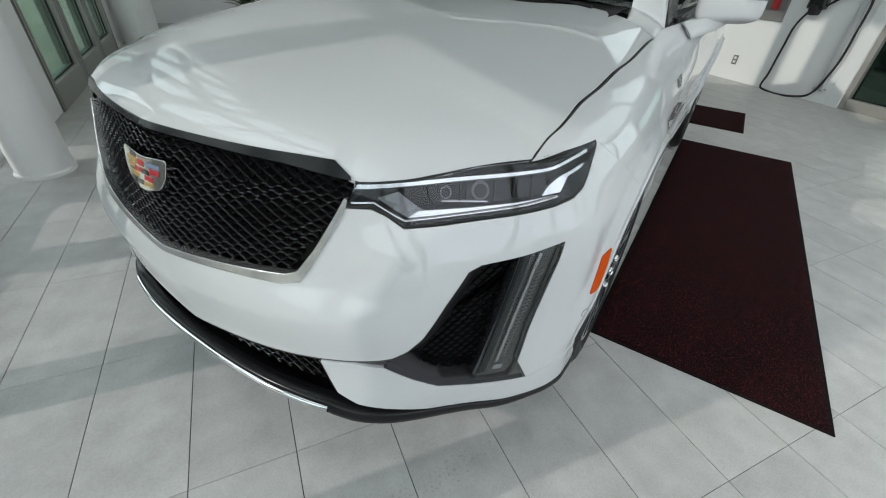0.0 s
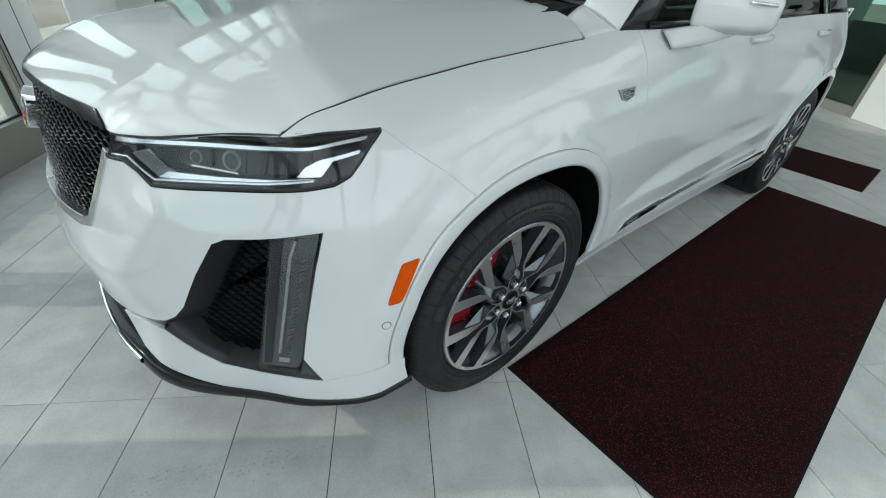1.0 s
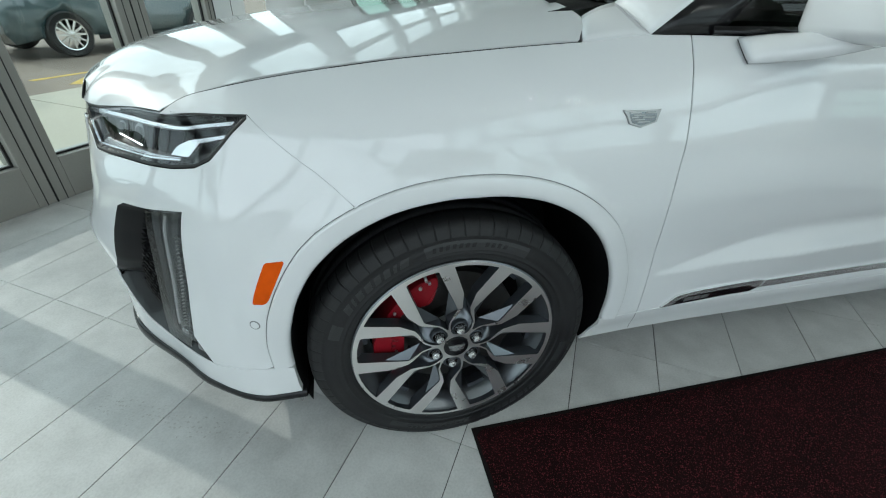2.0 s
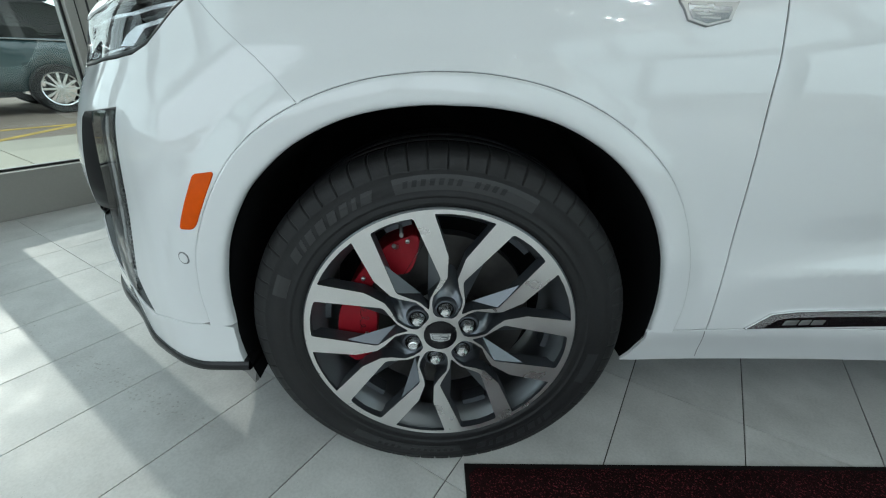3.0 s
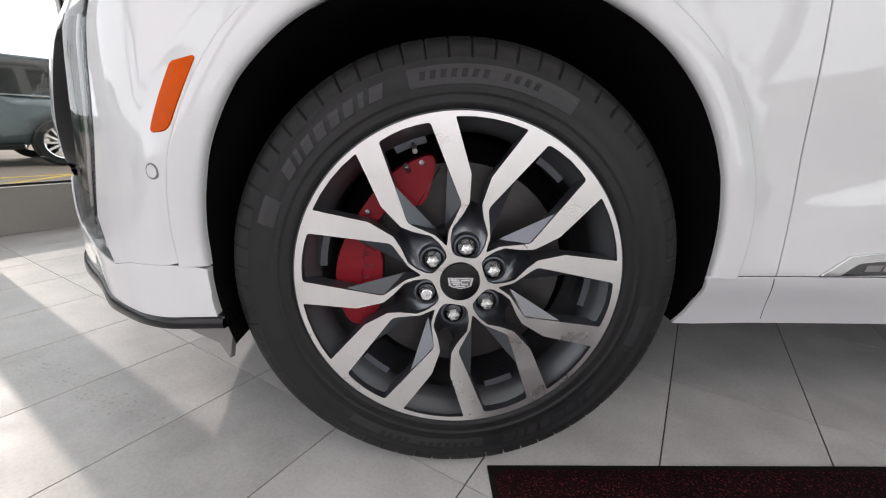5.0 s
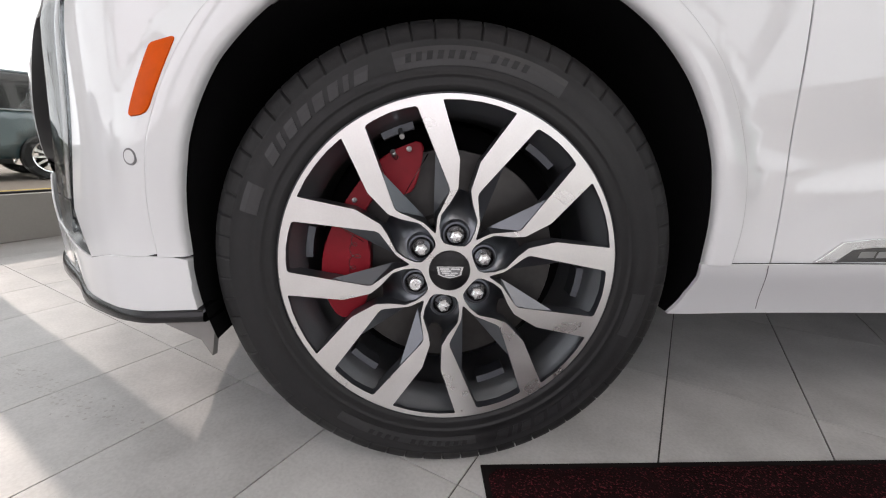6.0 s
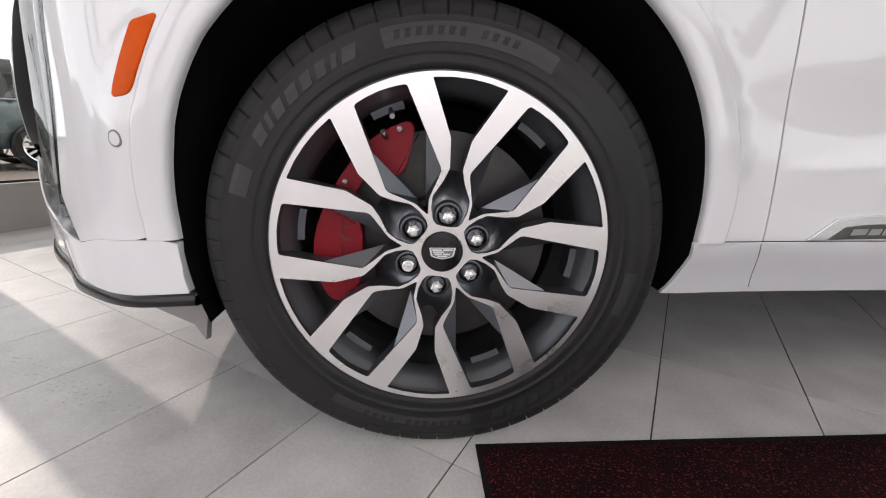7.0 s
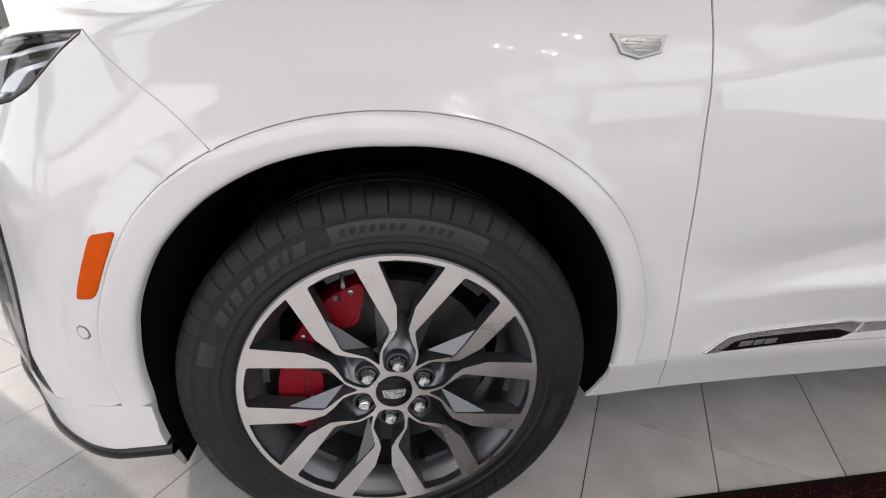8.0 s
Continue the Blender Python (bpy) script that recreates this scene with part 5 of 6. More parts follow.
    flank("parking_sensor", [(1.167 + (s - 1.167) * 0.82, 0.551 + (z - 0.551) * 0.82) for s, z in ring], WHITE, car, out=0.0012, label="white round parking sensor", flange=0.002, step=0.02, edge=0.004, mirror=flip)
    badge_poly = [(1.977, 0.9950), (1.984, 0.9935), (2.061, 0.9945), (2.069, 0.9965), (2.0635, 0.9840), (2.0585, 0.9710), (2.0215, 0.9610), (1.9925, 0.9685), (1.9860, 0.9830)]
    badge = flank("fender_badge", badge_poly, GREY_STEEL, car, out=0.005, label="small chrome shield badge", flange=0.006, step=0.008, edge=0.005, mirror=flip)
    inner_badge = [(2.0225 + (a - 2.0225) * 0.86, 0.9800 + (b - 0.9800) * 0.80) for a, b in badge_poly[1:3] + badge_poly[4:]]
    flank("badge_field", inner_badge, LAMP_BODY, badge, out=0.0060, flange=0.002, step=0.01, edge=0.005, mirror=flip)
    for z, s0, s1 in ((0.9890, 1.992, 2.018), (0.9890, 2.030, 2.056), (0.9845, 1.999, 2.028), (0.9800, 1.995, 2.012), (0.9800, 2.022, 2.052), (0.9755, 2.002, 2.026), (0.9710, 2.010, 2.040)):
        flank("badge_stripe", [(s0, z), (s1, z + 0.0004), (s1, z + 0.0022), (s0, z + 0.0018)], GREY_STEEL, badge, out=0.0072, flange=0.002, step=0.02, mirror=flip)
    # door trim: black insert, chrome edge, three plain bars
    upper = [(2.283, 0.4035), (2.331, 0.4395), (2.384, 0.4460), (2.632, 0.4540), (2.667, 0.4470)]
    lower = [(2.318, 0.4040), (2.350, 0.4275), (2.390, 0.4320), (2.604, 0.4375), (2.650, 0.4235)]
    flank("trim_edge", upper + lower[::-1], LAMP_SILVER, car, out=0.0052, label="bright silver trim edge", flange=0.006, step=0.02, mirror=flip)
    flank("door_trim", lower + [(2.62, 0.4120), (2.46, 0.4065)], GLOSS_BLACK, car, out=0.0035, label="gloss black door trim", flange=0.006, step=0.02, mirror=flip)
    flank("trim_edge", [(2.672, 0.4480), (3.0, 0.4520), (3.85, 0.4600), (3.85, 0.4400), (3.0, 0.4300), (2.655, 0.4235)], LAMP_SILVER, car, out=0.004, label="silver trim along the doors", flange=0.006, step=0.03, mirror=flip)
    for s0, s1 in ((2.366, 2.396), (2.402, 2.424), (2.430, 2.456)):
        flank("trim_bar", [(s0, 0.4125), (s1, 0.4135), (s1 + 0.004, 0.4240), (s0 + 0.004, 0.4230)], GREY_STEEL, car, out=0.0045, flange=0.002, step=0.02, mirror=flip)
    # handles
    for x0 in (1.34, 2.36):
        hs = float(run_x(x0))
        bar = []
        for t in np.linspace(0, 1, 9):
            q = skin(np.array([hs + 0.25 * t]), np.array([1.088 + 0.004 * t]), 0.004 + 0.024 * math.sin(math.pi * t) ** 0.5)[0]
            bar.append((q[0], 2 * YC - q[1] if flip else q[1], q[2]))
        part("door_handle", tube(bar, 0.008, 10, 1.5), WHITE, car, "white door handle")

# ---- lower intake, lip and undertray ----
inner = [(0.470, 0.476), (0.488, 0.415), (0.506, 0.368), (0.545, 0.340)]
intake_poly = LOW_LINE[:5] + inner[1:] + [(0.50, 0.316), (0.25, 0.306), (0.0, 0.302)]
intake = flank("lower_intake", intake_poly[:-1] + [(0.0, 0.302)] + mirrored(intake_poly[1:-1])[::-1], MATT_BLACK, car, out=-0.075, label="black mesh lower intake", flange=0, step=0.05)
ilow = lambda s: np.interp(np.abs(s), [0, 0.25, 0.5], [0.335, 0.340, 0.352])
ihigh = lambda s: np.interp(np.abs(s), [p[0] for p in LOW_LINE[:5]], [p[1] for p in LOW_LINE[:5]]) - 0.008
wires("intake_bar", 7, ilow, ihigh, lambda z: (-0.50, 0.50), 0.040, intake, front=-0.040, deep=0.015, thick=0.002)
for flip in (False, True):
    ribbon("intake_edge", [(s, z - 0.006) for s, z in LOW_LINE] + [(0.655, 0.519)], 0.014, -0.004, GLOSS_BLACK, intake, mirror=flip)
    ribbon("intake_side", [(0.462, 0.470), (0.482, 0.413), (0.500, 0.365), (0.545, 0.336)], 0.016, -0.006, GLOSS_BLACK, intake, mirror=flip)
    ribbon("intake_bridge", [(0.462, 0.480), (0.560, 0.500), (0.640, 0.505)], 0.022, -0.005, GLOSS_BLACK, intake, mirror=flip)


def lip_part(name, line, outs, material, label):
    """A bar along the bumper's foot; outs: (dz, out) round its section."""
    q = np.array(dense(line, 0.02, False))
    slim = np.interp(np.abs(q[:, 0]), (0.72, 1.05), (1.0, 0.58))  # lower towards the wheel
    rows = np.array([skin(q[:, 0], q[:, 1] + dz * slim, o) for dz, o in outs])
    n = len(q)
    bm = bmesh.new()
    vs = [bm.verts.new(v) for v in rows.reshape(-1, 3)]
    for i in range(len(outs) - 1):
        for j in range(n - 1):
            bm.faces.new((vs[i * n + j], vs[i * n + j + 1], vs[(i + 1) * n + j + 1], vs[(i + 1) * n + j])).smooth = True
    return part(name, bm, material, car, label)


foot = [(1.243, 0.291), (1.12, 0.281), (1.035, 0.277), (0.972, 0.272), (0.81, 0.266), (0.655, 0.268), (0.545, 0.272), (0.47, 0.282), (0.31, 0.276), (0.115, 0.266), (0.0, 0.264)]
foot_all = foot + mirrored(foot[:-1])[::-1]
lip_part("front_lip", foot_all, ((0.042, -0.030), (0.041, 0.002), (0.036, 0.0075), (0.018, 0.011), (0.006, 0.011), (0.0, 0.006), (-0.002, -0.006), (0.004, -0.10), (0.03, -0.30)), CAP_BLACK, "gloss black front lip")
chrome_line = [(0.475, 0.292), (0.31, 0.288), (0.115, 0.279), (0.0, 0.277)]
lip_part("lip_chrome", chrome_line + mirrored(chrome_line[:-1])[::-1], ((0.018, 0.000), (0.017, 0.012), (0.012, 0.016), (0.002, 0.016), (-0.003, 0.011), (-0.004, 0.0)), CHROME, "chrome strip along the front lip")

# deflector ahead of the tyre, and the liner's foot
for flip in (False, True):
    fy = (lambda y: 2 * YC - y) if flip else (lambda y: y)
    flap = bmesh.new()
    pts = [(-0.530, 0.065, 0.270), (-0.410, 0.060, 0.274), (-0.424, 0.060, 0.195), (-0.441, 0.061, 0.226), (-0.487, 0.063, 0.248)]
    a = [flap.verts.new((x, fy(y), z)) for x, y, z in pts]
    b = [flap.verts.new((x + 0.004, fy(y + 0.010), z)) for x, y, z in pts]
    flap.faces.new(a), flap.faces.new(b[::-1])
    for i in range(5):
        flap.faces.new((a[i], a[(i + 1) % 5], b[(i + 1) % 5], b[i]))
    part("air_deflector", flap, GREY_BOX, car, "grey plastic deflector ahead of the tyre")
    # mirror
    housing = bmesh.new()
    bmesh.ops.create_uvsphere(housing, u_segments=28, v_segments=18, radius=1.0)
    for v in housing.verts:
        x, y, z = v.co
        f = lambda c, k: math.copysign(abs(c) ** k, c)
        low = max(0.0, -z)
        v.co = (0.072 * f(x, 0.65) * (0.8 + 0.2 * y) * (1 - 0.30 * low**2), 0.116 * f(y, 0.42), 0.074 * f(z, 0.50 if z > 0 else 0.36) * (0.90 + (0.10 if z > 0 else 0.20) * y))
        v.co = (v.co.x + 0.82 - 0.10 * v.co.y + 0.012 * low, fy(v.co.y - 0.034), v.co.z + 1.200)
    for fc in housing.faces:
        fc.smooth = True
    mir = part("mirror", housing, WHITE, car, "white door mirror with a slim turn lamp")
    part("mirror_lamp", tube([(0.796, fy(-0.144), 1.224), (0.774, fy(-0.117), 1.226), (0.759, fy(-0.080), 1.227)], 0.0075, 8, 0.7), LAMP_SILVER, mir)
    arm = bmesh.new()
    foot_low = curve([(0.645, 0.051, 1.083), (0.70, 0.026, 1.090), (0.76, -0.004, 1.101), (0.86, -0.050, 1.132)], 4)
    foot_top = curve([(0.632, 0.088, 1.128), (0.69, 0.064, 1.138), (0.75, 0.030, 1.146), (0.85, -0.020, 1.165)], 4)
    rings = []
    for k, (p, q) in enumerate(zip(foot_low, foot_top)):
        p, q = Vector(p), Vector(q)
        mid = p.lerp(q, 0.5) + Vector((-0.012, -0.010, 0.002)) * min(1, k / 3)
        inner = [Vector((q.x + 0.10, max(q.y + 0.05, 0.105), q.z)), Vector((p.x + 0.10, max(p.y + 0.05, 0.085), p.z + 0.004))]
        loop = [p + Vector((0.006, 0.005, -0.0005)), p + Vector((0, 0, 0.003)), p.lerp(mid, 0.6), mid, mid.lerp(q, 0.6), q, q + Vector((0.012, 0.011, 0.004))] + inner
        rings.append([arm.verts.new((v.x, fy(v.y), v.z)) for v in loop])
    for r0, r1 in zip(rings, rings[1:]):
        for i in range(len(r0)):
            j = (i + 1) % len(r0)
            arm.faces.new((r0[i], r0[j], r1[j], r1[i])).smooth = i not in (7, 8)
    arm.faces.new(rings[0])
    arm.faces.new(rings[-1][::-1])
    bmesh.ops.recalc_face_normals(arm, faces=arm.faces)
    part("mirror_arm", arm, WHITE, mir)
    join = [Vector(a).lerp(Vector(b), t) + Vector((-0.007, -0.006, 0.0)) * math.sin(math.pi * t) for t, a, b in [(k / 5, foot_low[0], foot_top[0]) for k in range(6)]]
    part("mirror_seam", tube([(v.x - 0.001, fy(v.y), v.z) for v in join], 0.0010, 5), GASKET, mir)

# wipers
for y0, y1 in ((0.36, 0.92), (0.98, 1.52)):
    part("wiper", tube([(0.30, y0, 1.182), (0.33, (y0 + y1) / 2, 1.200), (0.30, y1, 1.207)], 0.010, 8, 0.7), MATT_BLACK, car, "black wiper arm")

# ---- wheels ----
HUB_Z, RIM_R, LUG = 0.382, 0.2755, 8.0


def polar(r, a):
    return (r * math.sin(radians(a)), r * math.cos(radians(a)))


def build_wheel():
    tyre_profile = [(0.262, 0.030), (0.268, 0.014), (0.278, 0.008), (0.2795, 0.0045), (0.286, 0.0015), (0.2895, 0.0005), (0.2915, 0.0018), (0.2960, -0.0006), (0.2970, 0.0004), (0.300, -0.0028), (0.3035, -0.0040), (0.3042, -0.0030), (0.315, -0.0055),
                    (0.330, -0.0050), (0.3445, -0.0010), (0.3465, -0.0022), (0.3490, 0.0002), (0.358, 0.0035), (0.3665, 0.0082), (0.3735, 0.0145), (0.3785, 0.0230),
                    (0.3812, 0.0350), (0.3820, 0.0520), (0.3824, 0.0680), (0.3740, 0.0690), (0.3740, 0.0780), (0.3818, 0.0790), (0.3820, 0.118), (0.3745, 0.119), (0.3745, 0.130),
                    (0.3820, 0.131), (0.3818, 0.180), (0.3745, 0.181), (0.3745, 0.190), (0.3812, 0.191), (0.3790, 0.215), (0.370, 0.240), (0.340, 0.252), (0.290, 0.246), (0.262, 0.225)]
    verts, faces, n, steps = [], [], len(tyre_profile), 1320
    sipes = 66
    for k in range(steps):
        a = 2 * math.pi * k / steps
        ph = k % (steps // sipes)
        for i, (r, d) in enumerate(tyre_profile):
            if ph == 0 and 16 <= i <= 21:
                r, d = r - (0.003, 0.0055, 0.006, 0.006, 0.005, 0.004)[i - 16], d + (0.002, 0.005, 0.006, 0.005, 0.003, 0.001)[i - 16]
            if ph == 0 and i in (22, 25, 26, 29, 30, 33):
                r -= 0.0015
            out = min(1.0, max(0.0, (r - 0.30) / 0.06))
            r += 0.003 * out
            verts.append((r * math.sin(a), d, r * math.cos(a) - 0.001 * out))
    for k in range(steps):
        j = (k + 1) % steps
        faces += [(k * n + i, k * n + i + 1, j * n + i + 1, j * n + i) for i in range(n - 1)]
    tyre = mesh_of("tyre", verts, faces)

    window = [(0.2675, 12.3), (0.182, 5.2), (0.136, 4.3), (0.116, 8.5), (0.094, 18.6), (0.076, 22.8), (0.058, 25.0), (0.048, 22.0), (0.0435, 10.0)]
    pocket = [(0.2625, 9.2), (0.135, 20.2), (0.128, 19.6), (0.091, 7.4), (0.0655, 0.0)]
    dish = lambda r: 0.006 * (1 - r / RIM_R)
    outer = [polar(RIM_R, a) for a in range(0, 360, 2)]
    holes, wins, pocks = [[polar(0.0345, a) for a in range(0, 360, 8)]], [], []
    for k in range(6):
        c = LUG + 60 * k
        wl_ = [polar(r, c + a) for r, a in window] + [polar(r, c - a) for r, a in window[::-1]]
        wins.append(rounded([polar(0.2678, c + 6), polar(0.2678, c + 0), polar(0.2678, c - 6)][::-1] + wl_, 0.0018))
        c2 = c + 30
        pk = [polar(0.2635, c2 - 5), polar(0.2642, c2), polar(0.2635, c2 + 5)] + [polar(r, c2 + a) for r, a in pocket] + [polar(r, c2 - a) for r, a in pocket[:-1][::-1]]
        pocks.append(rounded(pk, 0.0028))
    holes += wins + pocks
    pts, tris = filled(outer, holes, 0.014, 0.006)
    rr = np.hypot(pts[:, 0], pts[:, 1])
    flat = np.stack([pts[:, 0], [dish(r) for r in rr], pts[:, 1]], -1)
    mid = pts[tris].mean(1)
    mr, ma = np.hypot(mid[:, 0], mid[:, 1]), (np.degrees(np.arctan2(mid[:, 0], mid[:, 1])) - LUG) % 360
    spoke = np.where((mr > 0.066) & (mr < 0.262), (ma // 30).astype(int), -1)
    edges_ = rim_edges(tris)
    owner = {}
    for t, s in zip(tris, spoke):
        for a, b in ((t[0], t[1]), (t[1], t[2]), (t[2], t[0])):
            owner[(int(a), int(b))] = s
    faces_of = {}
    for s in sorted(set(spoke.tolist())):
        sel = tris[spoke == s]
        idx = {int(v): i for i, v in enumerate(sorted(set(sel.ravel().tolist())))}
        v = [flat[i] for i in idx]
        f = [tuple(idx[int(i)] for i in t) for t in sel]
        faces_of[s] = mesh_of("spoke" if s >= 0 else "rim", v, f, smooth=False)
    # walls of the openings, drawn inward and back, the wheel paint darkened for shade
    wv, wf, seen = [], [], {}

    def wall_point(i, d):
        key = (i, d)
        if key not in seen:
            seen[key] = len(wv)
            wv.append((flat[i][0], flat[i][1] + (0, 0.0022, 0.034)[d], flat[i][2]))
        return seen[key]

    for a, b in edges_:
        if min(rr[a], rr[b]) > RIM_R - 0.001:
            continue
        wf.append((wall_point(b, 0), wall_point(a, 0), wall_point(a, 2), wall_point(b, 2)))
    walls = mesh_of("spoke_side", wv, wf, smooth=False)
    # sloping facets in the pockets, and the valley floors behind the lugs
    facets = []

    for k in range(6):
        c2 = LUG + 60 * k + 30
        for sgn in (1, -1):
            at = lambda r, a, d: (polar(r, c2 + sgn * a)[0], d, polar(r, c2 + sgn * a)[1])
            e, kink, low, tip, mid_ = at(0.200, 13.6, 0.007), at(0.1315, 20.0, 0.006), at(0.0915, 7.5, 0.007), at(0.0660, 0, 0.009), at(0.094, 4.6, 0.030)
            facets.append(mesh_of("spoke_facet", [e, kink, mid_, low, tip], [(0, 1, 2), (1, 3, 2), (3, 4, 2)], smooth=False))
    valleys = []
    for k in range(6):
        vv, vf = [], []
        c = LUG + 60 * k
        rows = []
        for r, d in ((0.040, 0.012), (0.052, 0.0145), (0.066, 0.0175), (0.080, 0.023), (0.092, 0.032), (0.104, 0.045), (0.116, 0.062), (0.128, 0.080)):
            half = float(np.interp(r, [0.043, 0.048, 0.058, 0.076, 0.094, 0.116, 0.136, 0.182], [14, 24, 27, 24.5, 20.5, 11, 6.5, 7.0]))
            row = []
            for q, lift in ((-1, 1.0), (-0.8, 0.55), (-0.52, 0.18), (-0.2, 0.02), (0.2, 0.02), (0.52, 0.18), (0.8, 0.55), (1, 1.0)):
                x, z = polar(r, c + half * q)
                row.append(len(vv))
                vv.append((x, d + (dish(r) + 0.008 - d) * lift, z))
            rows.append(row)
        for r0, r1 in zip(rows, rows[1:]):
            vf += [(r0[i], r0[i + 1], r1[i + 1], r1[i]) for i in range(7)]
        valleys.append(mesh_of("valley", vv, vf))
    barrel = turned("barrel", [(RIM_R, 0.0), (0.2785, 0.003), (0.279, 0.012), (0.272, 0.016), (0.2680, 0.006), (0.2668, 0.010), (0.2640, 0.016), (0.2540, 0.030), (0.2460, 0.046), (0.2440, 0.062), (0.2520, 0.066),
                               (0.2520, 0.150), (0.2480, 0.215), (0.262, 0.225)], 144)
    w = new("wheel")
    for s, me in faces_of.items():
        part("spoke" if s >= 0 else "rim", me, MACHINED, w, "machined bright face" if s < 0 else "")
    part("spoke_side", walls, RIM_SHADED, w, "grey painted spoke sides, shade in the colour")
    for me in facets:
        part("spoke_facet", me, RIM_GREY, w)
    for me in valleys:
        part("valley", me, RIM_GREY, w)
    part("barrel", barrel, RIM_LIT, w, "dark grey rim barrel")
    part("tyre", tyre, RUBBER, w, "black tyre with raised sidewall lettering")
    # blocks in the pockets near the rim
    for k in range(6):
        c2 = LUG + 60 * k + 30
        bm = bmesh.new()
        ring = []
        for a in np.linspace(-6.5, 6.5, 8):
            ring.append([bm.verts.new((polar(r, c2 + a)[0], d, polar(r, c2 + a)[1])) for r, d in ((0.2445, 0.050), (0.2330, 0.052), (0.2330, 0.085), (0.2445, 0.085))])
        for r0, r1 in zip(ring, ring[1:]):
            for i in range(4):
                bm.faces.new((r0[i], r0[(i + 1) % 4], r1[(i + 1) % 4], r1[i]))
        bm.faces.new(ring[0])
        bm.faces.new(ring[-1][::-1])
        part("barrel_pad", bm, RIM_SHADED, w)
    # lug nuts in dark seats
    for k in range(6):
        x, z = polar(0.0600, LUG + 60 * k)
        part("lug_seat", turned("lug_seat", [(0.0180, 0.0105), (0.0165, 0.0060), (0.0150, 0.0075), (0.0135, 0.016), (0.004, 0.017)], 28, at=(x, 0, z)), GLOSS_BLACK, w)
        part("lug_collar", turned("lug_collar", [(0.0245, 0.020), (0.0235, 0.0125), (0.0215, 0.0085), (0.0190, 0.0078), (0.0172, 0.0095), (0.0168, 0.016)], 32, at=(x, 0, z)), RIM_SHADED, w)
        if k == 4:
            nut = turned("lug_nut", [(0.0105, 0.018), (0.0108, 0.000), (0.0098, -0.0035), (0.0080, -0.0045), (0.0076, -0.0020), (0.0052, -0.0020), (0.0048, -0.0042), (0.001, -0.0045)], 24, at=(x, 0, z))
        else:
            bm = bmesh.new()
            rings = []
            for rad, d in ((0.0112, 0.018), (0.0112, -0.0010), (0.0100, -0.0050), (0.0068, -0.0078), (0.0020, -0.0085)):
                rings.append([bm.verts.new((x + rad * math.sin(radians(60 * q + 20)), d, z + rad * math.cos(radians(60 * q + 20)))) for q in range(6)])
            for r0, r1 in zip(rings, rings[1:]):
                for q in range(6):
                    bm.faces.new((r0[q], r0[(q + 1) % 6], r1[(q + 1) % 6], r1[q]))
            bm.faces.new(rings[-1])
            bmesh.ops.recalc_face_normals(bm, faces=bm.faces)
            nut = bpy.data.meshes.new("lug_nut")
            bm.to_mesh(nut)
            bm.free()
        part("lug_nut", nut, LAMP_SILVER, w, "round locking nut" if k == 4 else "chrome hexagonal lug nut")
    part("hub_cap", turned("hub_cap", [(0.0345, 0.010), (0.0342, 0.0030), (0.0325, 0.0010), (0.018, -0.0012), (0.0005, -0.0020)], 48), CAP_BLACK, w, "black hub cap")
    # plain shield on the cap
    shield = [(-0.0225, 0.0095), (0.0225, 0.0095), (0.0195, -0.0050), (0.0120, -0.0085), (0.0, -0.0110), (-0.0120, -0.0085), (-0.0195, -0.0050)]
    bm = bmesh.new()
    lo = [bm.verts.new((x, -0.0010, z)) for x, z in shield]
    hi = [bm.verts.new((x * 0.96, -0.0034, z * 0.96)) for x, z in shield]
    bm.faces.new(hi)
    for i in range(len(lo)):
        bm.faces.new((lo[i], lo[(i + 1) % len(lo)], hi[(i + 1) % len(lo)], hi[i]))
    part("cap_shield", bm, LAMP_SILVER, w, "silver shield on the hub cap")
    field = bmesh.new()
    low, top = [[field.verts.new((x * k, d, z * k)) for x, z in shield] for k, d in ((0.84, -0.0030), (0.80, -0.0039))]
    field.faces.new(top)
    for i in range(len(low)):
        field.faces.new((low[i], low[(i + 1) % len(low)], top[(i + 1) % len(low)], top[i]))
    part("cap_field", field, LAMP_BODY, w)
    for z0, x0, x1 in ((0.0042, -0.0165, -0.0015), (0.0042, 0.0012, 0.0165), (0.0006, -0.0150, 0.0020), (-0.0030, -0.0130, -0.0010), (-0.0030, 0.0012, 0.0125), (-0.0066, -0.0080, 0.0080)):
        part("cap_stripe", block((x0, -0.0046, z0), (x1, -0.0037, z0 + 0.0027)), LAMP_SILVER, w)
    # brake disc
    part("brake_disc", turned("brake_disc", [(0.070, 0.060), (0.082, 0.060), (0.086, 0.082), (0.1930, 0.082), (0.1940, 0.084), (0.1940, 0.110), (0.07, 0.110)], 96), IRON, w, "grey cast iron brake disc")
    part("brake_shield", turned("brake_shield", [(0.05, 0.150), (0.236, 0.150), (0.236, 0.165)], 48), LINER, w)
    # valve
    x, z = polar(0.238, -21)
    part("valve", tube([(x, 0.052, z), (x * 0.97, 0.046, z * 0.97), (x * 0.95, 0.026, z * 0.95)], 0.0042, 8), GREY_STEEL, w)
    return w


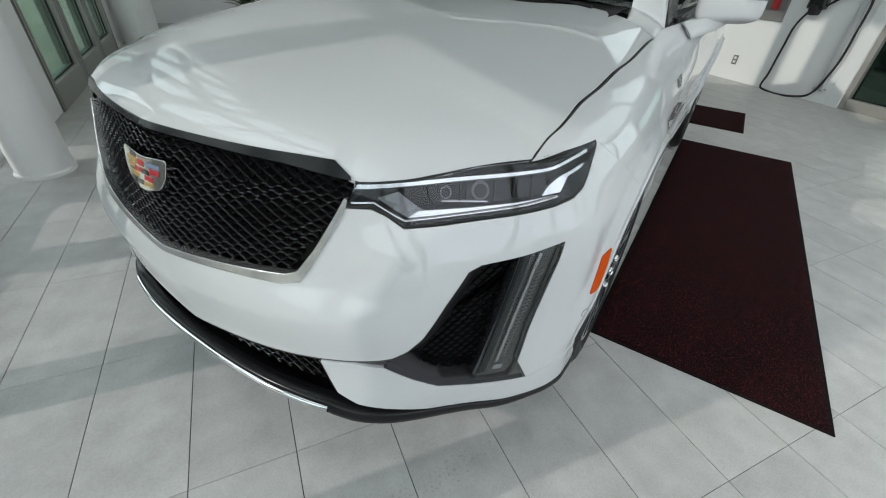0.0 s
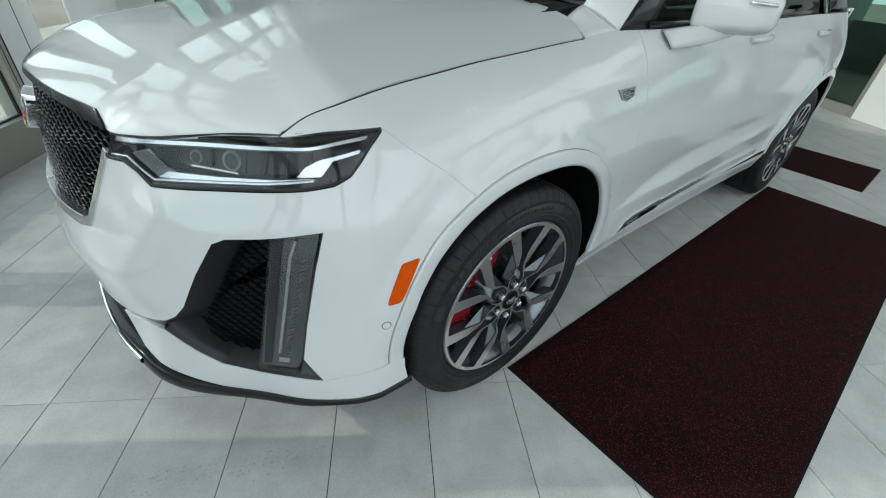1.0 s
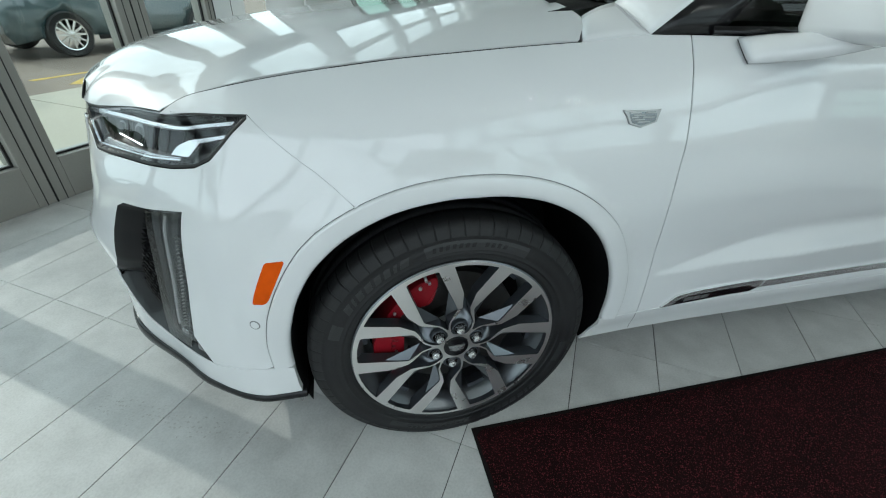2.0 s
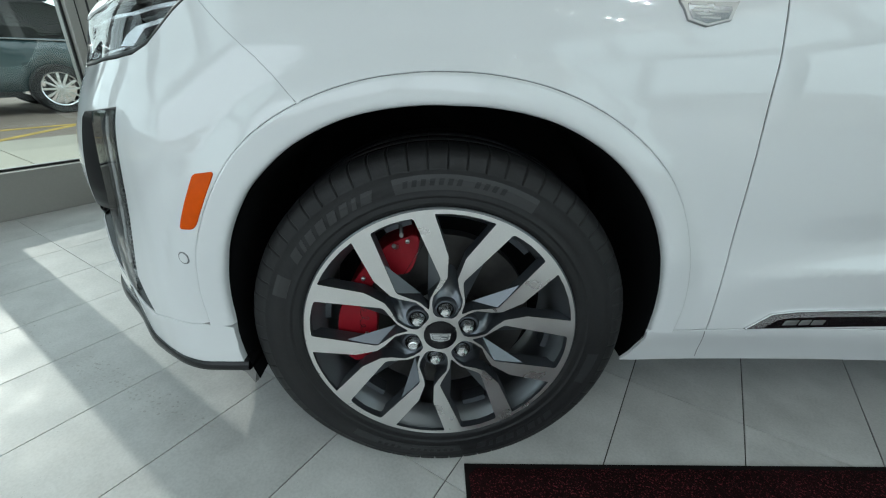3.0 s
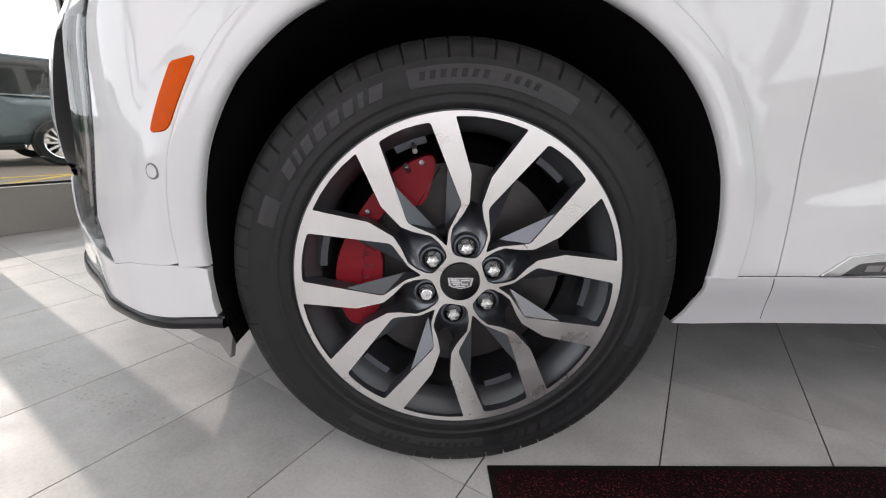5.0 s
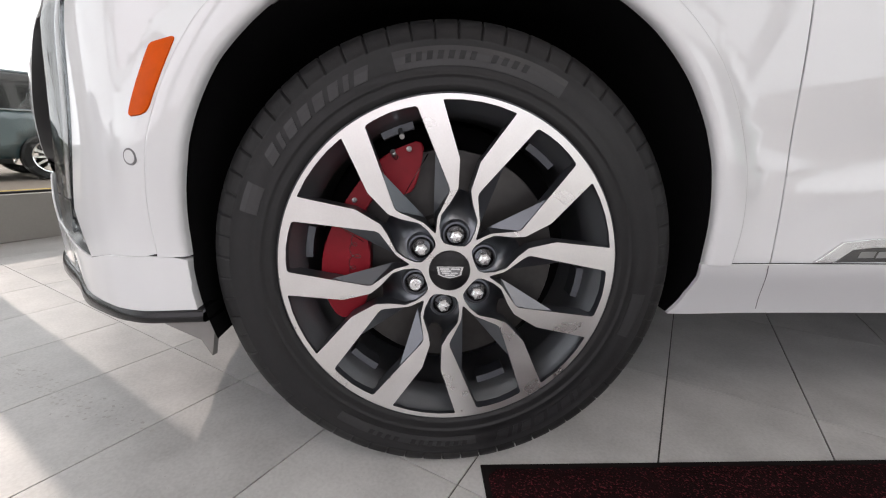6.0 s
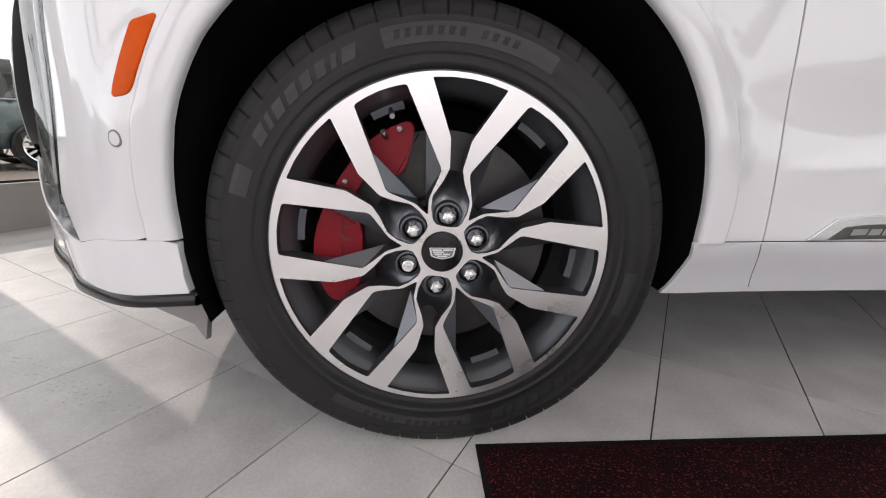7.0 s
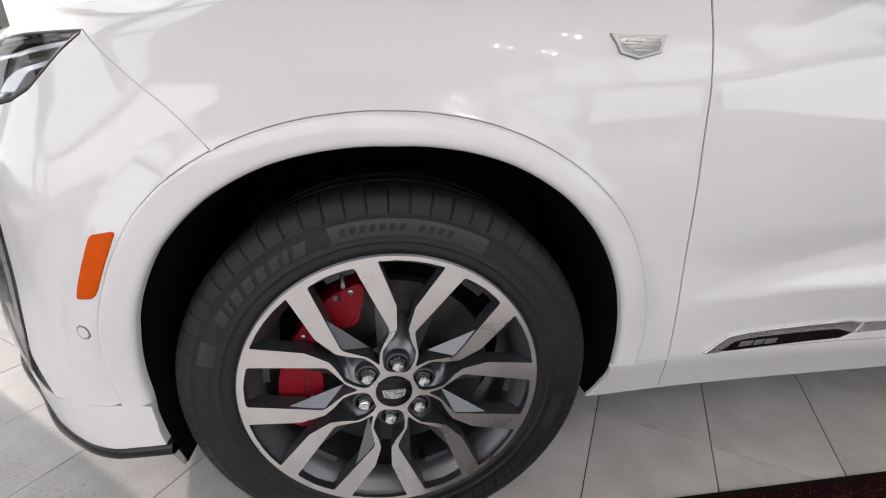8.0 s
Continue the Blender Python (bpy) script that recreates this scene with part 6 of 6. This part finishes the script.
def sidewall(name, r0, r1, a0, a1, lift, material, parent, label="", pieces=12, slant=0.0):
    """A raised patch on the tyre's outer face between two radii and two angles."""
    wall = lambda r: float(np.interp(r, [0.300, 0.315, 0.330, 0.3445], [-0.0028, -0.0055, -0.0050, -0.0010]))
    verts, faces = [], []
    for k in range(pieces + 1):
        a = a0 + (a1 - a0) * k / pieces
        for j in range(4):
            r = r0 + (r1 - r0) * j / 3
            sh = slant * (j / 3 - 0.5)
            x, z = polar(r, a + sh)
            verts.append((x, wall(r) - lift, z))
    for k in range(pieces):
        for j in range(3):
            faces.append((k * 4 + j, k * 4 + 4 + j, k * 4 + 5 + j, k * 4 + 1 + j))
    bm = bmesh.new()
    vs = [bm.verts.new(v) for v in verts]
    fs = [bm.faces.new([vs[i] for i in f]) for f in faces]
    ext = bmesh.ops.extrude_face_region(bm, geom=fs)
    for v in ext["geom"]:
        if isinstance(v, bmesh.types.BMVert):
            v.co.y += lift + 0.002
    return part(name, bm, material, parent, label)


wheel = build_wheel()
# plain bars in place of the maker's lettering
for base in (0, 186):
    step = 4.85
    for k, wide in enumerate((3.9, 1.6, 3.4, 3.6, 3.2, 3.0, 1.6, 3.8)):
        a = -58.5 + base + sum((3.9, 1.6, 3.4, 3.6, 3.2, 3.0, 1.6, 3.8)[:k]) + 1.55 * k
        sidewall("sidewall_bar", 0.3150, 0.3345, a, a + wide, 0.0012, RUBBER_PALE, wheel, pieces=3, slant=1.6)
    sidewall("sidewall_band", 0.3130, 0.3400, -16.5 + base, 29.0 + base, 0.0005, RUBBER_PALE, wheel, "paler raised band on the sidewall", 24)
    for k in range(13):
        if k not in (7, 12):
            a = -13.5 + base + 2.75 * k
            sidewall("sidewall_bar", 0.3215, 0.3335, a, a + 1.5, 0.0011, RUBBER, wheel, pieces=2, slant=0.5)
sidewall("sidewall_band", 0.3130, 0.3400, 96, 110, 0.0005, RUBBER_PALE, wheel, "", 8)
sidewall("sidewall_band", 0.3130, 0.3400, -74, -66, 0.0005, RUBBER_PALE, wheel, "", 8)
wheel.parent = car
wheel.location = (0.0, 0.0, HUB_Z)


def caliper(parent):
    """The red caliper ahead of the front hub."""
    edge = [(0.215, -121), (0.222, -112), (0.222, -99), (0.216, -84), (0.206, -66), (0.206, -48), (0.214, -30), (0.216, -12), (0.178, -16), (0.141, -25), (0.139, -31), (0.146, -38), (0.165, -44),
            (0.172, -54), (0.165, -66), (0.142, -74), (0.134, -86), (0.140, -104), (0.165, -120)]
    poly = rounded([polar(r, a) for r, a in edge], 0.012)
    pts, tris = filled(poly, (), 0.02, 0.008)
    bm = bmesh.new()
    vs = [bm.verts.new((x, 0.046, z)) for x, z in pts]
    fs = [bm.faces.new([vs[i] for i in t]) for t in tris]
    ext = bmesh.ops.extrude_face_region(bm, geom=fs)
    for v in ext["geom"]:
        if isinstance(v, bmesh.types.BMVert):
            v.co.y += 0.085
    rim = [e for e in bm.edges if len(e.link_faces) == 2 and e.calc_face_angle() > 1.0]
    bmesh.ops.bevel(bm, geom=rim, offset=0.002, segments=1, affect="EDGES")
    body = part("caliper", bm, RED, parent, "red painted brake caliper")
    for r, a, size in ((0.192, -56, 0.0042), (0.160, -100, 0.004), (0.205, -20, 0.0045)):
        x, z = polar(r, a)
        part("caliper_bolt", turned("caliper_bolt", [(size, 0.048), (size, 0.040), (size * 0.5, 0.039), (size * 0.45, 0.043), (0.0005, 0.043)], 12, at=(x, 0, z)), GREY_STEEL, parent)
    x, z = polar(0.198, -27)
    part("bleed_screw", tube([(x, 0.055, z), (x - 0.004, 0.036, z + 0.006), (x - 0.006, 0.030, z + 0.012)], 0.0045, 8), GREY_STEEL, parent)
    # thin engraved lines
    script = [polar(0.163 + 0.0075 * math.cos(t) + 0.004 * math.sin(0.5 * t), -97 + 1.15 * t + 2.6 * math.sin(t)) for t in np.linspace(0, 20, 160)]
    part("caliper_script", tube([(x, 0.0455, z) for x, z in script], 0.0006, 5), GLOSS_BLACK, parent, "fine black script line")
    for r0, a0, r1, a1 in ((0.140, -34, 0.190, -12), (0.150, -76, 0.224, -70), (0.170, -50, 0.224, -42)):
        (xa, za), (xb, zb) = polar(r0, a0), polar(r1, a1)
        part("caliper_seam", tube([(xa, 0.0462, za), (xb, 0.0462, zb)], 0.0008, 4), GLOSS_BLACK, parent)


caliper(wheel)
for x, y, turn in ((REAR_X, 0.0, 37), (0.0, 2 * YC, 180), (REAR_X, 2 * YC, 180)):
    copy_thing(wheel, Matrix.Translation((x, y, HUB_Z)) @ (pose(0, 0, 0, 0, 0, 180) if y else pose(0, 0, 0, 0, turn, 0)))

# ---- things on the right-hand wall ----
def wall_thing(name, label, category, v, z):
    t = thing(name, label, category)
    t.matrix_world = ROOM @ Matrix.Translation((U1, v, z))
    return t


# local axes of wall things: x into the wall, y along v, z up
outlet = wall_thing("wall_outlet", "grey steel double socket on the white wall", "socket", 3.33, 0.27)
part("plate", block((-0.006, -0.036, -0.060), (0.0, 0.036, 0.060), 0.002), GREY_STEEL, outlet)
for dz in (-0.026, 0.026):
    part("socket", block((-0.009, -0.017, dz - 0.016), (-0.005, 0.017, dz + 0.016), 0.004), WHITE_FRAME, outlet)

cabinet = wall_thing("extinguisher_cabinet", "grey steel cabinet holding a red fire extinguisher", "cabinet", 3.09, 0.80)
part("frame", merged(block((-0.03, -0.16, 0), (0.0, -0.13, 0.72), 0.003), block((-0.03, 0.13, 0), (0.0, 0.16, 0.72), 0.003), block((-0.03, -0.13, 0), (0.0, 0.13, 0.12), 0.003),
                     block((-0.03, -0.13, 0.69), (0.0, 0.13, 0.72), 0.003)), GREY_BOX, cabinet)
part("back", block((-0.002, -0.13, 0.12), (0.0, 0.13, 0.69)), GREY_BOX, cabinet)
part("extinguisher", turned("extinguisher", [(0.001, 0.13), (0.040, 0.13), (0.046, 0.14), (0.046, 0.42), (0.038, 0.46), (0.018, 0.48), (0.014, 0.52), (0.001, 0.52)], 24, "z", at=(-0.014, 0, 0)), EXT_RED, cabinet, "red fire extinguisher")
part("extinguisher_label", block((-0.0610, -0.022, 0.24), (-0.0585, 0.022, 0.34), 0.001), WHITE_FRAME, cabinet)

charger = wall_thing("wall_charger", "black wall charger with a hanging cable", "charger", 2.58, 0.98)
part("case", block((-0.11, -0.10, 0.0), (-0.003, 0.10, 0.34), 0.025, segments=3), GLOSS_BLACK, charger)
part("holster", block((-0.13, -0.05, -0.06), (-0.01, 0.05, 0.05), 0.02, segments=3), CABLE, charger)
loop = curve([(-0.05, 0.05, 0.0), (-0.06, 0.13, -0.16), (-0.06, 0.165, -0.45), (-0.06, 0.19, -0.78), (-0.08, 0.20, -0.955), (-0.10, 0.12, -0.968), (-0.12, -0.18, -0.966), (-0.10, -0.40, -0.90),
              (-0.07, -0.50, -0.62), (-0.06, -0.53, -0.2), (-0.05, -0.46, 0.22), (-0.05, -0.25, 0.16), (-0.06, -0.06, 0.02)], 8)
part("charging_cable", tube(loop, 0.013, 8), CABLE, charger, "thick black charging cable")
pipe = wall_thing("conduit", "grey steel conduit post on the white wall", "pipe", 2.12, 0.16)
part("post", block((-0.05, -0.03, 0.0), (0.0, 0.03, 2.2), 0.006), CONDUIT, pipe)
part("foot", block((-0.07, -0.06, -0.012), (0.0, 0.06, 0.012), 0.004), CONDUIT, pipe)
jamb = setting("trim_jamb", room_box(U1 - 0.02, U1, 1.86, 2.00, 0, 2.5, 0.003), WHITE_FRAME, "white door jamb", "trim")


# ---- potted plant by the far doors ----
def potted_plant(at, seed):
    """A bushy plant of long bent leaves in a round pot."""
    rng = random.Random(seed)
    p = thing("potted_plant", "bushy green plant with long leaves in a dark pot", "plant", at)
    part("pot", turned("pot", [(0.001, 0.0), (0.15, 0.0), (0.17, 0.02), (0.21, 0.38), (0.215, 0.40), (0.195, 0.40), (0.185, 0.36), (0.001, 0.36)], 32, "z"), POT, p)
    bm = bmesh.new()
    for _ in range(130):
        turn, long, wide = rng.uniform(0, 2 * math.pi), rng.uniform(0.35, 0.75), rng.uniform(0.025, 0.05)
        base, lift, bend = rng.uniform(0.40, 0.95), rng.uniform(0.5, 1.3), rng.uniform(0.6, 1.5)
        ahead, side = Vector((math.cos(turn), math.sin(turn), 0)), Vector((-math.sin(turn), math.cos(turn), 0))
        row = []
        q = Vector((0, 0, base)) + ahead * 0.02
        for k in range(6):
            t = k / 5
            w = wide * math.sin(math.pi * min(1, 0.12 + 0.88 * t)) + 0.001
            row.append([bm.verts.new(q - side * w), bm.verts.new(q - Vector((0, 0, w * 0.35))), bm.verts.new(q + side * w)])
            a = lift - bend * t
            q = q + (ahead * math.cos(a) + Vector((0, 0, math.sin(a)))) * long / 5
        for r0, r1 in zip(row, row[1:]):
            for i in (0, 1):
                bm.faces.new((r0[i], r0[i + 1], r1[i + 1], r1[i])).smooth = True
    part("foliage", bm, LEAF, p, "long bent green leaves")
    part("stem", tube([(0, 0, 0.36), (0.01, 0, 0.7), (0, 0.01, 0.98)], 0.02, 8), BARK, p)
    return p


potted_plant(ROOM @ Vector((-0.75, 7.2, 0.0)), 5)


# ---- parked cars outside ----
def parked_suv(at, turn, label):
    """A dark SUV with its length along local x, nose to +x, standing on z = 0."""
    c = thing("parked_suv", label, "car", group="cars parked outside")
    c.matrix_world = Matrix.Translation(at) @ pose(0, 0, 0, 0, 0, turn)
    side = [(-2.42, 0.45), (-2.45, 0.80), (-2.36, 1.08), (-2.20, 1.16), (0.95, 1.12), (1.60, 1.06), (2.25, 0.98), (2.42, 0.80), (2.45, 0.45), (2.35, 0.28)]
    for ax in (1.45, -1.45):
        side += [(ax + 0.42 * math.cos(t), 0.36 + 0.42 * math.sin(t)) for t in np.linspace(0, math.pi, 13)]
    side += [(-2.35, 0.28)]
    pts, tris = filled(side, (), 0.15, 0.08)
    bm = bmesh.new()
    for y, w in ((0.97, 1), (-0.97, -1)):
        vs = [bm.verts.new((x, y - w * 0.10 * max(0, z - 0.75) / 0.4 - w * 0.03 * max(0, 0.6 - z), z)) for x, z in pts]
        for t in tris:
            bm.faces.new([vs[i] for i in (t if w > 0 else t[::-1])]).smooth = True
    edge = dense(side, 0.08)
    for (xa, za), (xb, zb) in zip(edge, edge[1:] + edge[:1]):
        q = []
        for x, z, w in ((xa, za, 1), (xb, zb, 1), (xb, zb, -1), (xa, za, -1)):
            y = w * (0.97 - 0.10 * max(0, z - 0.75) / 0.4 - 0.03 * max(0, 0.6 - z))
            q.append(bm.verts.new((x, y, z)))
        bm.faces.new(q)
    bmesh.ops.remove_doubles(bm, verts=bm.verts, dist=0.002)
    part("body", bm, BLACK_PAINT, c)
    roof = [(-2.15, 1.12), (-1.95, 1.58), (-1.60, 1.70), (-0.3, 1.74), (0.35, 1.68), (1.05, 1.12)]
    bm = bmesh.new()
    rows = [[bm.verts.new((x, w * (0.87 - 0.24 * (z - 1.12)), z)) for x, z in roof] for w in (1, -1)]
    for i in range(len(roof) - 1):
        bm.faces.new((rows[0][i], rows[0][i + 1], rows[1][i + 1], rows[1][i]))
    bm.faces.new(rows[0]), bm.faces.new(rows[1][::-1])
    part("cabin", bm, GLOSS_BLACK, c, "dark glazed cabin")
    part("roof", block((-1.7, -0.70, 1.70), (0.1, 0.70, 1.755), 0.025), BLACK_PAINT, c)
    for w in (1, -1):
        part("belt_trim", block((-2.1, w * 0.885 - 0.01, 1.12), (1.0, w * 0.885 + 0.01, 1.135), 0.004), GREY_STEEL, c)
        part("sill", block((-0.95, w * 0.95 - 0.03, 0.28), (0.95, w * 0.95 + 0.03, 0.36), 0.01), MATT_BLACK, c)
        part("head_lamp", block((2.20, w * 0.72 - 0.2, 0.80), (2.40, w * 0.72 + 0.2, 0.92), 0.02), LAMP_SILVER, c)
        for ax in (1.45, -1.45):
            wh = turned("tyre", [(0.26, -0.10), (0.36, -0.12), (0.39, -0.09), (0.39, 0.09), (0.36, 0.12), (0.26, 0.10)], 40, at=(ax, w * 0.87, 0.39))
            t = part("wheel", wh, RUBBER, c)
            for k in range(12):
                b = block((-0.018, -0.012, 0.05), (0.018, 0.012, 0.262), 0, Matrix.Translation((ax, w * 0.975, 0.39)) @ pose(0, 0, 0, 0, 30 * k, 0))
                part("spoke", b, LAMP_SILVER, t)
            part("rim", turned("rim", [(0.268, -0.02), (0.275, 0.0), (0.268, 0.02), (0.250, 0.01)], 40, at=(ax, w * 0.975, 0.39)), LAMP_SILVER, t)
            part("hub", turned("hub", [(0.07, -0.015), (0.06, 0.015), (0.001, 0.018)], 20, at=(ax, w * 0.975, 0.39)), LAMP_SILVER, t)
    return c


spot = ROOM @ Vector((-10.17, 1.03, -0.25))
parked_suv(spot, ROOM_TURN + 270 - 4, "black SUV with bright multi-spoke wheels parked outside the glass")
parked_suv(ROOM @ Vector((-10.2, 6.7, -0.25)), ROOM_TURN + 266, "black SUV parked further along outside the glass")
parked_suv(ROOM @ Vector((-10.4, -6.0, -0.25)), ROOM_TURN + 268, "dark SUV parked at the end of the row outside")


# ---- bare trees beyond the car park ----
def bare_tree(at, high, seed):
    rng = random.Random(seed)
    t = thing("tree", "bare winter tree with thin dark twigs", "tree", at, group="trees beyond the car park")
    limbs = []

    def grow(p, d, long, r, level):
        q = p + d * long
        limbs.append(tube([p, (p + q) / 2 + Vector((rng.uniform(-1, 1), rng.uniform(-1, 1), 0)) * long * 0.05, q], r, 5))
        if level:
            for _ in range(3 if level > 1 else 4):
                nd = (d + Vector((rng.uniform(-0.8, 0.8), rng.uniform(-0.8, 0.8), rng.uniform(-0.1, 0.6)))).normalized()
                grow(q if rng.random() < 0.6 else p + d * long * 0.7, nd, long * rng.uniform(0.55, 0.75), r * 0.6, level - 1)

    trunk = tube([(0, 0, -0.1), (0.05, 0.02, high * 0.2), (0, 0, high * 0.35)], high * 0.022, 8)
    part("trunk", trunk, BARK, t)
    grow(Vector((0, 0, high * 0.33)), Vector((0, 0, 1)), high * 0.25, high * 0.014, 4)
    part("crown", merged(*limbs), BARK, t)
    return t


for k, (u, v, h) in enumerate(((-26, 2.0, 5.2), (-27, 9.0, 5.6), (-25, 16.0, 5.0), (-28, -5.0, 5.4))):
    bare_tree(ROOM @ Vector((u, v, -0.25)), h, 10 + k)
hedge = setting("backdrop_hedge", room_box(-60, -58, -120, 120, -0.3, 1.2), LEAF, "far low hedge beyond the car park", "backdrop")

# ---- floor mats ----
def floor_mat(x0, x1, y0, y1, label):
    m = thing("floor_mat", label, "mat", ((x0 + x1) / 2, (y0 + y1) / 2, 0.0))
    hx, hy, e = (x1 - x0) / 2, (y1 - y0) / 2, 0.010
    part("border", block((-hx, -hy, 0.0), (hx, hy, 0.004), 0.0015), MAT_EDGE, m, "black rubber border")
    nx, ny = int((x1 - x0) / 0.02), int((y1 - y0) / 0.02)
    rng = np.random.RandomState(3)
    xs, ys = np.linspace(-hx + e, hx - e, nx), np.linspace(-hy + e, hy - e, ny)
    verts, faces = [], []
    for i, x in enumerate(xs):
        for j, y in enumerate(ys):
            rim = i in (0, nx - 1) or j in (0, ny - 1)
            u, v = rng.uniform(-0.0025, 0.0025, 2) * rim
            verts.append((x + u, y + v, 0.0035 if rim else 0.0085 + 0.0008 * rng.rand()))
    for i in range(nx - 1):
        faces += [(i * ny + j, (i + 1) * ny + j, (i + 1) * ny + j + 1, i * ny + j + 1) for j in range(ny - 1)]
    part("carpet", mesh_of("carpet", verts, faces), CARPET, m, "dark red carpet pile")
    return m


floor_mat(0.072, 3.062, -0.862, 0.001, "long dark red entrance mat with black rubber border beside the car")
floor_mat(3.66, 4.50, -0.49, 1.05, "small dark red entrance mat with rubber border behind the car")

# ---- dried marks on the tiles ahead of the car ----
rng = np.random.RandomState(11)
marks = bmesh.new()
for corner, along, across, rows, count in (((-1.20, 0.42), (0.31, -0.13), (0.19, -0.165), 6, 26), ((-0.95, 0.26), (0.25, -0.055), (0.15, -0.12), 5, 13), ((-1.50, 0.58), (0.53, -0.385), (0.03, 0.035), 2, 34)):
    for r in range(rows):
        for k in range(count):
            if rng.rand() < 0.5:
                continue
            t, q = (k + 0.7 * rng.rand()) / count, (r + 0.25 * rng.rand()) / rows
            x, y = corner[0] + along[0] * t + across[0] * q, corner[1] + along[1] * t + across[1] * q
            size, turn = 0.0012 + 0.0026 * rng.rand(), rng.rand() * 6.3
            ring = [marks.verts.new((x + size * (0.6 + 0.8 * rng.rand()) * math.cos(turn + a) * (1.5 if a % 3 < 1.5 else 0.7), y + size * (0.6 + 0.8 * rng.rand()) * math.sin(turn + a), 0.0007)) for a in np.linspace(0, 5.2, 6)]
            marks.faces.new(ring)
tagged(part("floor_stain", marks, STAIN, None), "small dried dirt marks scattered on grey tiles", "stain", kind="stuff")

# ---- floor tiles ----
TILE_U, TILE_V, GAP, GAP_V = 0.3045, 0.611, 0.0030, 0.0017
tile_turn = -33.3
ORIGIN = pose(0, 0, 0, 0, 0, tile_turn) @ Vector((-1.174, -0.022, 0.0))


def tile_mesh():
    a, b, h, c = TILE_U - GAP, TILE_V - GAP_V, 0.008, 0.0003
    bm = bmesh.new()
    top = [bm.verts.new((x, y, 0.0)) for x, y in ((c, c), (a - c, c), (a - c, b - c), (c, b - c))]
    mid = [bm.verts.new((x, y, -c)) for x, y in ((0, 0), (a, 0), (a, b), (0, b))]
    low = [bm.verts.new((x, y, -h)) for x, y in ((0, 0), (a, 0), (a, b), (0, b))]
    bm.faces.new(top)
    for i in range(4):
        bm.faces.new((mid[i], mid[(i + 1) % 4], top[(i + 1) % 4], top[i]))
        bm.faces.new((low[i], low[(i + 1) % 4], mid[(i + 1) % 4], mid[i]))
    me = bpy.data.meshes.new("tile")
    bm.to_mesh(me)
    bm.free()
    me.materials.append(TILE)
    return me


tile_me = tile_mesh()
turn_m = pose(0, 0, 0, 0, 0, tile_turn)
spots = []
for i in range(-16, 32):
    for j in range(-16, 18):
        p = ORIGIN + turn_m @ Vector((i * TILE_U + GAP / 2, j * TILE_V + GAP_V / 2, 0))
        c = turn_m.inverted() @ (p + turn_m @ Vector((TILE_U / 2, TILE_V / 2, 0)))
        if U0 - 0.14 < c.x < U1 + 0.13 and V0 < c.y < V1:
            spots.append((((p.x + 0.3) ** 2 + (p.y - 0.3) ** 2), p))
spots.sort(key=lambda q: q[0])
for _, p in spots[:290]:
    ob = new("tile", tile_me)
    ob.parent = floor
    ob.matrix_world = Matrix.Translation(p) @ turn_m
bm = bmesh.new()
for _, p in spots[290:]:
    bm.from_mesh(tile_me)
    bm.verts.ensure_lookup_table()
    bmesh.ops.transform(bm, matrix=Matrix.Translation(p) @ turn_m, verts=bm.verts[-12:])
far = part("tile_field", bm, TILE, floor)
tagged(far, kind="stuff")
